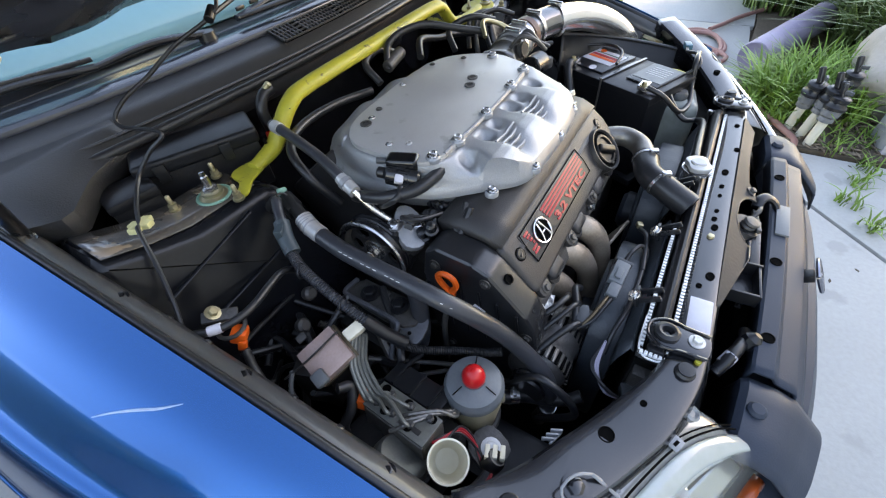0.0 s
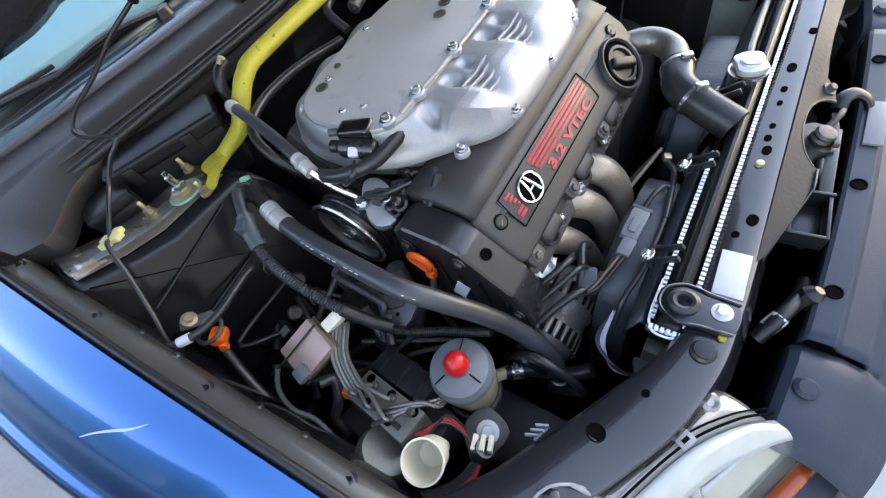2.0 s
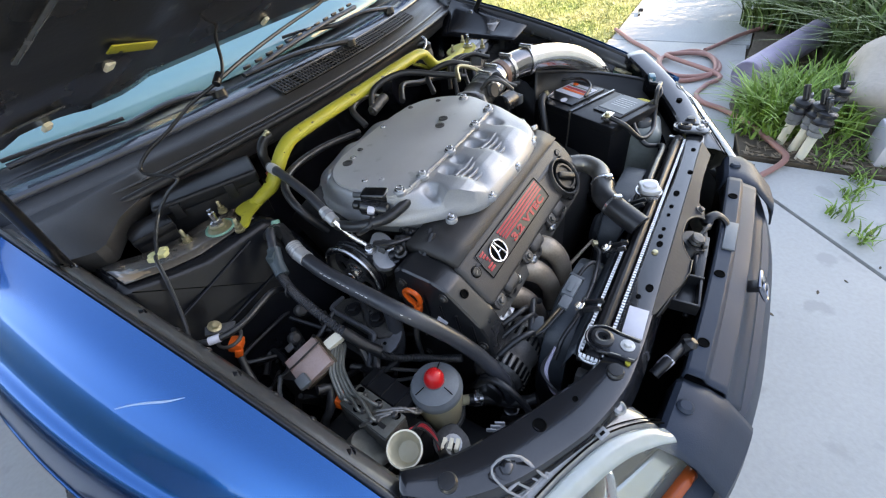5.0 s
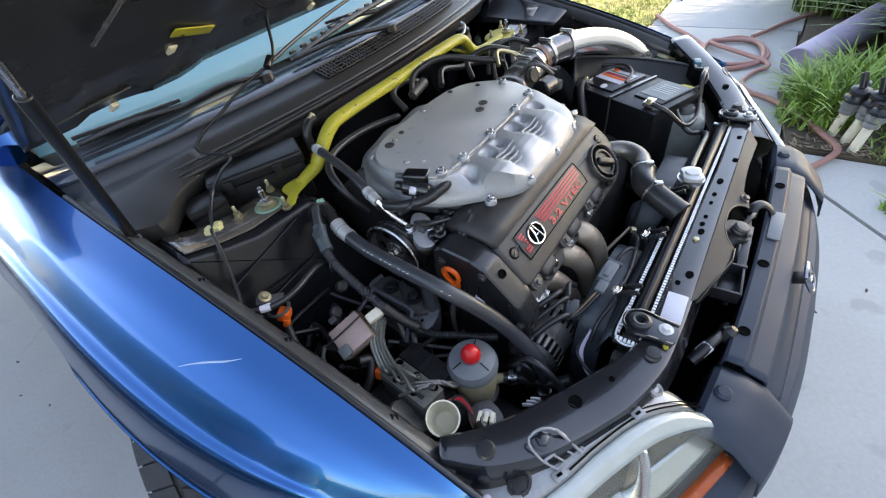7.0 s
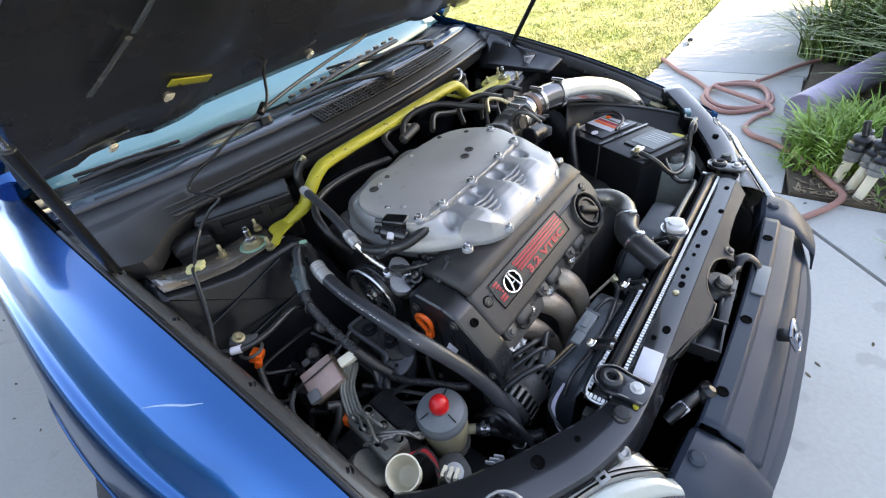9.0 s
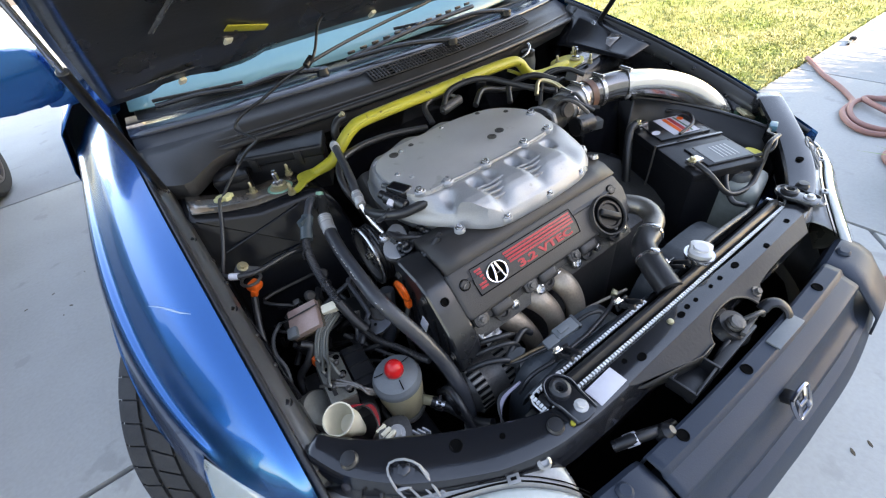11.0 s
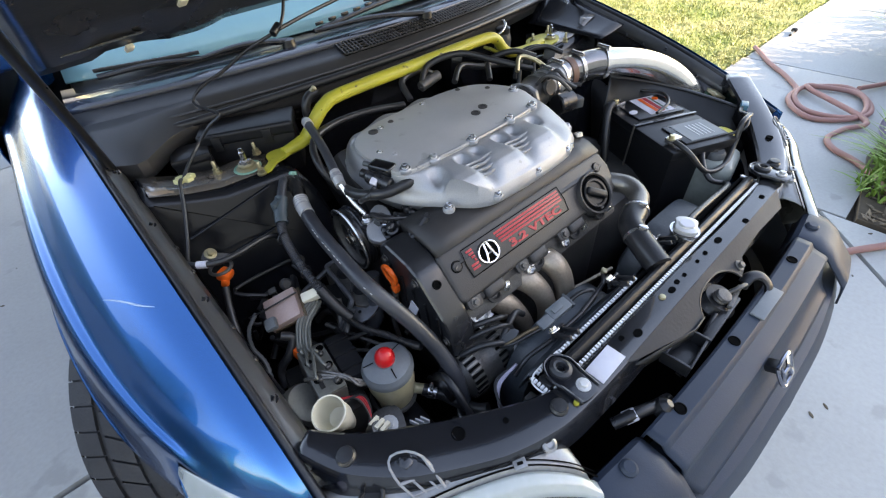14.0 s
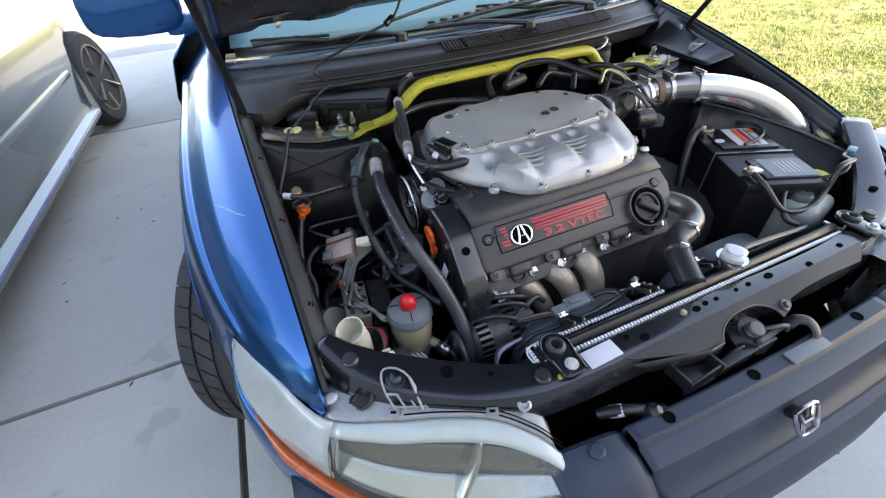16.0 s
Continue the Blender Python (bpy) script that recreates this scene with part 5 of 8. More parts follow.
def flange_bolt(x, y, z, r=0.0065, boss=True, mt=STEEL):
    m = pose(x, y, z) @ Matrix.Diagonal((1, 1, 1 if boss else 0.35, 1))
    bm = lathe([(r * 1.75, -0.006), (r * 1.75, 0.0), (r * 1.5, 0.002)], m, 18)
    p = part("bolt_boss", bm, ALU, manifold) if boss else None
    hb = lathe([(r * 1.35, 0.001), (r * 1.35, 0.0028), (r, 0.0032), (r, 0.0075), (r * 0.75, 0.0085), (r * 0.5, 0.0075), (r * 0.45, 0.005), (0, 0.005)], m, 12, cap=False)
    part("bolt", hb, mt, p or manifold, "bright bolt")


for x, y in ((-0.302, 0.371), (-0.247, 0.360), (-0.156, 0.357), (-0.051, 0.360), (0.022, 0.366), (0.058, 0.448)):
    flange_bolt(x, y, 0.8085)
for x, y in ((-0.30, 0.452), (-0.285, 0.425), (-0.215, 0.535), (-0.12, 0.55), (-0.02, 0.545), (0.03, 0.50), (-0.245, 0.528)):
    flange_bolt(x, y, 0.8078, 0.0045, False, ALUDARK if rng.random() < 0.4 else STEEL)
for x, y in ((-0.265, 0.525), (-0.045, 0.44), (-0.075, 0.43)):
    part("plug", lathe([(0.010, 0), (0.010, 0.002), (0.006, 0.0022), (0.006, 0.0005), (0, 0.0005)], pose(x, y, 0.8078), 18), ALUDARK, manifold, "round dark plug")
for x, y in ((-0.282, 0.285), (-0.200, 0.250), (-0.096, 0.248), (0.0, 0.256), (0.075, 0.31), (-0.325, 0.40), (-0.318, 0.575), (-0.23, 0.612), (-0.1, 0.612)):
    flange_bolt(x, y, 0.759, 0.0060)

# front valve cover: the cover slopes forward
VC = pose(-0.135, 0.2045, 0.6945, 46, 0, 0)
vb = prism([(-0.222, -0.040), (-0.214, -0.048), (0.205, -0.048), (0.224, -0.036), (0.230, 0.010), (0.222, 0.040), (0.214, 0.046), (-0.214, 0.046), (-0.222, 0.040)], -0.040, 0.0, VC, bev=0.007, seg=3)
box(VC @ Vector((0.0, 0.040, -0.045)), (0.43, 0.10, 0.055), (12, 0, 0), 0.012, vb)
cover = part("valve_cover", vb, COVER, engine, "grey crackle-finish front valve cover with red lettering")
tops = loft([[(x, y, z) for y, z in ((0.234, 0.727), (0.26, 0.739), (0.30, 0.744), (0.34, 0.738))] for x in [-0.352 + 0.44 * k / 10 for k in range(11)]])
part("cover_top", tops, COVER, cover, solid=0.02)
part("name_plate", prism([(-0.130, -0.0225), (0.124, -0.0235), (0.127, 0.0265), (-0.130, 0.0275)], -0.001, 0.0012, VC @ pose(-0.0515, 0.004, 0), bev=0.0008), COVER, cover, "grey name plate")
tube_b = bmesh.new()
fr = [(-0.180, -0.0185, 0.0018), (0.072, -0.0195, 0.0018), (0.0755, 0.004, 0.0018), (0.0725, 0.0305, 0.0018), (-0.178, 0.0315, 0.0018), (-0.1815, 0.006, 0.0018), (-0.180, -0.0185, 0.0018)]
tube([tuple(VC @ Vector(p)) for p in fr], 0.0009, tube_b, 6, 1)
part("plate_rim", tube_b, BLACKHOLE, cover, "thin black rim")
for k in range(4):
    v = 0.024 - 0.0062 * k
    for xa, xb in ((-0.172 + 0.003 * k, -0.158), (-0.105 + 0.002 * k, 0.068 - 0.000 * k)):
        part("stripe", box(VC @ Vector(((xa + xb) / 2, v, 0.0016)), (xb - xa, 0.0040, 0.0012), (46, 0, 0), 0.0004), RED, cover, "red painted stripe")
for k in range(2):
    part("stripe", box(VC @ Vector((-0.166, -0.001 - 0.0062 * k, 0.0016)), (0.016, 0.0040, 0.0012), (46, 0, 0), 0.0004), RED, cover, "red painted stripe")


def lettering(text, m, size, material, parent, label, depth=0.0008, xs=1.0):
    cu = bpy.data.curves.new("lettering", "FONT")
    cu.body, cu.size, cu.extrude, cu.align_x, cu.align_y = text, size, depth, "CENTER", "CENTER"
    cu.offset = 0.0007
    ob = new("tmp", cu)
    me = bpy.data.meshes.new_from_object(ob.evaluated_get(bpy.context.evaluated_depsgraph_get()))
    bpy.data.objects.remove(ob)
    bm = bmesh.new()
    bm.from_mesh(me)
    bmesh.ops.transform(bm, matrix=m @ Matrix.Diagonal((xs, 1, 1, 1)), verts=bm.verts)
    return part("lettering", bm, material, parent, label, flat=True)


lettering("3.2 VTEC", VC @ pose(-0.0150, -0.0080, 0.0016), 0.0185, RED, cover, "red lettering", xs=1.95)
eb = bmesh.new()
EL = VC @ pose(-0.132, 0.0035, 0.0035)
ring = [(0.0215 * math.cos(2 * math.pi * k / 28), 0.0185 * math.sin(2 * math.pi * k / 28), 0) for k in range(29)]
tube([tuple(EL @ Vector(p)) for p in ring], 0.0019, eb, 8, 1)
for s in (-1, 1):
    tube([tuple(EL @ Vector(p)) for p in ((s * 0.0035, 0.016, 0.0), (s * 0.0062, 0.0, 0.001), (s * 0.0105, -0.0135, 0.0))], 0.0022, eb, 8, 3)
tube([tuple(EL @ Vector(p)) for p in ((-0.006, -0.002, 0), (0.006, -0.002, 0))], 0.0018, eb, 8, 1)
part("badge", eb, CHROME, cover, "chrome oval badge")
part("badge_base", lathe([(0.0215, -0.003), (0.0215, -0.001), (0, -0.001)], EL @ Matrix.Diagonal((1, 0.86, 1, 1)), 28), BLACKHOLE, cover)
for lx, ly in ((-0.198, 0.013), (0.193, 0.018)):
    sm = VC @ pose(lx, ly, 0)
    sb = lathe([(0.0085, -0.002), (0.0085, 0.0016), (0.0074, 0.0026), (0, 0.0026)], sm, 20)
    part("screw", sb, BAYDULL, cover, "slotted black screw")
    part("screw_slot", box(sm @ Vector((0, 0, 0.0030)), (0.012, 0.0018, 0.0010), (46, 0, 25), 0), ALUDARK, cover)
    part("screw_ring", lathe([(0.0105, 0.0), (0.0105, 0.0012), (0.009, 0.0012)], sm, 20, cap=False), BLACKHOLE, cover)
# oil filler cap in its round boss
om = VC @ pose(0.152, -0.0235, 0) @ Matrix.Diagonal((1.12, 1.08, 1, 1))
part("filler_boss", lathe([(0.0405, -0.02), (0.0400, 0.006), (0.0385, 0.0095), (0.0365, 0.0095), (0.0348, 0.0075), (0.0342, 0.0016), (0.0, 0.0014)], om, 44), COVER, cover, "round filler boss")
part("filler_recess", lathe([(0.0350, 0.0072), (0.0340, 0.0022), (0.0, 0.0020)], om, 36, cap=False), BLACKHOLE, cover)
cap = part("oil_cap", lathe([(0.0276, 0.0022), (0.0280, 0.0070), (0.0268, 0.0088), (0.0228, 0.0088), (0.0210, 0.0050), (0, 0.0050)], om, 36), CAPBLK, cover, "black oil filler cap with a grip")
part("cap_grip", merge(bmesh.new(), box((0, 0, 0), (0.047, 0.0145, 0.013), bev=0.005, seg=3), om @ pose(0, 0, 0.0085, 0, 0, -38)), CAPBLK, cap)
# coil towers and plugs along the lower edge of the cover
for i, x in enumerate((-0.285, -0.170, -0.055, 0.03)):
    t = box((x, 0.184, 0.637), (0.046, 0.026, 0.046), (42, 0, 0), 0.010, seg=3)
    lathe([(0.016, 0), (0.016, 0.006), (0.010, 0.008), (0.008, 0.003), (0, 0.003)], frame_to((x, 0.176, 0.628), (x, 0.10, 0.70)), 18, t)
    part("coil_tower", t, COVER, engine, "grey coil housing")
    part("coil_bolt", bolt((x + 0.030, 0.172, 0.628), (0, -0.85, 0.5), 0.006, 0.006), STEEL, engine, "bright bolt")
for x, y, z in ((-0.192, 0.172, 0.624), (-0.090, 0.172, 0.626)):
    part("ring_bolt", lathe([(0.0105, 0), (0.0105, 0.006), (0.0075, 0.007), (0.0070, 0.002), (0, 0.002)], frame_to((x, y, z), (x, y - 0.8, z + 0.6)), 18), STEEL, engine, "bright ring bolt")
for x, y, z in ((-0.330, 0.272, 0.700), (0.02, 0.262, 0.752), (0.085, 0.285, 0.742)):
    part("eye_bolt", lathe([(0.010, 0), (0.010, 0.008), (0.006, 0.009), (0.006, 0.004), (0, 0.004)], pose(x, y, z, -20, 10, 0), 16), STEEL, engine, "bright hose stub")

# timing cover with dipstick loop
TC = Matrix(((0, 0, 1, 0), (1, 0, 0, 0), (0, 1, 0, 0), (0, 0, 0, 1)))
tc = prism([(0.150, 0.585), (0.157, 0.628), (0.172, 0.655), (0.232, 0.715), (0.258, 0.726), (0.318, 0.732), (0.336, 0.718), (0.345, 0.66), (0.335, 0.55), (0.30, 0.42), (0.20, 0.42), (0.16, 0.52)], -0.402, -0.352, TC, bev=0.008, seg=3)
timing = part("timing_cover", tc, BELTCASE, engine, "black plastic timing cover", sharp=30)
part("bolt_recess", lathe([(0.008, 0), (0.0072, 0.003), (0.0052, 0.002), (0.0045, -0.004), (0, -0.004)], pose(-0.378, 0.212, 0.6965, 45, 0, 0), 18), BLACKHOLE, timing)
part("cover_sticker", box((-0.4060, 0.252, 0.622), (0.0015, 0.020, 0.046), (24, 0, 0), 0.0004), LABEL, timing, "small silver sticker")
ol = bmesh.new()
OM = Vector((-0.415, 0.284, 0.690))
tube([OM + Vector(p) for p in ((0.002, 0.004, -0.026), (-0.001, -0.008, -0.006), (-0.003, -0.006, 0.012), (-0.004, 0.008, 0.018), (-0.003, 0.020, 0.008), (-0.001, 0.017, -0.008), (0.002, 0.006, -0.026))], 0.0046, ol, 8, 5)
box(OM + Vector((0.003, 0.004, -0.034)), (0.012, 0.014, 0.022), (10, 0, 0), 0.004, ol)
part("dipstick_handle", ol, ORANGE, engine, "orange dipstick loop")
part("dipstick_tube", tube([OM + Vector((0.004, 0.004, -0.04)), (-0.425, 0.298, 0.58), (-0.42, 0.30, 0.45)], 0.005), ALUDARK, engine)

# power steering pump and pulley
PM = frame_to((-0.387, 0.434, 0.674), (-0.48, 0.434, 0.674)) @ Matrix.Diagonal((1.05, 1.05, 1, 1))
pump = part("steering_pump", box((-0.335, 0.425, 0.650), (0.060, 0.070, 0.075), (15, 0, 0), 0.012), ALTMAT, engine, "cast power steering pump")
pl = lathe([(0.052, 0.001), (0.060, 0.001), (0.060, 0.003), (0.057, 0.004), (0.0585, 0.008), (0.057, 0.010), (0.0585, 0.014), (0.057, 0.018), (0.060, 0.020), (0.0605, 0.025), (0.058, 0.026), (0.050, 0.024), (0.050, 0.004)], PM, 48, cap=False)
def holed_disc(m, ri, ro, z, holes, hr, rx, ry, depth):
    b = bmesh.new()
    half = math.pi / holes
    for h in range(holes):
        a0 = 2 * half * h
        edge = [(ro, lerp(-half, half, q / 12)) for q in range(12)] + [(lerp(ro, ri, q / 6), half) for q in range(6)] + [(ri, lerp(half, -half, q / 8)) for q in range(8)] + [(lerp(ri, ro, q / 6), -half) for q in range(6)]
        ring0, ring1, ring2 = [], [], []
        for r, a in edge + edge[:1]:
            x, y = r * math.cos(a), r * math.sin(a)
            t = math.atan2(y / ry, (x - hr) / rx)
            hx, hy = hr + rx * math.cos(t), ry * math.sin(t)
            ca, sa = math.cos(a0), math.sin(a0)
            for ring, (u, v, w) in ((ring0, (x, y, z)), (ring1, (hx, hy, z)), (ring2, (hx, hy, z - depth))):
                ring.append(tuple(m @ Vector((u * ca - v * sa, u * sa + v * ca, w))))
        loft([ring0, ring1, ring2], b)
    bmesh.ops.remove_doubles(b, verts=b.verts, dist=0.0002)
    return b


part("pulley_face", holed_disc(PM, 0.012, 0.0525, 0.015, 6, 0.0345, 0.0105, 0.0125, 0.006), PULLEY, pump, "dark pulley wheel with oval holes", sharp=40)
part("pulley_well", lathe([(0.052, 0.002), (0.0, 0.002)], PM, 30, cap=False), BLACKHOLE, pump)
part("pulley_rim", pl, PLASTIC, pump, "black grooved pulley rim")
part("rim_edge", lathe([(0.0605, 0.0225), (0.0622, 0.025), (0.0605, 0.0276), (0.0575, 0.0272)], PM, 48, cap=False), STEEL, pump, "bright pulley edge")
part("inner_ring", lathe([(0.0515, 0.0262), (0.0495, 0.0245), (0.0475, 0.016), (0.0475, 0.012)], PM, 48, cap=False), ALUDARK, pump, "dull inner ring")
part("hub", lathe([(0.020, 0.006), (0.020, 0.016), (0.016, 0.019), (0, 0.019)], PM, 24), STEEL, pump, "steel hub")
part("hub_nut", bolt(PM @ Vector((0, 0, 0.018)), (-1, 0, 0), 0.009, 0.012), STEEL, pump)
fl = pose(-0.368, 0.388, 0.709, 12, -20, 48)
part("pump_top", prism(outline([(-0.036, -0.014), (0.0, -0.026), (0.034, -0.013), (0.036, 0.010), (0.0, 0.022), (-0.034, 0.014)], 3), 0, 0.014, fl, bev=0.004), ALU, pump, "cast pump port flange")
part("pump_body", lathe([(0.030, -0.040), (0.034, -0.020), (0.034, -0.004), (0.028, 0.001), (0, 0.001)], fl, 24), ALTMAT, pump, "dark cast pump body")
for p in ((-0.3815, 0.4005, 0.7255), (-0.3585, 0.3745, 0.7155)):
    part("pump_bolt", bolt(p, (-0.2, -0.1, 1), 0.0075, 0.008), STEEL, pump)

# solenoid valve bolted to the manifold end
val = part("purge_valve", rod((-0.347, 0.428, 0.792), (-0.329, 0.380, 0.783), 0.0125, bev=0.003), BELTCASE, engine, "black solenoid valve on the manifold")
part("valve_cap", box((-0.322, 0.412, 0.800), (0.050, 0.028, 0.024), (0, 0, -70), 0.009, seg=4), BLACKGLOSS, val, "rounded black valve cap")
part("valve_collar", rod((-0.3515, 0.4405, 0.794), (-0.3470, 0.4280, 0.792), 0.0085, bev=0.002), PLASTIC, val)
part("valve_nozzle", rod((-0.338, 0.450, 0.803), (-0.330, 0.436, 0.801), 0.0050), GREYPL, val)
part("valve_bracket", box((-0.328, 0.408, 0.778), (0.056, 0.034, 0.012), (8, 10, -70), 0.004), PLASTIC, val)
part("valve_plug", box((-0.3495, 0.4030, 0.7900), (0.013, 0.013, 0.012), (20, -30, 20), 0.003), LABEL, val, "white plug")
part("valve_bolt", bolt((-0.318, 0.396, 0.785), (0, -0.2, 1), 0.006, 0.008), STEEL, val)
part("valve_lead", tube([(-0.356, 0.396, 0.783), (-0.372, 0.392, 0.776), (-0.378, 0.410, 0.762), (-0.370, 0.430, 0.745)], 0.005), RUBBER, val)
part("breather_hose", tube([(-0.277, 0.362, 0.786), (-0.292, 0.362, 0.786), (-0.315, 0.364, 0.784), (-0.349, 0.376, 0.779), (-0.375, 0.416, 0.770), (-0.380, 0.454, 0.763), (-0.372, 0.478, 0.75)], 0.0098), RUBBER, engine, "black rubber breather hose")
part("vacuum_hose", tube([(-0.355, 0.54, 0.70), (-0.372, 0.575, 0.755), (-0.352, 0.625, 0.785), (-0.29, 0.655, 0.79), (-0.20, 0.66, 0.785), (-0.1, 0.65, 0.77)], 0.008), RUBBER, engine, "black vacuum hose round the manifold")

# clutter between cover and timing belt side: sensors, plugs, small hoses
for i in range(26):
    r = random.Random(100 + i)
    x, y, z = r.uniform(-0.372, -0.30), r.uniform(0.30, 0.40), r.uniform(0.69, 0.735)
    if i % 3 == 0:
        q = r.uniform(0.007, 0.012)
        part("sensor", lathe([(q, 0), (q * 1.1, 0.003), (q * 1.1, 0.009), (q * 0.8, 0.011), (q * 0.7, 0.022), (q * 0.35, 0.025), (0, 0.025)], pose(x, y, z - 0.006, r.uniform(-50, 30), r.uniform(-50, 20), 0), 16), (PLASTIC, BRASS, ALUDARK)[i % 3 if i % 2 else 0], engine)
    elif i % 3 == 1:
        q = [(x + r.uniform(-0.03, 0.03), y + r.uniform(-0.03, 0.03), z + r.uniform(-0.012, 0.016)) for _ in range(4)]
        part("small_hose", tube(q, r.uniform(0.003, 0.007), seg=8, n=6), RUBBER, engine)
    else:
        part("small_bolt", bolt((x, y, z), (r.uniform(-0.5, 0.3), r.uniform(-0.6, 0), 1), 0.006, 0.007), STEEL if i % 2 else ALUDARK, engine)
part("oil_pipe_loop", tube([(-0.345, 0.345, 0.70), (-0.338, 0.325, 0.728), (-0.352, 0.305, 0.722), (-0.356, 0.312, 0.70)], 0.008, n=6), PLASTIC, engine, "black hose loop")

# exhaust runners
for k, q in enumerate(([(-0.285, 0.215, 0.590), (-0.255, 0.178, 0.575), (-0.232, 0.150, 0.530), (-0.222, 0.130, 0.45), (-0.21, 0.12, 0.36)], [(-0.215, 0.205, 0.605), (-0.192, 0.162, 0.592), (-0.178, 0.135, 0.545), (-0.175, 0.125, 0.46), (-0.18, 0.12, 0.36)],
                       [(-0.145, 0.20, 0.615), (-0.135, 0.155, 0.605), (-0.132, 0.128, 0.56), (-0.14, 0.12, 0.47), (-0.15, 0.12, 0.36)])):
    part("exhaust_runner", tube(q, lambda u: 0.0215 + 0.002 * math.sin(u * 9), seg=16), EXH, engine, "heat-stained exhaust pipe")
part("exhaust_flange", box((-0.21, 0.205, 0.600), (0.26, 0.03, 0.05), (35, 0, 0), 0.01), ALUDARK, engine, "cast exhaust flange")
part("heat_shield", box((-0.05, 0.13, 0.50), (0.11, 0.006, 0.09), (25, 0, -12), 0.002), EXH, engine, "dull heat shield plate")

# alternator
AM = frame_to((-0.418, 0.148, 0.528), (-0.28, 0.148, 0.528))
alt = part("alternator", lathe([(0.0, 0.0), (0.030, 0.0), (0.044, 0.010), (0.050, 0.026), (0.052, 0.045), (0.049, 0.050), (0.049, 0.068), (0.052, 0.073), (0.052, 0.098), (0.046, 0.122), (0.034, 0.135), (0, 0.135)], AM, 40), ALTMAT, engine, "cast alternator with cooling slots")
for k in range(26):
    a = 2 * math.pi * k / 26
    # slots are near-black blocks, their inner shade put in as colour
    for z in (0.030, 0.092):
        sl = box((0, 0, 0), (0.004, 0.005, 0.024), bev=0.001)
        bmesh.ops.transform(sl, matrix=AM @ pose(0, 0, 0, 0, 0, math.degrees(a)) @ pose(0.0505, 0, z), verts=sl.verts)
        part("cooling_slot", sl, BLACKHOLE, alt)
        rb = box((0, 0, 0), (0.004, 0.0035, 0.024), bev=0.001)
        bmesh.ops.transform(rb, matrix=AM @ pose(0, 0, 0, 0, 0, math.degrees(a) + 7) @ pose(0.0500, 0, z), verts=rb.verts)
        part("cooling_rib", rb, PIPEMETAL, alt)
part("alternator_pulley", lathe([(0.0, 0), (0.028, 0), (0.030, 0.004), (0.026, 0.010), (0.030, 0.016), (0.028, 0.02), (0.0, 0.02)], frame_to((-0.440, 0.148, 0.528), (-0.40, 0.148, 0.528)), 28), PLASTIC, alt)
part("alternator_wire", tube([(-0.33, 0.115, 0.585), (-0.30, 0.125, 0.60), (-0.27, 0.135, 0.598), (-0.255, 0.13, 0.585)], 0.006), RUBBER, alt, "black cable with boot")
part("alternator_plug", box((-0.312, 0.11, 0.588), (0.034, 0.022, 0.02), (0, 0, 20), 0.004), GREYPL, alt)
fo = bmesh.new()
bmesh.ops.create_grid(fo, x_segments=7, y_segments=5, size=0.5)
for v in fo.verts:
    v.co = pose(-0.322, 0.166, 0.606, 30, 10, 15) @ Vector((v.co.x * 0.044, v.co.y * 0.026, 0.006 * noise.noise(v.co * 5.0 + Vector((3, 1, 0)))))
part("silver_wrap", fo, ALUPLATE, engine, "crumpled silver foil tape", solid=0.0012, flat=True)
for q, r_ in (([(-0.372, 0.158, 0.590), (-0.345, 0.138, 0.612), (-0.318, 0.126, 0.614), (-0.300, 0.120, 0.600), (-0.296, 0.112, 0.575)], 0.0042), ([(-0.362, 0.172, 0.598), (-0.335, 0.150, 0.616), (-0.305, 0.140, 0.612), (-0.285, 0.142, 0.594)], 0.0050), ([(-0.392, 0.148, 0.578), (-0.362, 0.128, 0.598), (-0.335, 0.112, 0.596), (-0.318, 0.104, 0.575), (-0.316, 0.100, 0.545)], 0.0055)):
    part("alternator_cable", tube(q, r_, seg=10), RUBBER, alt, "black cable over the alternator")
part("cable_stub", rod((-0.312, 0.104, 0.560), (-0.285, 0.096, 0.572), 0.009), ALU, alt, "dull grey stub")
part("belt", tube([(-0.435, 0.19, 0.50), (-0.44, 0.13, 0.585), (-0.44, 0.07, 0.53), (-0.44, 0.12, 0.45)], 0.006, n=6), RUBBER, engine, "black drive belt")

# throttle body and intake pipe
TB = frame_to((0.100, 0.455, 0.766), (0.200, 0.468, 0.771))
ti = part("throttle_body", lathe([(0.0, 0.0), (0.037, 0.0), (0.037, 0.010), (0.035, 0.013), (0.036, 0.045), (0.040, 0.050), (0.040, 0.058), (0.035, 0.062), (0.035, 0.10), (0.0, 0.10)], TB, 32), ALUDARK, engine, "cast throttle body")
part("throttle_flange", prism(outline([(-0.034, -0.034), (0.034, -0.034), (0.034, 0.030), (-0.034, 0.030)], 3), 0, 0.010, TB, bev=0.002), ALU, ti)
part("throttle_quadrant", lathe([(0.016, 0), (0.016, 0.004), (0.013, 0.006), (0.016, 0.008), (0.016, 0.012), (0, 0.012)], frame_to((0.15, 0.425, 0.79), (0.148, 0.39, 0.80)), 24), ALUDARK, ti, "cable quadrant")
for k in range(3):
    part("vacuum_pipe", tube([(0.13 + 0.02 * k, 0.44, 0.80), (0.135 + 0.02 * k, 0.42, 0.822), (0.15 + 0.02 * k, 0.395, 0.815 - 0.01 * k), (0.17 + 0.02 * k, 0.375, 0.79)], 0.0045, seg=8), RUBBER if k else ALUDARK, ti)
part("throttle_motor", rod((0.165, 0.405, 0.748), (0.215, 0.400, 0.745), 0.024), PLASTIC, ti, "black sensor on the throttle body")
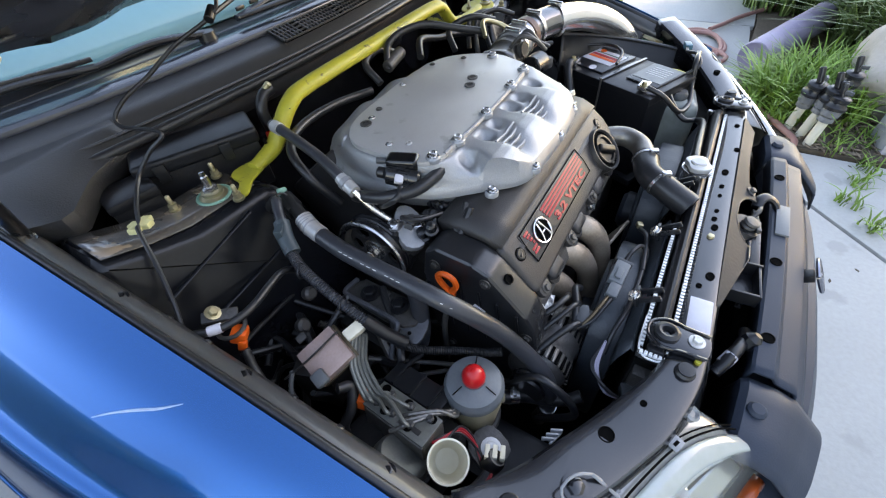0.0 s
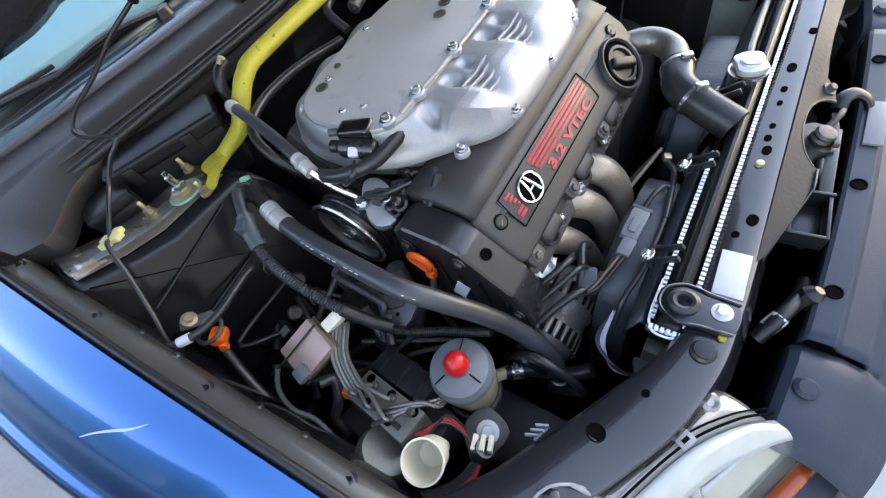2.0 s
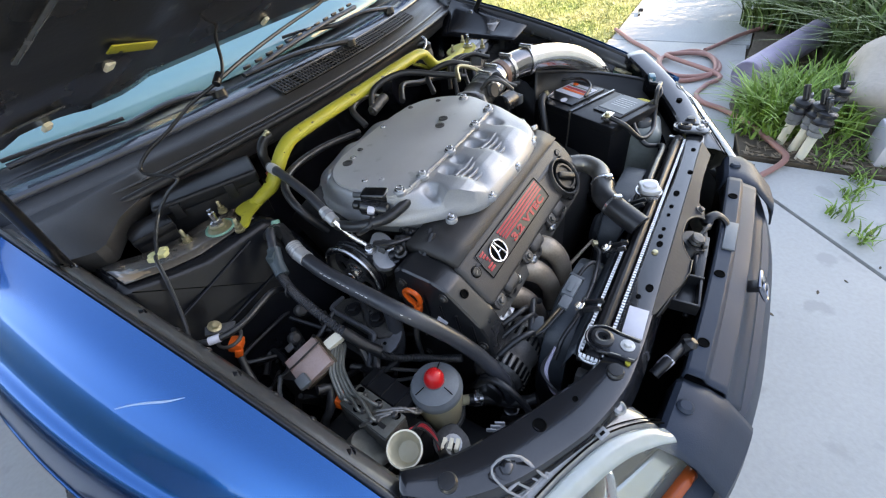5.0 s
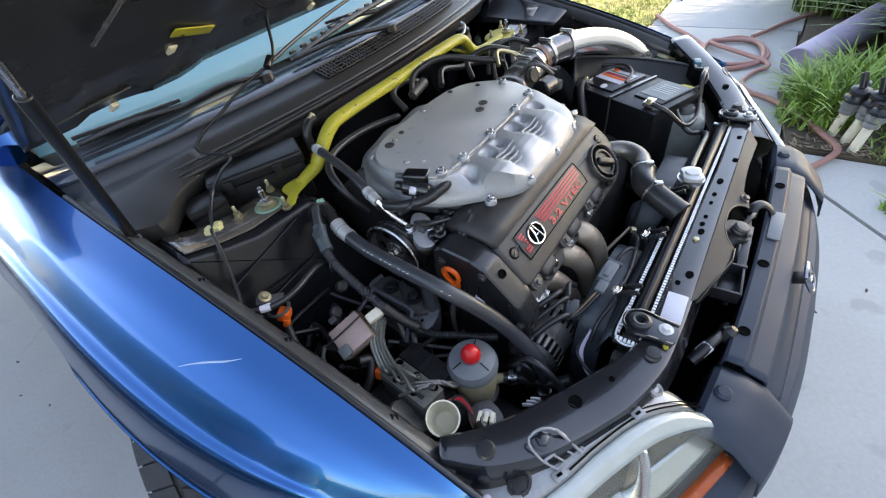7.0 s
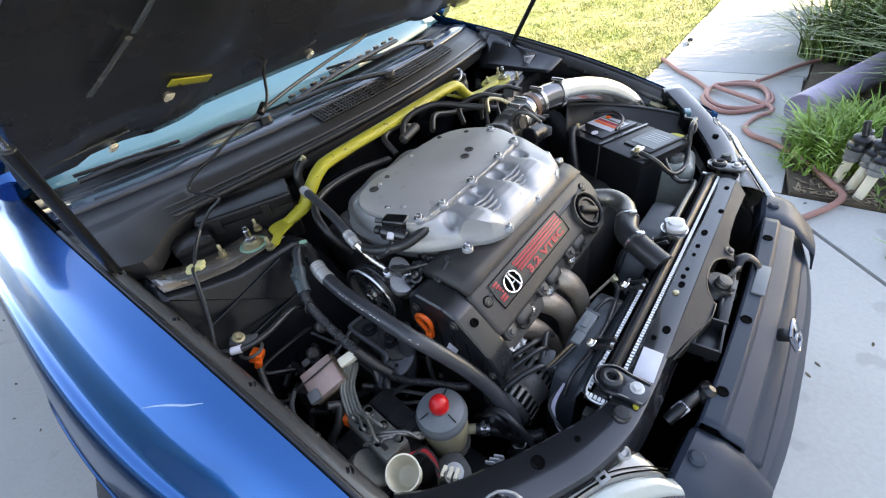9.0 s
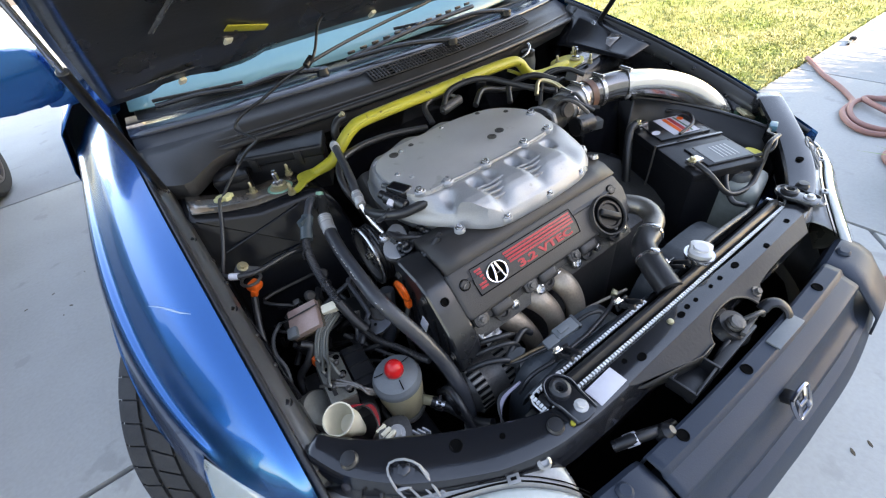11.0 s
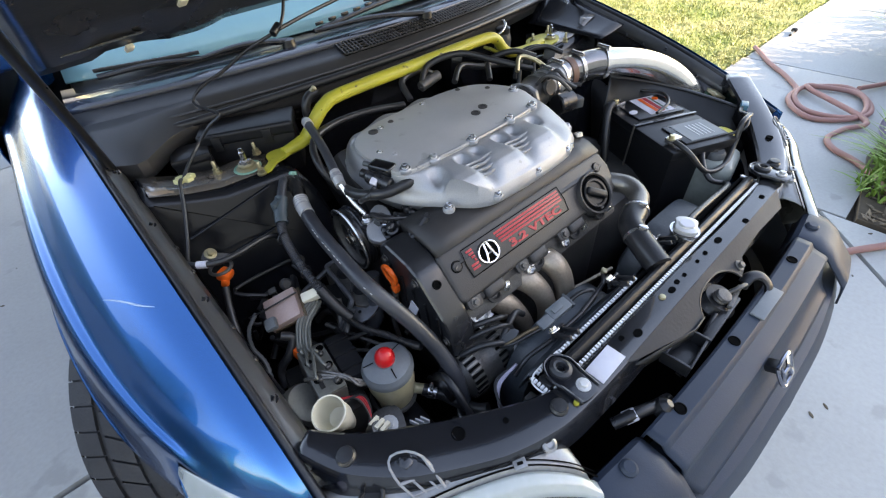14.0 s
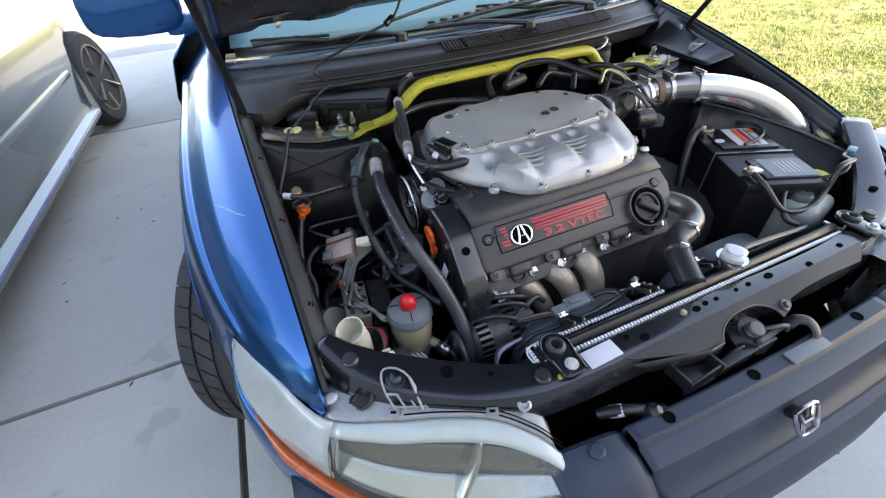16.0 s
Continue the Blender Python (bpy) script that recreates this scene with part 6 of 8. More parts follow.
part("sensor_plug", box((0.228, 0.395, 0.738), (0.03, 0.03, 0.024), (0, 0, -20), 0.004), GREYPL, ti)
part("throttle_cable_bracket", tube([(0.13, 0.50, 0.815), (0.16, 0.52, 0.835), (0.19, 0.50, 0.825), (0.20, 0.47, 0.81)], 0.005), ZINC, ti)
intake = thing("intake_pipe", (0.45, 0.42, 0.75), "polished aluminium intake pipe with clamped rubber couplers", "pipe")
IP = [(0.185, 0.465, 0.770), (0.27, 0.468, 0.774), (0.36, 0.442, 0.778), (0.445, 0.394, 0.771), (0.525, 0.345, 0.742), (0.590, 0.298, 0.690), (0.625, 0.270, 0.63), (0.632, 0.262, 0.55)]
ISP = spline(IP, 10)
part("coupler", tube(ISP[:8], 0.038, n=1, seg=28), ALU, intake, "silver coupler")
part("sleeve", tube(ISP[7:24], 0.0365, n=1, seg=28), SLEEVE, intake, "dark polished coupler sleeve")
part("coupler_band", tube(ISP[10:13], 0.0385, n=1, seg=28), mat("brown_silicone", (0.14, 0.07, 0.05), 0.45), intake, "red-brown silicone band")
part("pipe", tube(ISP[22:], 0.0335, n=1, seg=32), POLISH, intake, "polished aluminium pipe")
for i, rr in ((1, 0.0415), (6, 0.0415), (14, 0.0400), (22, 0.0400)):
    cl = part("hose_clamp", tube([ISP[i], ISP[i + 1]], rr, n=1, seg=32), STEEL, intake, "bright worm-drive hose clamp")
    part("clamp_screw", rod(ISP[i] + Vector((0, -0.02, rr)), ISP[i] + Vector((0, 0.015, rr + 0.002)), 0.005), STEEL, cl)
part("coolant_hose", tube([(0.10, 0.56, 0.79), (0.13, 0.59, 0.82), (0.18, 0.56, 0.835), (0.22, 0.52, 0.82)], 0.007), RUBBER, engine, "black coolant hose")
for q in ([(-0.06, 0.63, 0.80), (-0.02, 0.645, 0.84), (0.06, 0.62, 0.85), (0.12, 0.56, 0.83), (0.16, 0.51, 0.815)], [(-0.10, 0.62, 0.79), (-0.09, 0.66, 0.82), (-0.03, 0.67, 0.825), (0.02, 0.66, 0.80)], [(0.02, 0.60, 0.80), (0.07, 0.63, 0.815), (0.13, 0.62, 0.80), (0.2, 0.60, 0.79), (0.26, 0.56, 0.77)]):
    part("hose", tube(q, 0.0075), RUBBER, engine, "black hose behind the manifold")
part("metal_stub", rod((-0.06, 0.63, 0.805), (0.0, 0.635, 0.815), 0.012), ALUDARK, engine)

# engine mount bracket
mt_ = thing("engine_mount", (-0.455, 0.44, 0.52), "black cast engine mount bracket", "mount")
b = prism(outline([(-0.470, 0.345), (-0.428, 0.335), (-0.420, 0.400), (-0.424, 0.462), (-0.460, 0.468)], 3), 0.594, 0.606, bev=0.003)
box((-0.424, 0.402, 0.570), (0.010, 0.125, 0.060), (0, 0, -4), 0.003, b)
box((-0.445, 0.464, 0.570), (0.050, 0.010, 0.060), (0, 0, -8), 0.003, b)
part("bracket", b, ALTMAT, mt_, "dark cast bracket plate")
# rim paler than the plate, its edge highlight put into the colour
part("bracket_rim", tube([(-0.428, 0.470, 0.608), (-0.455, 0.472, 0.610), (-0.464, 0.462, 0.611), (-0.467, 0.415, 0.612), (-0.470, 0.362, 0.612), (-0.476, 0.352, 0.608), (-0.494, 0.350, 0.592), (-0.510, 0.348, 0.570)], 0.0045, n=5, seg=8), MOUNTGREY, mt_, "bracket rim in paler grey for the light its edge catches")
for x, y, z in ((-0.442, 0.432, 0.606), (-0.441, 0.374, 0.606)):
    part("mount_bolt", bolt((x, y, z), (0, 0, 1), 0.0105, 0.011), TANKBLK, mt_, "black bolt head")
part("mount_stud", bolt((-0.432, 0.402, 0.606), (0, 0, 1), 0.006, 0.007), ALUDARK, mt_)
ear = part("bracket_ear", prism(outline([(-0.022, -0.016), (0.020, -0.022), (0.024, 0.004), (-0.018, 0.020)], 3), 0, 0.008, pose(-0.462, 0.335, 0.592, 6, -14, 10), bev=0.002), MOUNTGREY, mt_, "grey bracket ear")
for d in (-0.008, 0.010):
    part("ear_hole", lathe([(0.0032, 0), (0.0032, 0.0006), (0, 0.0006)], pose(-0.462, 0.335, 0.592, 6, -14, 10) @ pose(d, 0.001, 0.0082), 12), BLACKHOLE, ear)
part("mount_block", box((-0.462, 0.405, 0.540), (0.075, 0.130, 0.050), (0, 0, -4), 0.008), BAYDULL, mt_, "dark rubber mount")
for k in range(4):
    x = -0.335 + 0.118 * k
    part("cover_ear", prism(outline([(-0.012, -0.010), (0.012, -0.010), (0.012, 0.010), (-0.012, 0.010)], 3), 0, 0.010, VC @ pose(x + 0.135, -0.053, -0.012), bev=0.002), COVER, cover, "bolt ear on the cover edge")
    part("ear_bolt", bolt(VC @ Vector((x + 0.135, -0.054, -0.002)), VC.to_3x3() @ Vector((0, 0, 1)), 0.0055, 0.006), ALUDARK, cover)
for k in range(5):
    y = 0.175 + 0.030 * k
    part("cover_rib", rod((-0.4035, y, 0.560), (-0.4035, y + 0.012, 0.655 + 0.010 * k), 0.0022, seg=8), TANKBLK, timing)
for y, z in ((0.168, 0.612), (0.236, 0.700), (0.318, 0.700), (0.30, 0.50)):
    part("cover_bolt", bolt((-0.403, y, z), (-1, 0, 0), 0.0055, 0.006), ALUDARK, timing)
for k, (x, y, z, rx, ry, rz) in enumerate(((-0.340, 0.322, 0.706, 60, 10, 20), (-0.330, 0.340, 0.700, 30, -20, 60), (-0.362, 0.300, 0.692, 50, 20, 10), (-0.318, 0.318, 0.706, 40, 0, 80), (-0.342, 0.294, 0.702, 70, -10, 40), (-0.318, 0.376, 0.668, 20, -60, 30))):
    cn = part("connector", lathe([(0.010, -0.012), (0.0115, -0.008), (0.0115, 0.004), (0.0095, 0.006), (0.0095, 0.016), (0.0070, 0.020), (0, 0.020)], pose(x, y, z, rx, ry, rz), 16), BELTCASE if k % 4 else GREYPL, engine, "black oily sensor connector")
    part("connector_latch", merge(bmesh.new(), box((0.0, -0.011, 0.0), (0.008, 0.005, 0.020), bev=0.0015), pose(x, y, z, rx, ry, rz)), PLASTIC, cn)
for q, r_ in (([(-0.345, 0.345, 0.705), (-0.336, 0.332, 0.722), (-0.326, 0.314, 0.724), (-0.320, 0.298, 0.716), (-0.320, 0.284, 0.702)], 0.0068), ([(-0.318, 0.350, 0.710), (-0.332, 0.325, 0.718), (-0.346, 0.305, 0.712), (-0.360, 0.296, 0.696), (-0.366, 0.292, 0.67)], 0.0060), ([(-0.340, 0.308, 0.718), (-0.330, 0.294, 0.716), (-0.326, 0.278, 0.704)], 0.0085), ([(-0.372, 0.335, 0.690), (-0.372, 0.325, 0.680), (-0.372, 0.318, 0.660), (-0.376, 0.312, 0.64)], 0.0095)):
    part("loom", tube(q, r_, n=8, seg=12), TANKBLK, engine, "black taped wiring")

# ---------- strut brace ----------
brace = thing("strut_brace", (0, 0.67, 0.76), "worn yellow painted steel strut brace across the bay", "brace")
BP = [(-0.405, 0.668, 0.768), (-0.382, 0.671, 0.769), (-0.347, 0.675, 0.776), (-0.318, 0.672, 0.805), (-0.285, 0.671, 0.830), (-0.24, 0.671, 0.839), (-0.05, 0.670, 0.841), (0.19, 0.680, 0.837), (0.245, 0.681, 0.826), (0.272, 0.678, 0.797), (0.302, 0.675, 0.776), (0.36, 0.671, 0.770), (0.44, 0.675, 0.772)]
part("tube", tube(BP, lambda u: 0.0158 - 0.0046 * max(0, 0.16 - u) / 0.16 - 0.003 * max(0, u - 0.80) / 0.2, n=8, seg=18, flatten=0.85), YELLOW, brace, "bent yellow tube")
for s, c in ((-1, (-0.468, 0.675, 0.763)), (1, (0.468, 0.675, 0.764))):
    part("end_plate", prism(outline([(0.030, 0.010), (0.045, 0.020), (0.075, 0.016), (0.088, 0.0), (0.075, -0.018), (0.040, -0.030), (0.014, -0.050), (0.000, -0.047), (0.006, -0.034), (0.024, -0.016)] if s < 0 else [(-0.06, -0.03), (-0.06, 0.03), (-0.02, 0.055), (0.04, 0.05), (0.055, 0.01), (0.03, -0.02), (-0.01, -0.03)], 4), 0, 0.005, pose(*c), bev=0.0015), YELLOW, brace, "yellow end plate")
for k in range(5):
    r = random.Random(k)
    part("weld_scar", box((-0.36 + 0.02 * k, 0.668 + r.uniform(-0.012, 0.012), 0.792 + 0.012 * k), (0.010, 0.005, 0.004), (0, -30, r.uniform(0, 90)), 0.001), BLACKHOLE, brace, "dark chipped spot")
part("gusset", box((0.265, 0.705, 0.785), (0.06, 0.03, 0.008), (0, 30, 0), 0.002), YELLOW, brace)

# master cylinder and clutter by the far tower
mc = thing("brake_master_cylinder", (0.37, 0.79, 0.72), "brake master cylinder with a small capped reservoir", "brake part")
part("reservoir", lathe([(0.024, 0), (0.026, 0.03), (0.022, 0.045), (0, 0.045)], pose(0.36, 0.76, 0.755), 20), GREYPL, mc)
part("cap", lathe([(0.022, 0), (0.022, 0.014), (0.016, 0.018), (0, 0.018)], pose(0.36, 0.76, 0.80), 18), PLASTIC, mc, "black ribbed cap")
part("servo", rod((0.30, 0.80, 0.72), (0.30, 0.88, 0.72), 0.10, seg=32, bev=0.02), BAY, mc, "black brake servo")
part("pipe", tube([(0.31, 0.75, 0.80), (0.33, 0.735, 0.815), (0.36, 0.75, 0.825), (0.372, 0.77, 0.83)], 0.004), STEEL, mc)
for q in ([(0.24, 0.60, 0.74), (0.28, 0.62, 0.79), (0.33, 0.60, 0.80), (0.38, 0.56, 0.78)], [(0.20, 0.55, 0.72), (0.24, 0.58, 0.80), (0.30, 0.56, 0.815), (0.33, 0.52, 0.80)], [(0.26, 0.55, 0.74), (0.30, 0.585, 0.775), (0.36, 0.58, 0.77)]):
    part("cable", tube(q, 0.006), RUBBER, mc, "black cable")
for x, y, z in ((0.27, 0.59, 0.785), (0.335, 0.565, 0.785), (0.31, 0.62, 0.77)):
    part("bracket", box((x, y, z), (0.022, 0.03, 0.025), (10, 20, 35), 0.004), BAYDULL if x < 0.3 else GREYPL, mc)

# ---------- battery ----------
battery = thing("battery", (0.40, 0.235, 0.455), "black car battery with labels, standing in its tray", "battery")
BM = pose(0.400, 0.238, 0.0, 0, 0, -24)
def on(v): return tuple(BM @ Vector(v))
def turned(c, s, bev, rz=0.0): return box(on(c), s, (0, 0, -24 + rz), bev)
part("case", turned((0, 0, 0.56), (0.172, 0.268, 0.20), 0.006), TANKBLK, battery, "black battery case")
part("lid", turned((0, 0, 0.664), (0.176, 0.272, 0.022), 0.005), TANKBLK, battery, "black battery lid")
part("raised_panel", turned((0.006, 0.075, 0.677), (0.135, 0.105, 0.006), 0.003), PLASTIC, battery)
part("raised_panel", turned((0.018, -0.075, 0.677), (0.115, 0.085, 0.006), 0.003), PLASTIC, battery)
part("label", turned((0.016, 0.078, 0.6806), (0.072, 0.090, 0.001), 0, 0), LABEL, battery, "white battery label")
for k, (dx, mt) in enumerate(((-0.010, ORANGE), (0.004, RED), (0.018, GREENB))):
    part("label_band", turned((0.016 + dx, 0.078, 0.6814), (0.011 if k < 2 else 0.004, 0.080, 0.0008), 0), mt, battery, "coloured band")
part("label", turned((0.024, -0.076, 0.6806), (0.092, 0.076, 0.001), 0), LIDGREY, battery, "grey printed label")
for k in range(5):
    part("print_line", turned((0.010 + 0.010 * k, -0.076, 0.6814), (0.002, 0.05, 0.0006), 0), ALUPLATE, battery, "line of small print")
part("round_sticker", lathe([(0.013, 0), (0.013, 0.0008), (0, 0.0008)], Matrix.Translation(on((-0.052, 0.06, 0.6803))) @ Matrix.Diagonal((1, 0.7, 1, 1)), 20), LABEL, battery)
part("red_plug", lathe([(0.008, 0), (0.008, 0.003), (0, 0.003)], Matrix.Translation(on((0.045, 0.105, 0.680))), 14), ORANGE, battery)
for v in ((-0.060, 0.112), (-0.058, -0.098)):
    tp = part("terminal", lathe([(0.010, 0), (0.009, 0.014), (0, 0.014)], Matrix.Translation(on((*v, 0.675))), 18), STEEL, battery, "lead terminal with clamp")
    part("clamp", turned((v[0] - 0.004, v[1], 0.686), (0.034, 0.022, 0.012), 0.003, 15), STEEL, tp)
    part("clamp_bolt", bolt(on((v[0] - 0.016, v[1] - 0.006, 0.692)), (0, 0, 1), 0.006, 0.010), ZINC, tp)
part("holdown_rod", tube([on((-0.092, 0.0, 0.683)), on((-0.094, 0.0, 0.60)), on((-0.094, 0.01, 0.47))], 0.0024), PIPEMETAL, battery)
part("holdown_bar", turned((0.0, 0.004, 0.6775), (0.178, 0.010, 0.003), 0.001), BAY, battery)
part("strap", tube([on((-0.02, 0.015, 0.692)), on((0.03, 0.04, 0.70)), on((0.06, 0.10, 0.695)), on((0.03, 0.15, 0.69))], 0.004), RUBBER, battery)
part("tray", turned((0, 0, 0.45), (0.20, 0.30, 0.02), 0.004), PLASTIC, battery)
part("negative_cable", tube([on((-0.070, -0.10, 0.69)), on((-0.055, -0.145, 0.675)), on((-0.02, -0.175, 0.635)), on((0.04, -0.165, 0.63)), on((0.085, -0.135, 0.655)), on((0.10, -0.12, 0.70)), on((0.14, -0.10, 0.705))], 0.006), RUBBER, battery, "black earth cable")
part("positive_cable", tube([on((-0.07, 0.112, 0.69)), on((-0.10, 0.10, 0.68)), on((-0.12, 0.06, 0.62)), on((-0.13, 0.02, 0.52))], 0.011), RUBBER, battery, "ribbed black positive cable")
guard = thing("battery_shield", (0.5, 0.3, 0.60), "thin black plastic shield beside the battery", "shield")
GP = spline([(0.400, 0.412, 0.742), (0.44, 0.395, 0.730), (0.50, 0.35, 0.712), (0.56, 0.26, 0.690), (0.585, 0.15, 0.672), (0.57, 0.09, 0.665)], 6)
part("panel", loft([[tuple(p) for p in GP], [(p.x, p.y, 0.45) for p in GP]]), TANKBLK, guard, solid=0.003)
part("rim", tube(GP, 0.0045, n=1, seg=8), RUBBER, guard, "black edge trim")
gbx = thing("green_filter_box", (0.66, 0.24, 0.5), "green cardboard-like filter corner beside the wing", "filter")
part("panel", prism([(0, 0), (0.09, -0.02), (0.10, 0.05), (0.06, 0.14), (0.0, 0.16)], 0, 0.02, pose(0.607, 0.228, 0.515, 78, 0, -52), bev=0.003), GREENB, gbx)
part("edge", box((0.623, 0.216, 0.675), (0.03, 0.05, 0.008), (0, 20, -40), 0.002), ZINC, gbx, "tan top edge")
bottle = thing("coolant_bottle", (0.40, 0.09, 0.45), "grey translucent coolant bottle beside the radiator", "bottle")
part("body", box((0.405, 0.095, 0.545), (0.12, 0.085, 0.18), (0, 0, 12), 0.028, seg=4), mat("milky_bottle", (0.25, 0.275, 0.255), 0.35, 0.0, (0.17, 0.18, 0.165), 14, 100, 0.08), bottle)
part("neck", lathe([(0.022, 0), (0.022, 0.012), (0.018, 0.018), (0, 0.018)], pose(0.385, 0.10, 0.632), 20), GREYPL, bottle)
part("yellow_cap", lathe([(0.022, 0), (0.022, 0.012), (0.0, 0.014)], pose(0.475, 0.12, 0.645, 10, 10, 0), 18), YELLOW, bottle, "yellow cap")
part("overflow_hose", tube([(0.385, 0.10, 0.648), (0.36, 0.12, 0.655), (0.325, 0.10, 0.640), (0.31, 0.07, 0.62), (0.325, 0.045, 0.615), (0.29, 0.03, 0.632), (0.20, 0.028, 0.645), (0.11, 0.026, 0.655), (0.085, 0.022, 0.655)], 0.006), RUBBER, bottle, "thin black overflow hose")
part("wire", tube([(0.42, 0.12, 0.66), (0.44, 0.08, 0.69), (0.475, 0.09, 0.705), (0.50, 0.115, 0.70), (0.53, 0.12, 0.70)], 0.004), RUBBER, bottle)
part("plug", box((0.535, 0.12, 0.70), (0.03, 0.016, 0.014), (0, 0, 20), 0.003), mat("blue_plug", (0.05, 0.16, 0.22), 0.4), bottle, "teal plug")

# ---------- radiator ----------
rad = thing("radiator", (0, 0.005, 0.2), "black radiator with crimped aluminium tank edges", "radiator")
part("core", box((-0.01, 0.006, 0.40), (0.66, 0.030, 0.42), bev=0.003), BAYDULL, rad, "dark finned core")
tk = loft([[(x, y, z) for y, z in ((0.016, 0.600), (0.016, 0.630), (0.012, 0.640), (0.007, 0.644), (0.003, 0.644), (-0.002, 0.640), (-0.005, 0.630), (-0.005, 0.600))] for x in [-0.352 + 0.69 * k / 24 for k in range(25)]])
part("top_tank", tk, TANKBLK, rad, "black plastic top tank", solid=0.003)
for x in (-0.353, 0.339):
    part("tank_end", box((x, 0.005, 0.622), (0.014, 0.024, 0.034), bev=0.008), PLASTIC, rad)
for y, x0, x1, zt in ((-0.0105, -0.352, 0.345, 0.6325), (0.0235, -0.350, -0.075, 0.6300)):
    part("crimp_rail", box((-0.007, y, 0.620), (0.712, 0.007, 0.018), bev=0.003), BLACKHOLE, rad, "dark crimp rail")
    teeth = bmesh.new()
    for k in range(int((x1 - x0) / 0.0066)):
        box((x0 + 0.0066 * k, y, zt), (0.0036, 0.0052, 0.007), (0, 0, 0), 0, teeth)
    part("crimp_tooth", teeth, TOOTH, rad, "row of bright crimped teeth", kind="stuff", flat=True)
te = bmesh.new()
for k in range(6):
    box((-0.3640, -0.0085 + 0.006 * k, 0.633), (0.0055, 0.0036, 0.007), (0, 0, 0), 0, te)
part("crimp_tooth", te, TOOTH, rad, "row of bright crimped teeth", kind="stuff", flat=True)
part("crimp_lip", tube([(-0.300, 0.0262, 0.6325), (-0.350, 0.0262, 0.6325), (-0.3665, 0.0200, 0.6325), (-0.3700, 0.008, 0.6325), (-0.3665, -0.006, 0.6325), (-0.352, -0.0130, 0.6325), (-0.335, -0.0130, 0.6325)], 0.0015, n=4, seg=6), TOOTH, rad, "bright folded lip round the tank end")
for x in (-0.363, 0.349):
    part("crimp_end", box((x, 0.0055, 0.628), (0.008, 0.042, 0.012), bev=0.003), STEEL, rad, "bright crimped end")
part("side_plate", box((-0.372, 0.006, 0.46), (0.018, 0.03, 0.28), (0, 0, 0), 0.003), ALUDARK, rad)
for x in (-0.276, -0.122, 0.02):
    bk = box((x - 0.006, 0.031, 0.646), (0.005, 0.034, 0.009), (-36, 0, 0), bev=0.002)
    box((x + 0.012, 0.031, 0.646), (0.005, 0.034, 0.009), (-36, 0, 0), 0.002, bk)
    box((x + 0.003, 0.046, 0.634), (0.030, 0.006, 0.018), (-20, 0, 0), 0.002, bk)
    sb = part("shroud_bracket", bk, BELTCASE, rad, "small black shroud bracket")
    part("bracket_bolt", bolt((x - 0.002, 0.050, 0.638), (0, 0.8, 0.6), 0.0065, 0.008), STEEL, sb, "bright bolt")
neck = part("filler_neck", lathe([(0.022, 0.628), (0.022, 0.648), (0.026, 0.650), (0.026, 0.654)], pose(0.067, 0.019, 0), 28), STEEL, rad, "filler neck")
cp = bmesh.new()
prism(outline([(-0.032, -0.010), (-0.022, -0.026), (0.0, -0.024), (0.022, -0.026), (0.032, -0.010), (0.032, 0.010), (0.022, 0.026), (0.0, 0.024), (-0.022, 0.026), (-0.032, 0.010)], 2), 0, 0.010, pose(0.067, 0.019, 0.656, 0, 0, 25) @ Matrix.Diagonal((0.74, 0.74, 1, 1)), bev=0.003, bm=cp)
lathe([(0.0145, 0.010), (0.0135, 0.012), (0.0, 0.0125)], pose(0.067, 0.019, 0.656), 24, cp)
capo = part("radiator_cap", cp, ALUPLATE, rad, "bright stamped radiator cap")
part("cap_label", lathe([(0.012, 0.0), (0.012, 0.0007), (0, 0.0007)], pose(0.067, 0.019, 0.6686), 20), LABEL, capo, "worn round label")
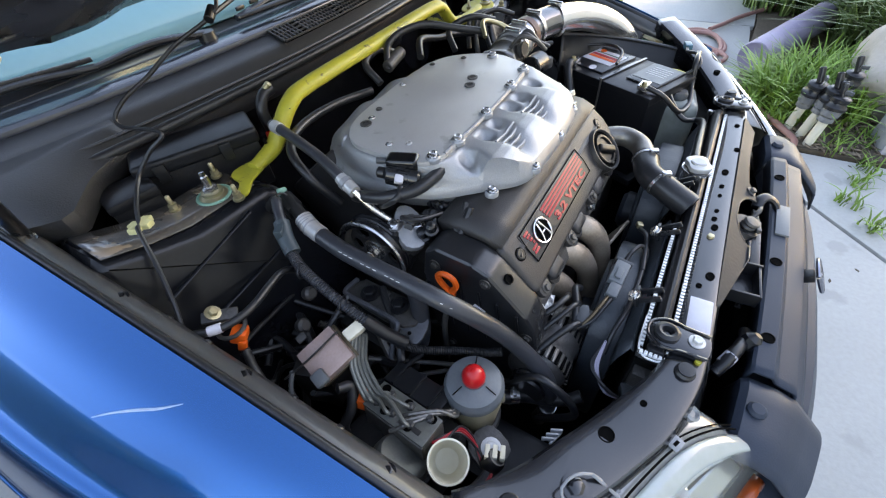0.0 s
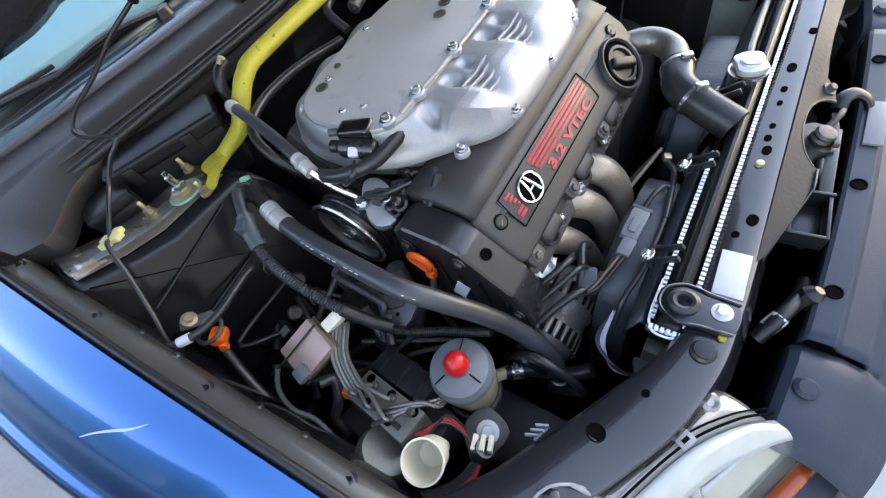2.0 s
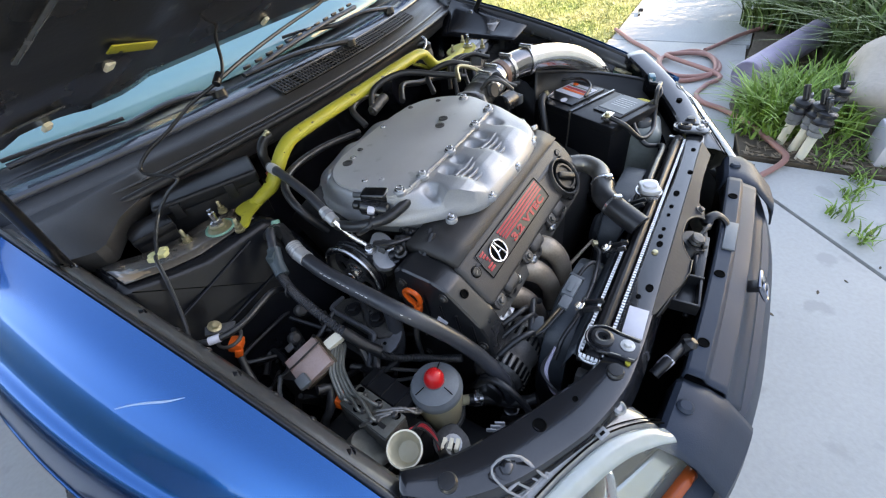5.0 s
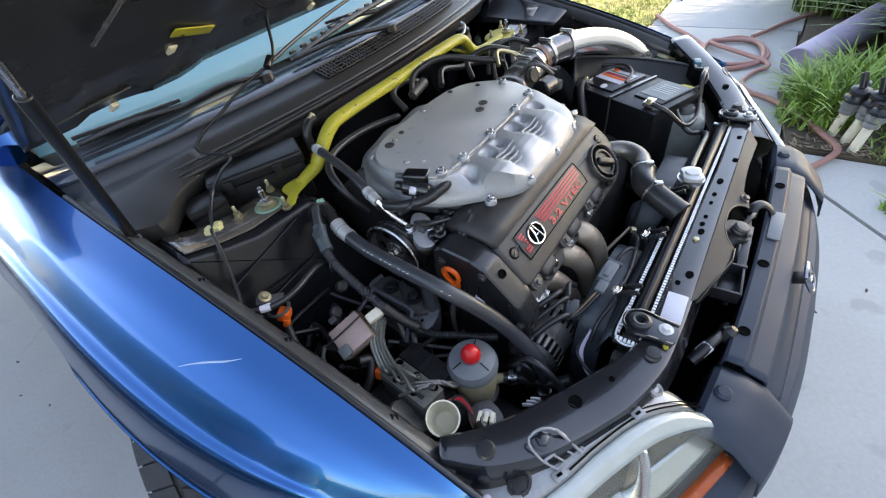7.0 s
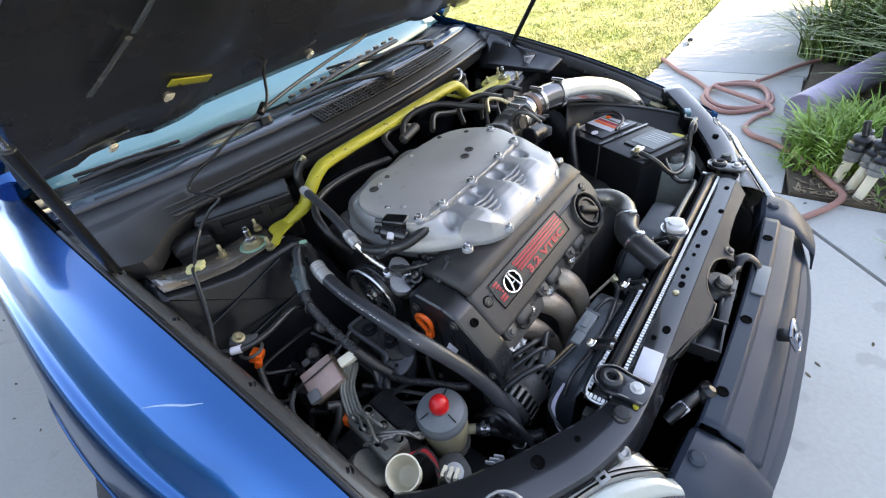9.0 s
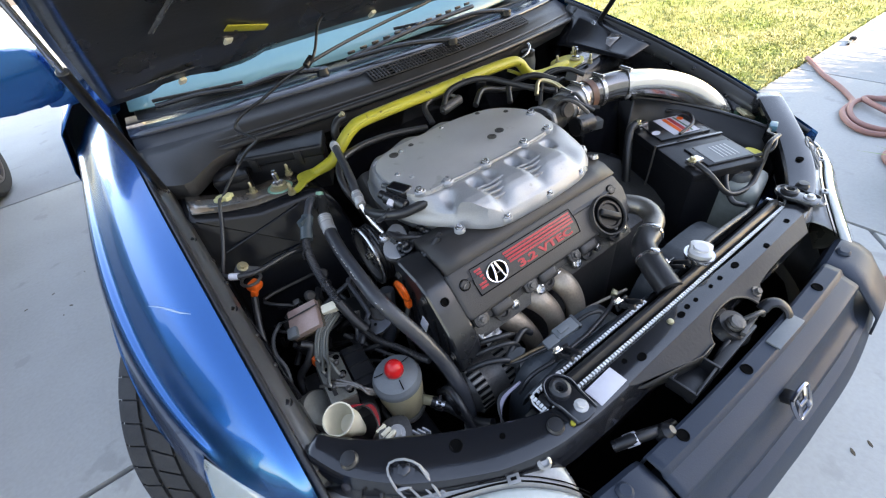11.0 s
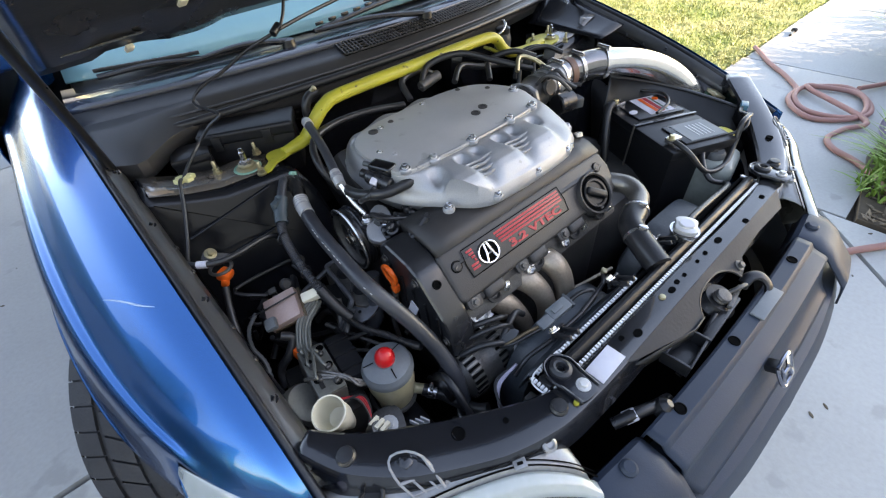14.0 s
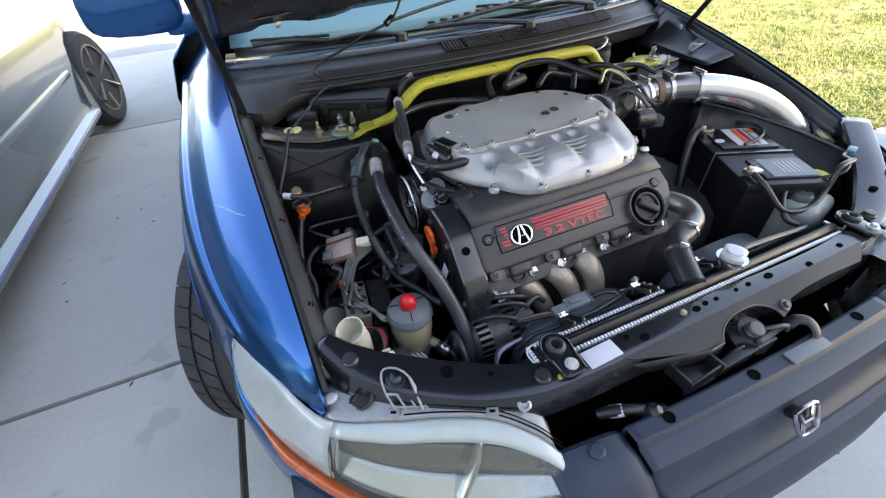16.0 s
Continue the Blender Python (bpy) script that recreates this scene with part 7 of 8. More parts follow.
# fans
for name, x0, x1, y0 in (("condenser_fan", -0.345, -0.075, 0.062), ("cooling_fan", 0.0, 0.29, 0.062)):
    fan = thing(name, ((x0 + x1) / 2, y0, 0.2), "black plastic cooling fan and shroud behind the radiator", "fan")
    cx, r = (x0 + x1) / 2, (x1 - x0) / 2
    sh = prism([(cx + r * 1.02 * math.copysign(abs(math.cos(a)) ** 0.7, math.cos(a)), 0.435 + 0.175 * math.copysign(abs(math.sin(a)) ** 0.62, math.sin(a))) for a in [2 * math.pi * k / 36 for k in range(36)]], 0, 0.050, Matrix(((1, 0, 0, 0), (0, 0, 1, 0.046), (0, 1, 0, 0), (0, 0, 0, 1))), bev=0.007)
    part("shroud", sh, DUSTY, fan, "dusty black fan shroud")
    part("shroud_top", loft([[(x, 0.0275, 0.618), (x, 0.034, 0.622), (x, 0.046, lerp(0.585, 0.606, q)), (x, 0.050, 0.56)] for x, q in [(lerp(x0 - 0.012, x1 + 0.012, k / 12), math.sin(math.pi * k / 12) ** 0.5) for k in range(13)]]), DUSTY, fan, "sloping shroud edge against the radiator", solid=0.003)
    part("motor", rod((cx, 0.085, 0.45), (cx, 0.135, 0.45), 0.045, seg=28, bev=0.01), DUSTY, fan, "black fan motor")
    for k in range(4):
        a = math.pi / 4 + k * math.pi / 2
        part("arm", tube([(cx + 0.04 * math.cos(a), 0.085, 0.45 + 0.04 * math.sin(a)), (cx + r * 0.95 * math.cos(a), 0.078, 0.435 + 0.16 * math.sin(a))], 0.009, n=2, seg=8), DUSTY, fan)
    part("shroud_rim", tube([(cx + 0.86 * r * math.cos(a), 0.0985, 0.435 + 0.148 * math.sin(a)) for a in [2 * math.pi * k / 24 for k in range(25)]], 0.006, n=1, seg=8), DUSTY, fan)
    if name == "condenser_fan":
        pc = part("plug", box((-0.222, 0.082, 0.611), (0.046, 0.024, 0.020), (8, -6, -4), 0.004), LIDGREY, fan, "grey cable plug")
        part("plug_half", box((-0.257, 0.081, 0.608), (0.028, 0.019, 0.015), (8, -6, -4), 0.004), LIDGREY, pc)
        part("plug_latch", box((-0.228, 0.081, 0.6225), (0.022, 0.010, 0.004), (8, -6, -4), 0.0015), LIDGREY, pc)
        part("plug_collar", box((-0.197, 0.081, 0.611), (0.006, 0.028, 0.024), (8, -6, -4), 0.002), GREYPL, pc)
        for k in range(2):
            part("wire", tube([(-0.268, 0.078 + 0.006 * k, 0.607), (-0.295, 0.084 + 0.006 * k, 0.608), (-0.322, 0.094 + 0.005 * k, 0.600), (-0.335, 0.110, 0.585)], 0.0028), BRASS if k else RUBBER, pc, "dull brown wire")
        part("wire", tube([(-0.196, 0.080, 0.613), (-0.172, 0.074, 0.622), (-0.150, 0.064, 0.620), (-0.158, 0.054, 0.614), (-0.21, 0.050, 0.614), (-0.28, 0.052, 0.612), (-0.325, 0.060, 0.602), (-0.352, 0.062, 0.575)], 0.0038), RUBBER, fan, "black fan wire")
        part("wire", tube([(-0.100, 0.074, 0.612), (-0.120, 0.062, 0.620), (-0.150, 0.056, 0.618), (-0.20, 0.050, 0.615)], 0.0042), RUBBER, fan, "black fan wire")
        for k in range(4):
            part("wire", tube([(-0.345, 0.066, 0.598), (-0.385, 0.064 + 0.003 * k, 0.585), (-0.405, 0.045, 0.565 + 0.004 * k), (-0.40, 0.02, 0.560), (-0.385 + 0.004 * k, 0.0, 0.562)], 0.0022, seg=6), LILAC if k < 2 else RUBBER, fan, "thin wire")
        part("plug", box((-0.398, 0.005, 0.558), (0.05, 0.03, 0.02), (0, 0, 25), 0.004), GREYPL, fan, "grey plug")
        part("clip", box((-0.092, 0.078, 0.614), (0.012, 0.011, 0.010), (10, 0, 25), 0.003), ZINC, fan, "tan cable clip")

# upper hose and metal pipe
up = thing("radiator_hose", (0.06, 0.10, 0.64), "steel coolant pipe and clamped rubber radiator hose", "hose")
HP = spline([(0.060, 0.240, 0.655), (0.088, 0.205, 0.663), (0.107, 0.166, 0.664), (0.094, 0.130, 0.659), (0.052, 0.110, 0.657), (0.012, 0.096, 0.655), (-0.010, 0.066, 0.650), (-0.034, 0.010, 0.636)], 8)
part("pipe", tube(HP[:35], 0.0200, n=1, seg=22), PIPEMETAL, up, "dull bare metal pipe")
part("rubber", tube(HP[31:], 0.0235, n=1, seg=22), RUBBER, up, "black rubber hose")
for i in (32, 46):
    cl = part("clamp", tube([HP[i], HP[i + 1]], 0.0252, n=1, seg=26), STEEL, up, "bright hose clamp")
    part("clamp_screw", box(HP[i] + Vector((-0.004, -0.010, 0.0236)), (0.010, 0.016, 0.009), (0, 0, 30), 0.002), STEEL, cl)

# ---------- boxes by the near tower ----------
fuse = thing("fuse_box", (-0.41, 0.785, 0.70), "black plastic fuse box with clipped lid", "fuse box")
part("base", box((-0.430, 0.764, 0.750), (0.188, 0.075, 0.09), (0, 0, -27), 0.006), TANKBLK, fuse)
part("lid", box((-0.430, 0.764, 0.804), (0.196, 0.083, 0.026), (0, 0, -27), 0.007, seg=3), TANKBLK, fuse, "black moulded lid")
for d in (-0.055, 0.035):
    part("clip", box((-0.430 + d - 0.018, 0.764 - d * 0.51 - 0.039, 0.796), (0.018, 0.008, 0.03), (0, 0, -27), 0.002), PLASTIC, fuse)
part("red_cover", box((-0.318, 0.715, 0.762), (0.018, 0.02, 0.03), (0, 0, -27), 0.003), REDCAP, fuse, "small red terminal cover")
relay = thing("relay_box", (-0.565, 0.805, 0.72), "small black relay box behind the tower", "relay box")
part("base", box((-0.556, 0.768, 0.758), (0.070, 0.062, 0.06), (0, 0, -12), 0.005), PLASTIC, relay)
part("lid", box((-0.556, 0.768, 0.790), (0.074, 0.068, 0.018), (0, 0, -12), 0.006), TANKBLK, relay, "glossy black relay box lid")
hh = thing("heater_hose", (-0.36, 0.745, 0.79), "black heater hose with metal clip at the bulkhead", "hose")
part("rubber_hose", tube([(-0.270, 0.735, 0.835), (-0.288, 0.735, 0.832), (-0.302, 0.732, 0.820), (-0.308, 0.730, 0.80), (-0.306, 0.725, 0.76)], 0.0105), RUBBER, hh)
part("clip", rod((-0.275, 0.728, 0.848), (-0.283, 0.736, 0.838), 0.0060), ZINC, hh, "dull metal clip")

# ---------- wires on the tower ----------
wire = thing("washer_tube", (-0.55, 0.72, 0.80), "thin black washer tube looping from bonnet to wing", "tube")
part("tube", tube([hood_p(-0.30, 0.10, -0.012), (-0.250, 0.80, 1.02), (-0.285, 0.76, 0.985), (-0.310, 0.755, 0.965), (-0.365, 0.79, 0.938), (-0.42, 0.80, 0.912), (-0.478, 0.80, 0.893), (-0.502, 0.792, 0.872), (-0.480, 0.727, 0.862), (-0.505, 0.737, 0.842), (-0.535, 0.745, 0.815), (-0.572, 0.705, 0.802), (-0.594, 0.664, 0.800), (-0.604, 0.645, 0.803), (-0.622, 0.605, 0.775), (-0.645, 0.562, 0.742), (-0.664, 0.528, 0.716), (-0.668, 0.455, 0.700), (-0.672, 0.400, 0.685), (-0.665, 0.36, 0.64)], 0.0032, seg=8), RUBBER, wire, "thin black tube")
part("branch", tube([(-0.310, 0.755, 0.965), (-0.20, 0.79, 0.975), (-0.05, 0.83, 0.985), (0.08, 0.865, 0.99), hood_p(0.2, 0.03, -0.012)], 0.0038, seg=8), RUBBER, wire)
part("tee", rod((-0.318, 0.752, 0.962), (-0.296, 0.764, 0.972), 0.0075), PLASTIC, wire)
YC = pose(-0.594, 0.663, 0.794, 0, 12, 35) @ Matrix.Diagonal((0.84, 0.84, 0.7, 1))
yb = prism([(-0.024, -0.008), (-0.010, -0.008), (-0.010, -0.018), (0.008, -0.018), (0.008, -0.008), (0.024, -0.008), (0.024, 0.008), (0.008, 0.008), (0.008, 0.016), (-0.010, 0.016), (-0.010, 0.008), (-0.024, 0.008)], 0, 0.012, YC, bev=0.0025)
part("clip", yb, mat("pale_yellow_clip", (0.55, 0.52, 0.26), 0.45, 0, (0.48, 0.45, 0.22), 30, 200, 0.05), wire, "pale yellow plastic clip")

# ---------- refrigerant pipes ----------
ac = thing("refrigerant_hose", (-0.46, 0.30, 0.65), "thick black refrigerant hose with crimped fittings", "hose")
AP = [(-0.448, 0.520, 0.748), (-0.454, 0.498, 0.740), (-0.463, 0.430, 0.731), (-0.469, 0.345, 0.731), (-0.470, 0.275, 0.726), (-0.456, 0.231, 0.697), (-0.436, 0.196, 0.652), (-0.422, 0.164, 0.605), (-0.4195, 0.135, 0.570), (-0.4205, 0.117, 0.530), (-0.421, 0.1125, 0.466), (-0.421, 0.122, 0.41)]
part("hose", tube(AP, 0.0128, seg=18), HOSEGREY, ac, "black printed hose")
ASP = spline(AP, 8)
for i in list(range(15, 27)) + list(range(34, 46)):
    if i % 4 == 3:
        continue
    p, d = ASP[i], (ASP[i + 1] - ASP[i])
    part("print_mark", box(p + Vector((-0.0092, -0.002, 0.0088)), (0.0006, d.length * 0.55, 0.0022), (math.degrees(math.atan2(d.z, -d.y)) * -1, -46, 0), 0), WHITEINK, ac, "white printed mark")
part("crimp", tube(AP[:2] + [(-0.457, 0.478, 0.738)], 0.0136, n=4, seg=18), ALUPLATE, ac, "crimped aluminium ferrule")
for k in range(4):
    part("crimp_ring", tube([ASP[k * 2 + 1], ASP[k * 2 + 1] + (ASP[k * 2 + 2] - ASP[k * 2 + 1]) * 0.5], 0.0144, n=1, seg=18), ALU, ac)
part("lower_ferrule", tube([(-0.421, 0.1125, 0.470), (-0.421, 0.113, 0.458)], 0.0148, n=1, seg=18), STEEL, ac)
part("pipe", tube([(-0.448, 0.52, 0.748), (-0.438, 0.548, 0.756), (-0.430, 0.572, 0.758), (-0.436, 0.60, 0.74), (-0.44, 0.63, 0.70), (-0.44, 0.65, 0.60)], 0.010), BAYDULL, ac, "dark metal pipe")
part("block", box((-0.437, 0.556, 0.752), (0.026, 0.034, 0.026), (10, 0, -15), 0.004), BAYDULL, ac)
part("service_cap", lathe([(0.0080, 0), (0.0080, 0.014), (0.0064, 0.0165), (0, 0.0165)], frame_to((-0.432, 0.572, 0.757), (-0.418, 0.590, 0.79)), 16), GREENC, ac, "pale green service cap")
part("cap_collar", lathe([(0.0098, -0.014), (0.0098, 0.0), (0.007, 0.001)], frame_to((-0.432, 0.572, 0.757), (-0.418, 0.590, 0.79)), 16), STEEL, ac)
part("service_ring", tube([(-0.443 + 0.010 * math.cos(a), 0.560 + 0.006 * math.sin(a), 0.766 + 0.008 * math.sin(a)) for a in [2 * math.pi * k / 16 for k in range(17)]], 0.0022, n=1, seg=8), BAYDULL, ac, "dark retaining ring")
hp = thing("pressure_hose", (-0.38, 0.55, 0.78), "black pressure hose with bright crimped ends", "hose")
HQ = [(-0.337, 0.672, 0.812), (-0.345, 0.635, 0.812), (-0.366, 0.54, 0.800), (-0.385, 0.468, 0.777)]
part("hose", tube(HQ, 0.0088, seg=16), HOSEGREY, hp)
part("top_ferrule", tube([(-0.339, 0.664, 0.812), (-0.343, 0.645, 0.812)], 0.0106, n=1, seg=18), ALUPLATE, hp, "bright ferrule")
part("ferrule", tube([(-0.379, 0.492, 0.785), (-0.387, 0.460, 0.7745)], 0.0100, n=1, seg=18), ALUPLATE, hp, "bright ferrule")
part("ring", tube([(-0.381, 0.484, 0.782), (-0.383, 0.476, 0.7795)], 0.0114, n=1, seg=18), ALU, hp)
part("steel_pipe", tube([(-0.387, 0.462, 0.775), (-0.384, 0.440, 0.752), (-0.376, 0.414, 0.727)], 0.0052), STEEL, hp, "bright steel pipe")
lo = thing("wiring_loom", (-0.50, 0.45, 0.70), "black corrugated wiring loom across the bay", "wiring")
LP = [(-0.440, 0.585, 0.735), (-0.452, 0.562, 0.770), (-0.470, 0.540, 0.764), (-0.492, 0.512, 0.746), (-0.510, 0.478, 0.726), (-0.517, 0.430, 0.705), (-0.514, 0.385, 0.670), (-0.503, 0.350, 0.628), (-0.490, 0.330, 0.60)]
part("conduit", tube(LP, lambda u: 0.0078 + (0.0007 * math.sin(u * 760) if u > 0.40 else 0.0004), n=64, seg=10), HOSEGREY, lo, "ribbed black conduit")
part("boot", tube([tuple(Vector(LP[2]).lerp(Vector(LP[3]), 0.3)), LP[3], tuple(Vector(LP[3]).lerp(Vector(LP[4]), 0.55))], 0.0118, n=5, seg=14), BOOT, lo, "dark green-grey rubber boot")
part("boot_end", tube([(-0.512, 0.375, 0.660), (-0.503, 0.345, 0.630), (-0.493, 0.324, 0.610)], 0.0096, n=4, seg=14), RUBBER, lo, "dark rubber end boot")
part("boot_clip", box((-0.488, 0.335, 0.608), (0.016, 0.012, 0.018), (20, 0, 20), 0.003), GREYPL, lo)
part("tab", box((-0.490, 0.520, 0.752), (0.024, 0.012, 0.028), (0, 0, 30), 0.003), BOOT, lo)
part("thin_conduit", tube([(-0.50, 0.34, 0.605), (-0.485, 0.30, 0.595), (-0.465, 0.26, 0.595), (-0.45, 0.22, 0.60), (-0.44, 0.19, 0.61)], lambda u: 0.0065 + 0.0006 * math.sin(u * 420), n=64, seg=10), RUBBER, lo)
part("fat_hose", tube([(-0.425, 0.345, 0.655), (-0.435, 0.335, 0.61), (-0.448, 0.33, 0.56), (-0.47, 0.34, 0.52), (-0.475, 0.37, 0.50)], 0.0145, seg=14), HOSEGREY, thing("coolant_hose", (-0.44, 0.34, 0.58), "fat black coolant hose under the refrigerant hose", "hose"))

# ---------- steering fluid reservoir ----------
ps = thing("steering_reservoir", (-0.503, 0.206, 0.46), "power steering reservoir with grey lid and red cap", "reservoir")
PR = pose(-0.500, 0.205, 0.019) @ Matrix.Diagonal((0.94, 0.94, 1, 1))
part("body", lathe([(0.026, 0.462), (0.034, 0.475), (0.036, 0.50), (0.040, 0.528), (0.0425, 0.545), (0.0425, 0.578), (0.0, 0.578)], PR, 36), TANK, ps, "brownish translucent body")
part("lid", lathe([(0.0440, 0.574), (0.0455, 0.5755), (0.0455, 0.583), (0.0440, 0.587), (0.0415, 0.590), (0.0405, 0.5935), (0.030, 0.598), (0.0175, 0.6005), (0.0175, 0.603), (0.0, 0.603)], PR, 44), LIDGREY, ps, "grey lid with ribs")
part("cap", lathe([(0.0162, 0.601), (0.0172, 0.604), (0.0174, 0.609), (0.0165, 0.6135), (0.0145, 0.6180), (0.0112, 0.6222), (0.0072, 0.6250), (0.0035, 0.6263), (0, 0.6266)], PR, 32), REDCAP, ps, "red rounded push-on cap")
for a in (20, 155, 262):
    c, s_ = math.cos(radians(a)), math.sin(radians(a))
    part("lid_rib", tube([(-0.500 + 0.020 * c, 0.205 + 0.020 * s_, 0.6215), (-0.500 + 0.036 * c, 0.205 + 0.036 * s_, 0.6160)], 0.0009, n=1, seg=6), BLACKHOLE, ps)
part("outlet", rod((-0.475, 0.185, 0.525), (-0.452, 0.170, 0.510), 0.009), TANK, ps)
part("outlet_hose", tube([(-0.462, 0.176, 0.515), (-0.440, 0.150, 0.505), (-0.425, 0.115, 0.50), (-0.415, 0.085, 0.512), (-0.405, 0.07, 0.52)], 0.0105), RUBBER, ps, "black return hose")
cl = part("hose_clip", tube([(-0.456, 0.170, 0.5125), (-0.446, 0.158, 0.508)], 0.0125, n=1, seg=18), STEEL, ps, "bright spring clip")
part("clip_ear", box((-0.449, 0.163, 0.523), (0.014, 0.006, 0.010), (0, 0, 40), 0.001), STEEL, cl)
bkt = prism(outline([(-0.022, -0.02), (0.022, -0.02), (0.024, 0.02), (0.0, 0.03), (-0.024, 0.02)], 3), 0, 0.005, pose(-0.545, 0.158, 0.528, 12, 0, -20), bev=0.0015)
part("bracket", bkt, ALUDARK, ps, "zinc bracket")
part("bracket_bolt", bolt((-0.545, 0.156, 0.534), (0, -0.2, 1), 0.0095, 0.010), ALUPLATE, ps)
part("strap", tube([(-0.503 + 0.0385 * math.cos(a), 0.206 + 0.0385 * math.sin(a), 0.515) for a in [2 * math.pi * k / 24 for k in range(25)]], 0.004, n=1, seg=6), ALUDARK, ps)

# ---------- washer filler ----------
cup = thing("washer_filler", (-0.605, 0.19, 0.50), "cream plastic washer filler neck without its cap", "filler")
CM = frame_to((-0.590, 0.203, 0.540), (-0.613, 0.178, 0.645)) @ Matrix.Diagonal((0.74, 0.74, 0.94, 1))
part("neck", lathe([(0.016, -0.05), (0.017, 0.0), (0.022, 0.035), (0.029, 0.062), (0.0315, 0.100), (0.0335, 0.108), (0.0335, 0.112), (0.0305, 0.112), (0.0285, 0.098), (0.027, 0.075), (0.020, 0.058), (0.0, 0.052)], CM, 36, cap=False), CREAM, cup)

# ---------- hydraulic unit ----------
hu = thing("abs_unit", (-0.60, 0.28, 0.45), "cast brake hydraulic unit with pipes and pump motor", "hydraulic unit")
HM = pose(-0.588, 0.266, 0.588, -4, 8, -6)
def hub(c, s_, bev=0.004): return box(HM @ Vector(c), s_, (-4, 8, -6), bev)
part("valve_block", hub((0, 0, 0), (0.046, 0.104, 0.045), 0.005), PIPEMETAL, hu, "cast aluminium valve block")
part("block_plate", hub((0.0, 0, 0.0255), (0.044, 0.104, 0.006), 0.003), DULLPIPE, hu, "dull metal block top")
for k in range(5):
    part("port", lathe([(0.0065, 0), (0.0060, 0.001), (0.0045, 0.001), (0.004, 0), (0, 0)], HM @ pose(0.014 - 0.026 * (k % 2), 0.040 - 0.020 * k, 0.0287), 14), BLACKHOLE, hu, "dark port")
part("plate_slot", hub((-0.010, -0.022, 0.0288), (0.007, 0.034, 0.0012), 0.0005), BAYDULL, hu)
part("solenoid_box", hub((0.046, 0.012, -0.004), (0.040, 0.10, 0.05), 0.006), PLASTIC, hu, "black solenoid housing")
for k in range(3):
    part("box_rib", hub((0.046, -0.020 + 0.032 * k, 0.022), (0.038, 0.005, 0.006), 0.001), PLASTIC, hu)
for k, (dx, dy) in enumerate(((-0.010, 0.036), (0.010, 0.026), (-0.010, 0.008), (0.011, -0.006), (-0.008, -0.022), (0.012, -0.038))):
    p = HM @ Vector((dx, dy, 0.026))
    nn = lathe([(0.0055, 0), (0.0055, 0.008), (0.0035, 0.010)], HM @ pose(dx, dy, 0.026), 6)
    part("pipe_nut", nn, ALUDARK, hu, "pipe union nut")
    e = Vector((-0.536 + 0.0035 * k, 0.384 - 0.003 * k, 0.648 - 0.002 * k))
    if k < 5:
        bend = Vector((-0.594 + 0.0042 * k, 0.322 - 0.004 * k, 0.622 + 0.002 * k))
        part("brake_pipe", tube([p + Vector((0, 0, 0.004)), p + Vector((-0.003, 0.006, 0.012)), p.lerp(bend, 0.6) + Vector((0, 0, 0.006)), bend, bend.lerp(e, 0.5) + Vector((-0.007, 0.004, 0.002)), e + Vector((-0.003, -0.004, -0.004)), e], 0.0028, seg=8), DULLPIPE, hu, "thin brake pipe")
MO = frame_to((-0.624, 0.238, 0.602), (-0.664, 0.256, 0.552)) @ Matrix.Diagonal((1.08, 1.08, 1, 1))
part("pump_motor", lathe([(0.0, 0.0), (0.030, 0.0), (0.034, 0.006), (0.034, 0.012), (0.0355, 0.014), (0.0355, 0.020), (0.034, 0.022), (0.034, 0.034), (0.0355, 0.036), (0.0355, 0.042), (0.034, 0.044), (0.034, 0.065), (0.0, 0.068)], MO, 36), DULLPIPE, hu, "dull metal pump motor with bands")
for k in range(3):
    q = [(-0.612 + 0.010 * k, 0.268, 0.614), (-0.596 + 0.008 * k, 0.250, 0.622), (-0.572 + 0.006 * k, 0.232 - 0.004 * k, 0.618), (-0.552, 0.218 - 0.006 * k, 0.606), (-0.536, 0.206, 0.592)]
    part("braided_line", tube(q, lambda u: 0.0030 + 0.0004 * math.sin(u * 260), n=14, seg=8), PIPEMETAL, hu, "braided grey line")
for k, mt in enumerate((RED, RED, RUBBER, RUBBER)):
    part("wire", tube([(-0.655, 0.34, 0.60), (-0.648, 0.29 - 0.004 * k, 0.606), (-0.644, 0.235, 0.600 + 0.003 * k), (-0.646, 0.185, 0.585), (-0.610, 0.140 + 0.004 * k, 0.575), (-0.562, 0.140, 0.580)], 0.0024 if k < 2 else 0.004, seg=6), mt, hu, "thin wire")
pc = part("harness_plug", lathe([(0.013, 0), (0.014, 0.004), (0.014, 0.016), (0.011, 0.020), (0, 0.020)], pose(-0.575, 0.145, 0.570, 20, 30, 0), 16), PLASTIC, hu, "black plug with cream locks")
for k in range(3):
    part("lock", box((-0.566 + 0.004 * k, 0.146 - 0.009 * k + 0.006, 0.585), (0.020, 0.0065, 0.008), (0, 20, 20), 0.0015), CREAM, pc)
for k in range(4):
    part("lead", tube([(-0.607 + 0.004 * k, 0.232, 0.600), (-0.590, 0.214 - 0.003 * k, 0.604), (-0.566 + 0.003 * k, 0.196, 0.594), (-0.563 + 0.002 * k, 0.176, 0.578), (-0.570, 0.158 + 0.002 * k, 0.570), (-0.582, 0.150, 0.568)], 0.0020, seg=6), LEADWIRE if k % 3 else RUBBER, hu, "thin red lead")
part("orange_plug", box((-0.590, 0.325, 0.603), (0.026, 0.026, 0.020), (20, 10, 20), 0.005), ORANGE, hu, "orange plug")
part("mount_plate", hub((0, 0, -0.06), (0.10, 0.14, 0.09), 0.01), BAYDULL, hu)
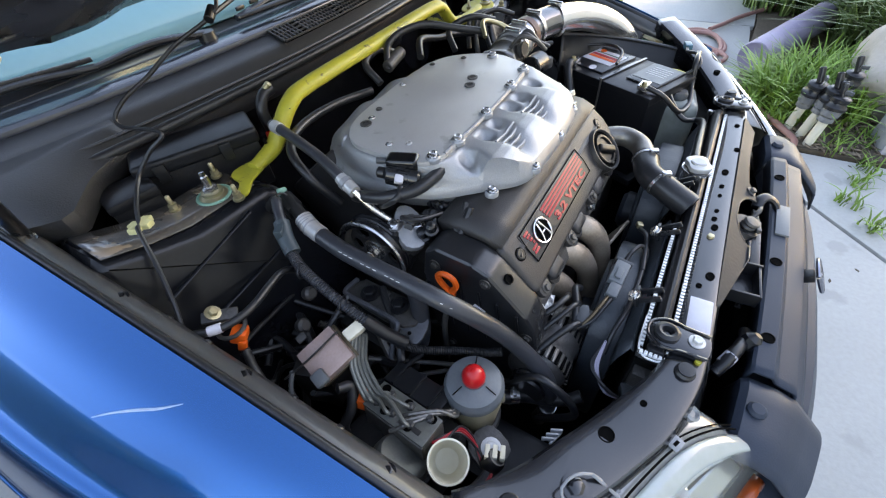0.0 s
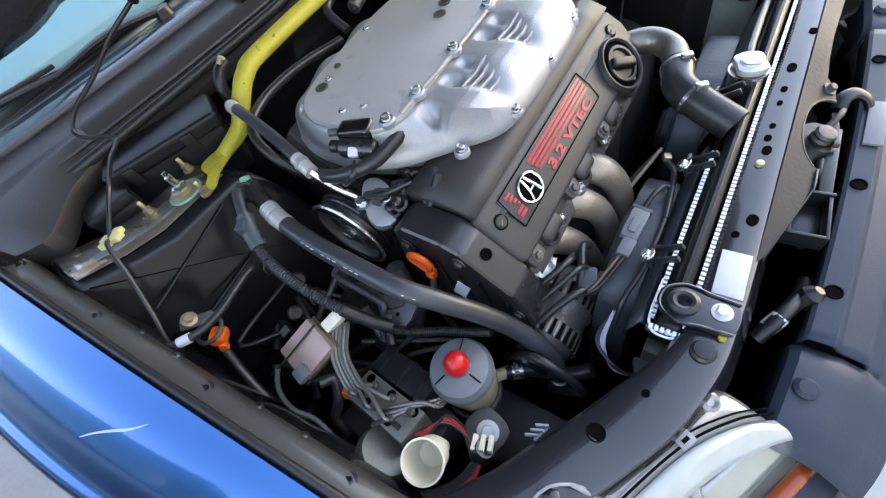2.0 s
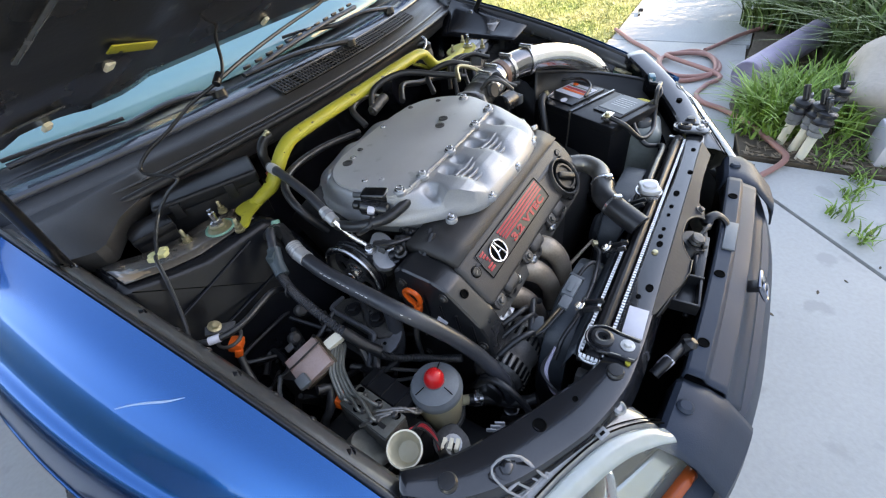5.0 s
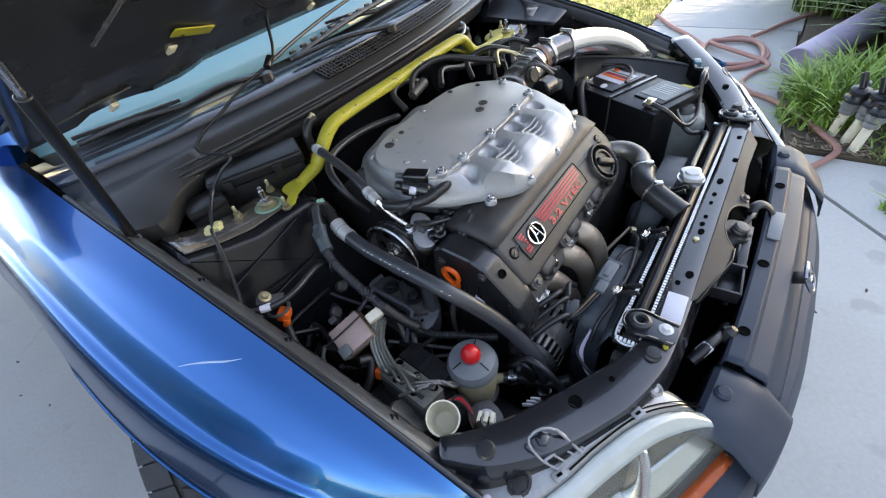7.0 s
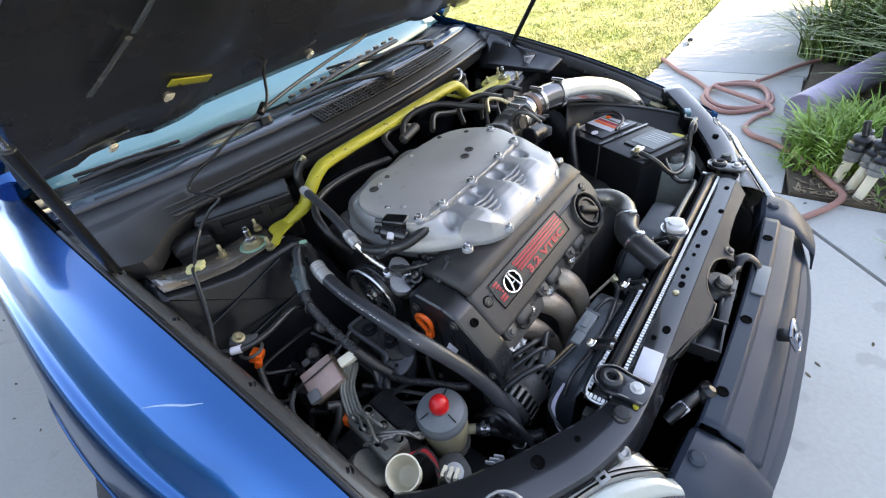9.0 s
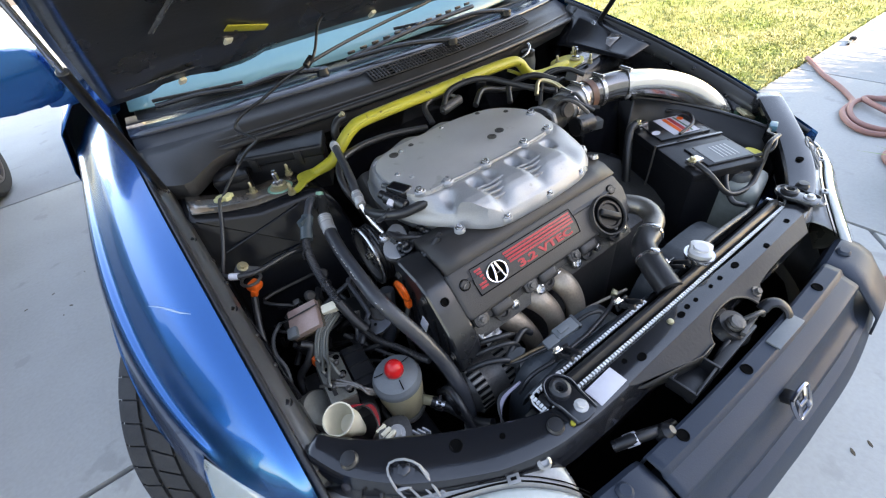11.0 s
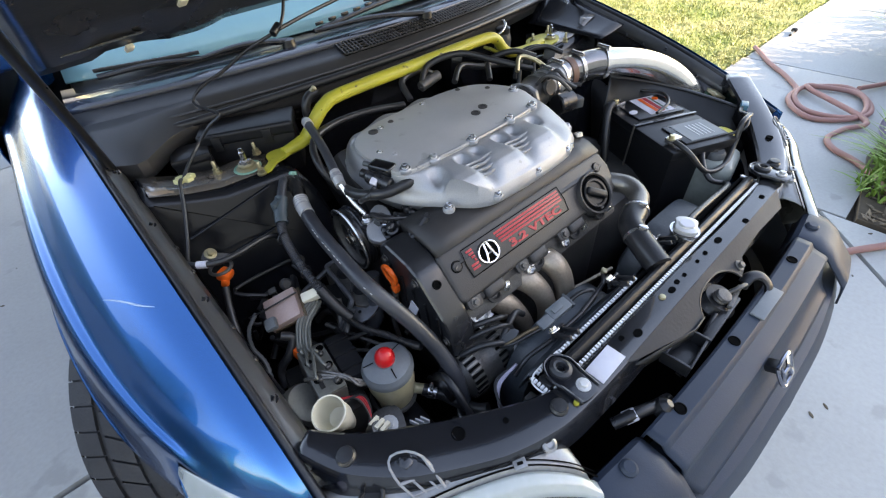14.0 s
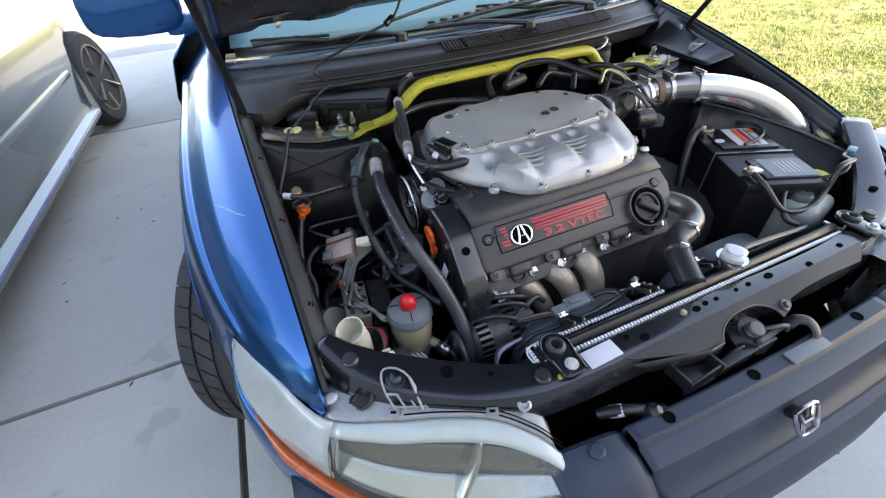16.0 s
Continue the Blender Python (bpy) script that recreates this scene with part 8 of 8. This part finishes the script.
fc = thing("fender_clip", (-0.522, 0.088, 0.625), "small white plastic clip by the beam", "clip")
for k in range(3):
    part("prong", box((-0.530 + 0.007 * k, 0.090 - 0.003 * k, 0.630), (0.0025, 0.014, 0.006), (0, 10, 25), 0.0008), FROST, fc)
part("bar", box((-0.523, 0.082, 0.626), (0.022, 0.003, 0.005), (0, 10, -20), 0.0008), FROST, fc)

# ---------- ignition module ----------
ig = thing("igniter_module", (-0.575, 0.41, 0.58), "copper-coloured module with grey plug on a bracket", "module")
IM = pose(-0.577, 0.396, 0.641, 14, -16, -20)
def igb(c, s_, bev=0.003, mt=None): return box(IM @ Vector(c), s_, (14, -16, -20), bev)
part("case", igb((0, 0, 0), (0.060, 0.058, 0.022), 0.003), COPPER, ig, "copper-pink case")
part("case_edge", igb((0.004, 0, -0.006), (0.061, 0.062, 0.008), 0.002), BRASS, ig, "brown copper edge")
part("plug", igb((-0.022, -0.022, 0.014), (0.020, 0.022, 0.012), 0.004), LIDGREY, ig, "grey plug")
part("tie", tube([IM @ Vector((-0.060, 0.014, 0.010)), IM @ Vector((-0.02, 0.010, 0.014)), IM @ Vector((0.034, 0.012, 0.013))], 0.0016, n=4, seg=6), RUBBER, ig, "black cable tie")
part("ear", igb((-0.012, 0.048, 0.0), (0.014, 0.012, 0.004), 0.001), ALUDARK, ig)
part("white_plug", box((-0.530, 0.383, 0.650), (0.030, 0.018, 0.018), (20, -10, -20), 0.004), CREAM, ig, "cream plug")
part("bracket", box((-0.585, 0.42, 0.575), (0.05, 0.06, 0.09), (0, 0, 20), 0.006), BAYDULL, ig)
part("wire", tube([IM @ Vector((-0.014, -0.048, 0.010)), (-0.592, 0.345, 0.625), (-0.610, 0.335, 0.605), (-0.632, 0.338, 0.58), (-0.64, 0.32, 0.555)], 0.0075), RUBBER, ig, "black sleeved cable")
part("braided_lead", tube([(-0.618, 0.425, 0.64), (-0.640, 0.405, 0.635), (-0.650, 0.375, 0.625), (-0.646, 0.345, 0.608), (-0.655, 0.31, 0.585), (-0.668, 0.285, 0.56)], lambda u: 0.0035 + 0.0005 * math.sin(u * 300), n=14, seg=8), GREYPL, ig, "braided lead")

# ---------- orange connector on the inner wing ----------
oc = thing("orange_connector", (-0.625, 0.494, 0.69), "orange plug with white sleeve hanging by the tower", "connector")
part("plug", box((-0.624, 0.490, 0.696), (0.024, 0.022, 0.018), (20, 10, 40), 0.006), ORANGE, oc)
part("plug_tip", box((-0.631, 0.481, 0.687), (0.011, 0.012, 0.016), (20, 10, 40), 0.004), ORANGE, oc)
part("ring", tube([(-0.624 + 0.018 * math.cos(a), 0.500 + 0.018 * math.sin(a), 0.706) for a in [2 * math.pi * k / 16 for k in range(17)]], 0.003, n=1, seg=8), ALUDARK, oc)
part("cable", tube([(-0.668, 0.505, 0.742), (-0.648, 0.482, 0.742), (-0.622, 0.470, 0.740), (-0.592, 0.472, 0.736), (-0.560, 0.482, 0.732), (-0.530, 0.492, 0.724), (-0.505, 0.50, 0.70)], 0.0052), RUBBER, oc, "black cable")
part("sleeve", tube([(-0.651, 0.4855, 0.742), (-0.638, 0.4765, 0.7412)], 0.0066, n=1), LABEL, oc, "white sleeve")
part("down_cable", tube([(-0.634, 0.475, 0.684), (-0.645, 0.455, 0.66), (-0.655, 0.425, 0.635), (-0.66, 0.39, 0.60), (-0.655, 0.36, 0.56)], 0.006), RUBBER, oc, "black sleeved cable")
part("bolt", bolt((-0.626, 0.523, 0.724), (0.3, -0.5, 0.8), 0.0065, 0.009), ZINC, oc)
part("bracket", box((-0.622, 0.518, 0.717), (0.045, 0.016, 0.006), (20, 10, -40), 0.002), ALUDARK, oc)

# loose lines deep in the bay
for i in range(22):
    r = random.Random(300 + i)
    x, y, z = r.uniform(-0.64, -0.46), r.uniform(0.30, 0.56), r.uniform(0.48, 0.60)
    q = [(x + 0.05 * k * r.uniform(-0.3, 1), y + 0.04 * k * r.uniform(-1, 0.6), z + 0.02 * k * r.uniform(-1, 1)) for k in range(4)]
    part("line", tube(q, r.uniform(0.0035, 0.008), n=5, seg=8), RUBBER if i % 3 else ALUDARK, lo)
for x, y, z in ((-0.545, 0.50, 0.60), (-0.50, 0.52, 0.62), (-0.555, 0.46, 0.57)):
    part("fitting", lathe([(0.010, 0), (0.012, 0.006), (0.012, 0.014), (0.008, 0.018), (0, 0.018)], pose(x, y, z, 60, 20, 0), 12), ALUDARK, lo)

# ---------- silver car beside ----------
sc = thing("silver_car", (-2.6, 2.6, 0), "silver-green car parked on the next slab", "car")


def silver_rows():
    rows = []
    for i in range(61):
        y = 0.2 + 3.86 * i / 60
        pr = [(-1.80, 0.155), (-1.735, 0.175), (-1.725, 0.215), (-1.76, 0.24), (-1.775, 0.30), (-1.755, 0.50), (-1.75, 0.62), (-1.77, 0.78), (-1.83, 0.90), (-1.90, 0.95)]
        d = y - 3.58
        if abs(d) < 0.355:
            zc = 0.32 + math.sqrt(0.355 ** 2 - d * d)
            pr = [(x, z) if z > zc else (-1.752 - 0.01 * (zc - z), zc) for x, z in pr]
        if y > 3.5:
            pr = [(x - 1.1 * (y - 3.5) ** 2, z - 0.35 * max(0, z - 0.6) * (y - 3.5)) for x, z in pr]
        rows.append([(x, y, z) for x, z in pr])
    return rows


part("body_side", loft(silver_rows()), SILVER, sc, "silver-green side with sill trim", solid=0.003)
# purple reflection on the sill, given as a coloured strip
part("sill_strip", tube([(-1.722, 0.2, 0.213), (-1.722, 3.18, 0.213)], 0.006, n=1, seg=6), mat("purple_reflection_trim", (0.20, 0.17, 0.32), 0.3, 0.4), sc, "thin purple reflection drawn as a strip along the sill")
part("moulding", box((-1.752, 1.6, 0.47), (0.012, 3.1, 0.035), bev=0.005), SILVER, sc)
part("upper_body", loft([[(x, y, z) for x, z in ((-1.89, 0.94), (-2.02, 1.30), (-2.1, 1.40), (-3.1, 1.40), (-3.25, 0.94))] for y in (0.6, 1.4, 2.2, 3.0)]), GLASS, sc, solid=0.004)
part("bonnet", box((-2.6, 3.5, 0.86), (1.30, 1.1, 0.10), bev=0.04), SILVER, sc)
part("far_body", box((-2.70, 2.1, 0.55), (1.40, 3.6, 0.62), bev=0.05), SILVER, sc)
SW = pose(-1.815, 3.58, 0.318, 0, 0, -6) @ pose(0, 0, 0, 0, 90, 0)
w = part("wheel", lathe([(0.215, -0.09), (0.29, -0.10), (0.312, -0.07), (0.316, 0), (0.312, 0.07), (0.29, 0.10), (0.232, 0.105), (0.225, 0.092)], SW, 48), TYRE, sc, "black tyre on a dark six-spoke rim")
part("rim", lathe([(0.228, 0.095), (0.228, 0.104), (0.214, 0.104), (0.205, 0.06), (0.205, -0.08), (0.0, -0.02), (0.0, 0.0)], SW, 44, cap=False), mat("bronze_rim", (0.16, 0.13, 0.12), 0.4, 0.6), w, "dark bronze rim")
for k in range(6):
    a = 2 * math.pi * k / 6
    part("spoke", tube([SW @ Vector((0.03 * math.cos(a), 0.03 * math.sin(a), 0.07)), SW @ Vector((0.12 * math.cos(a), 0.12 * math.sin(a), 0.082)), SW @ Vector((0.215 * math.cos(a), 0.215 * math.sin(a), 0.092))], lambda u: 0.022 + 0.012 * u, n=3, seg=8, flatten=0.5), bpy.data.materials["bronze_rim"], w)
part("hub_cap", lathe([(0.045, 0.06), (0.042, 0.085), (0.0, 0.09)], SW, 20), bpy.data.materials["bronze_rim"], w)
part("rear_wheel", lathe([(0.0, -0.1), (0.29, -0.10), (0.316, 0), (0.29, 0.10), (0, 0.08)], pose(-1.86, 0.75, 0.318, 0, 90, 0), 36), TYRE, sc)
part("far_wheel", lathe([(0.0, -0.1), (0.29, -0.10), (0.316, 0), (0.29, 0.10), (0, 0.08)], pose(-3.3, 3.58, 0.318, 0, 90, 0), 36), TYRE, sc)

# ---------- garden things ----------
HOSE = mat("faded_red_hose", (0.30, 0.15, 0.13), 0.6, 0.0, (0.24, 0.12, 0.105), 5, 200, 0.15)
PVC = mat("purple_pvc", (0.21, 0.18, 0.28), 0.55, 0.0, (0.29, 0.27, 0.35), 5, 60, 0.1, wear=(0.36, 0.36, 0.38), wear_at=0.66)
PVCW = mat("aged_white_pvc", (0.62, 0.60, 0.50), 0.5, 0.0, (0.52, 0.50, 0.42), 9, 60, 0.1)
VALVEGREY = mat("grey_valve_body", (0.16, 0.17, 0.18), 0.5, 0.0, (0.10, 0.105, 0.11), 20, 90, 0.1)
ROCK = mat("garden_rock", (0.34, 0.31, 0.28), 0.9, 0.0, (0.24, 0.22, 0.20), 8, 60, 0.5)
gh = thing("garden_hose", (2.5, 0.1, 0.0), "faded red garden hose coiled on the path", "hose")
H = [(3.17, 0.815, 0.02), (3.08, 0.74, 0.016), (2.93, 0.63, 0.014), (2.78, 0.49, 0.014), (2.66, 0.40, 0.014)]
for k in range(21):
    a = 1.25 + k * 0.62
    H.append((2.50 + (0.262 + 0.020 * math.sin(k * 0.9) - 0.0022 * k) * math.cos(a), 0.165 + (0.190 + 0.014 * math.cos(k * 1.3) - 0.0016 * k) * math.sin(a), 0.015 + 0.007 * (k // 10) + 0.003 * (k % 3)))
H += [(2.34, -0.03, 0.03), (2.20, 0.02, 0.016), (2.06, 0.05, 0.014), (1.96, 0.00, 0.014), (1.90, -0.10, 0.014), (1.80, -0.19, 0.02), (1.66, -0.28, 0.03), (1.54, -0.355, 0.03), (1.45, -0.405, 0.022), (1.34, -0.36, 0.015), (1.20, -0.27, 0.014), (1.02, -0.16, 0.014)]
part("hose", tube(H, 0.0138, n=6, seg=10), HOSE, gh)
part("loop", tube([(2.76, 0.10, 0.03), (2.92, 0.03, 0.02), (3.10, -0.06, 0.02), (3.30, -0.22, 0.03), (3.5, -0.42, 0.05)], 0.0138, n=6), HOSE, gh)
sp = thing("sprinkler_head", (3.71, 0.735, 0.0), "small dark sprinkler fitting lying on the path", "sprinkler")
part("stem", rod((3.60, 0.725, 0.012), (3.72, 0.738, 0.014), 0.009), PLASTIC, sp)
part("head", lathe([(0.014, 0), (0.022, 0.006), (0.022, 0.022), (0.012, 0.030), (0, 0.030)], pose(3.72, 0.738, 0.006), 16), PLASTIC, sp)
pv = thing("purple_pipe", (2.8, -0.32, 0.0), "length of faded purple drain pipe lying in the bed", "pipe")
PA, PB = Vector((2.19, -0.165, 0.090)), Vector((2.957, -0.505, 0.110))
pvb = bmesh.new()
m_ = frame_to(PA, PB)
L_ = (PB - PA).length
lathe([(0.0, 0.004), (0.070, 0.004), (0.078, 0.0), (0.083, 0.004), (0.083, L_), (0.076, L_), (0.076, L_ - 0.06), (0.0, L_ - 0.06)], m_, 36, pvb, cap=False)
part("pipe", pvb, PVC, pv, sharp=40)
for k, (x, y, lx, ly, h) in enumerate(((1.595, -0.375, -0.03, -0.015, 0.22), (1.545, -0.425, -0.015, -0.025, 0.22), (1.475, -0.455, 0.02, -0.02, 0.20), (1.72, -0.50, -0.02, -0.02, 0.23))):
    v = thing("irrigation_valve", (x, y, 0.0), "leaning white standpipe with grey and black irrigation valve head", "valve", group="irrigation valves")
    a, b = Vector((x, y, -0.01)), Vector((x + lx, y + ly, h))
    part("standpipe", rod(a, b, 0.019, seg=16), PVCW, v)
    part("coupling", lathe([(0.022, 0), (0.030, 0.004), (0.030, 0.020), (0.027, 0.024), (0.036, 0.032), (0.036, 0.06), (0.0, 0.06)], frame_to(a.lerp(b, 0.62), b), 20), VALVEGREY, v, "grey valve body")
    head = lathe([(0.032, 0.0), (0.042, 0.004), (0.042, 0.016), (0.035, 0.022), (0.032, 0.034), (0.037, 0.038), (0.037, 0.052), (0.029, 0.058), (0.0, 0.058)], frame_to(a.lerp(b, 0.88), b + (b - a) * 0.2), 24)
    vh = part("valve_head", head, PLASTIC, v, "black ribbed valve head")
    top_ = b + (b - a) * 0.12
    part("solenoid", rod(top_, top_ + Vector((0.02, 0.015, 0.06)), 0.013, seg=12, bev=0.003), PLASTIC, vh)
    part("flow_handle", box(top_ + Vector((-0.02, -0.01, 0.03)), (0.030, 0.010, 0.016), (0, 0, 30 * k), 0.003), GREYPL, vh)


def rock(c, size, seed):
    r = random.Random(seed)
    b = bmesh.new()
    bmesh.ops.create_icosphere(b, subdivisions=3, radius=1)
    for v in b.verts:
        n = noise.noise(v.co * 1.6 + Vector((seed * 3.1, 0, 0))) * 0.35 + noise.noise(v.co * 4 + Vector((seed, 0, 0))) * 0.10
        v.co = v.co * (1 + n)
        v.co = Vector((v.co.x * size[0], v.co.y * size[1], v.co.z * size[2])) + Vector(c)
    return part("rock", b, ROCK, None, "grey-brown garden boulder in the bed", category="rock", sharp=70)


rock((2.02, -0.76, 0.12), (0.30, 0.20, 0.24), 1)
rock((1.78, -0.95, 0.08), (0.20, 0.20, 0.18), 2)
rock((2.55, -1.05, 0.12), (0.3, 0.2, 0.2), 3)
wb = thing("white_block", (1.50, -0.72, 0.0), "chipped white plastic edging block beside the bed", "block")
part("block", prism([(0, 0), (0.18, -0.02), (0.22, 0.10), (0.05, 0.14)], 0, 0.16, pose(1.50, -0.86, 0.0, 0, 0, 20), bev=0.02), LABEL, wb)
for k, (x, y) in enumerate(((1.10, -0.60), (0.98, -0.66), (1.25, -0.64), (1.38, -0.68))):
    clump((x, y, 0), 26, 0.07, 0.008, 0.05, BEDLEAF, "small weeds growing in the concrete joint", 60 + k)
# leaf litter and specks on the concrete
for i in range(40):
    r = random.Random(500 + i)
    x, y = (r.uniform(0.3, 1.4), r.uniform(-1.5, -0.2)) if i % 2 else (r.uniform(-1.7, -0.98), r.uniform(0.4, 3.0))
    lf = prism(outline([(-0.010, 0), (0, -0.004), (0.012, 0), (0, 0.005)], 2), 0, 0.0015, pose(x, y, 0.0006, 0, 0, r.uniform(0, 180)) @ Matrix.Diagonal((r.uniform(0.4, 1.1),) * 2 + (1, 1)))
    part("fallen_leaf", lf, SOIL, None, "small dry leaf lying on the concrete", category="leaf", group="fallen leaves")
r = random.Random(77)
V, F = [], []
for i in range(1500):
    x, y = (1.44 + 1.3 * r.random() ** 1.5, -0.24 - 1.2 * r.random())
    a, L, w_, z = r.uniform(0, 3.14), r.uniform(0.008, 0.035), r.uniform(0.003, 0.010), 0.013 + r.uniform(0, 0.006)
    c_, s_ = math.cos(a), math.sin(a)
    k = len(V)
    V += [(x - c_ * L, y - s_ * L, z), (x - s_ * w_, y + c_ * w_, z + 0.004), (x + c_ * L, y + s_ * L, z + r.uniform(0, 0.012)), (x + s_ * w_, y - c_ * w_, z + 0.003), (x, y, z + 0.008)]
    F += [(k, k + 1, k + 4), (k + 1, k + 2, k + 4), (k + 2, k + 3, k + 4), (k + 3, k, k + 4)]
me = bpy.data.meshes.new("mulch")
me.from_pydata(V, [], F)
me.materials.append(leaf_mat("dry_mulch", (0.20, 0.15, 0.10), (0.08, 0.06, 0.04)))
tagged(new("mulch", me), "dry leaves and bark bits on the soil", "mulch", kind="stuff")
for k, (x, y) in enumerate(((1.50, -0.55), (1.62, -0.62), (1.56, -0.75))):
    clump((x, y, 0), 40, 0.07, 0.008, 0.08, BEDLEAF, "low weeds at the edge of the bed", 90 + k)
for s in (-1, 1):
    for k, y in enumerate((0.16, 0.29, 0.35, 0.47, 0.53, 0.66, 0.80)):
        c = (s * (inner_x(y) - 0.030), y, inner_z(y) - 0.038)
        part("push_clip", lathe([(0.007, 0), (0.006, 0.003), (0.003, 0.005), (0, 0.005)], frame_to(c, Vector(c) + Vector((-s, 0, 0.8))), 12), PLASTIC, car)
for k, (x, y, z) in enumerate(((-0.515, 0.470, 0.722), (-0.500, 0.500, 0.738), (-0.516, 0.405, 0.685))):
    part("cable_tie", tube([(x + 0.0105 * math.cos(a), y + 0.004 * math.cos(a), z + 0.0105 * math.sin(a)) for a in [2 * math.pi * j / 12 for j in range(13)]], 0.0014, n=1, seg=6), RUBBER, lo, "black cable tie")
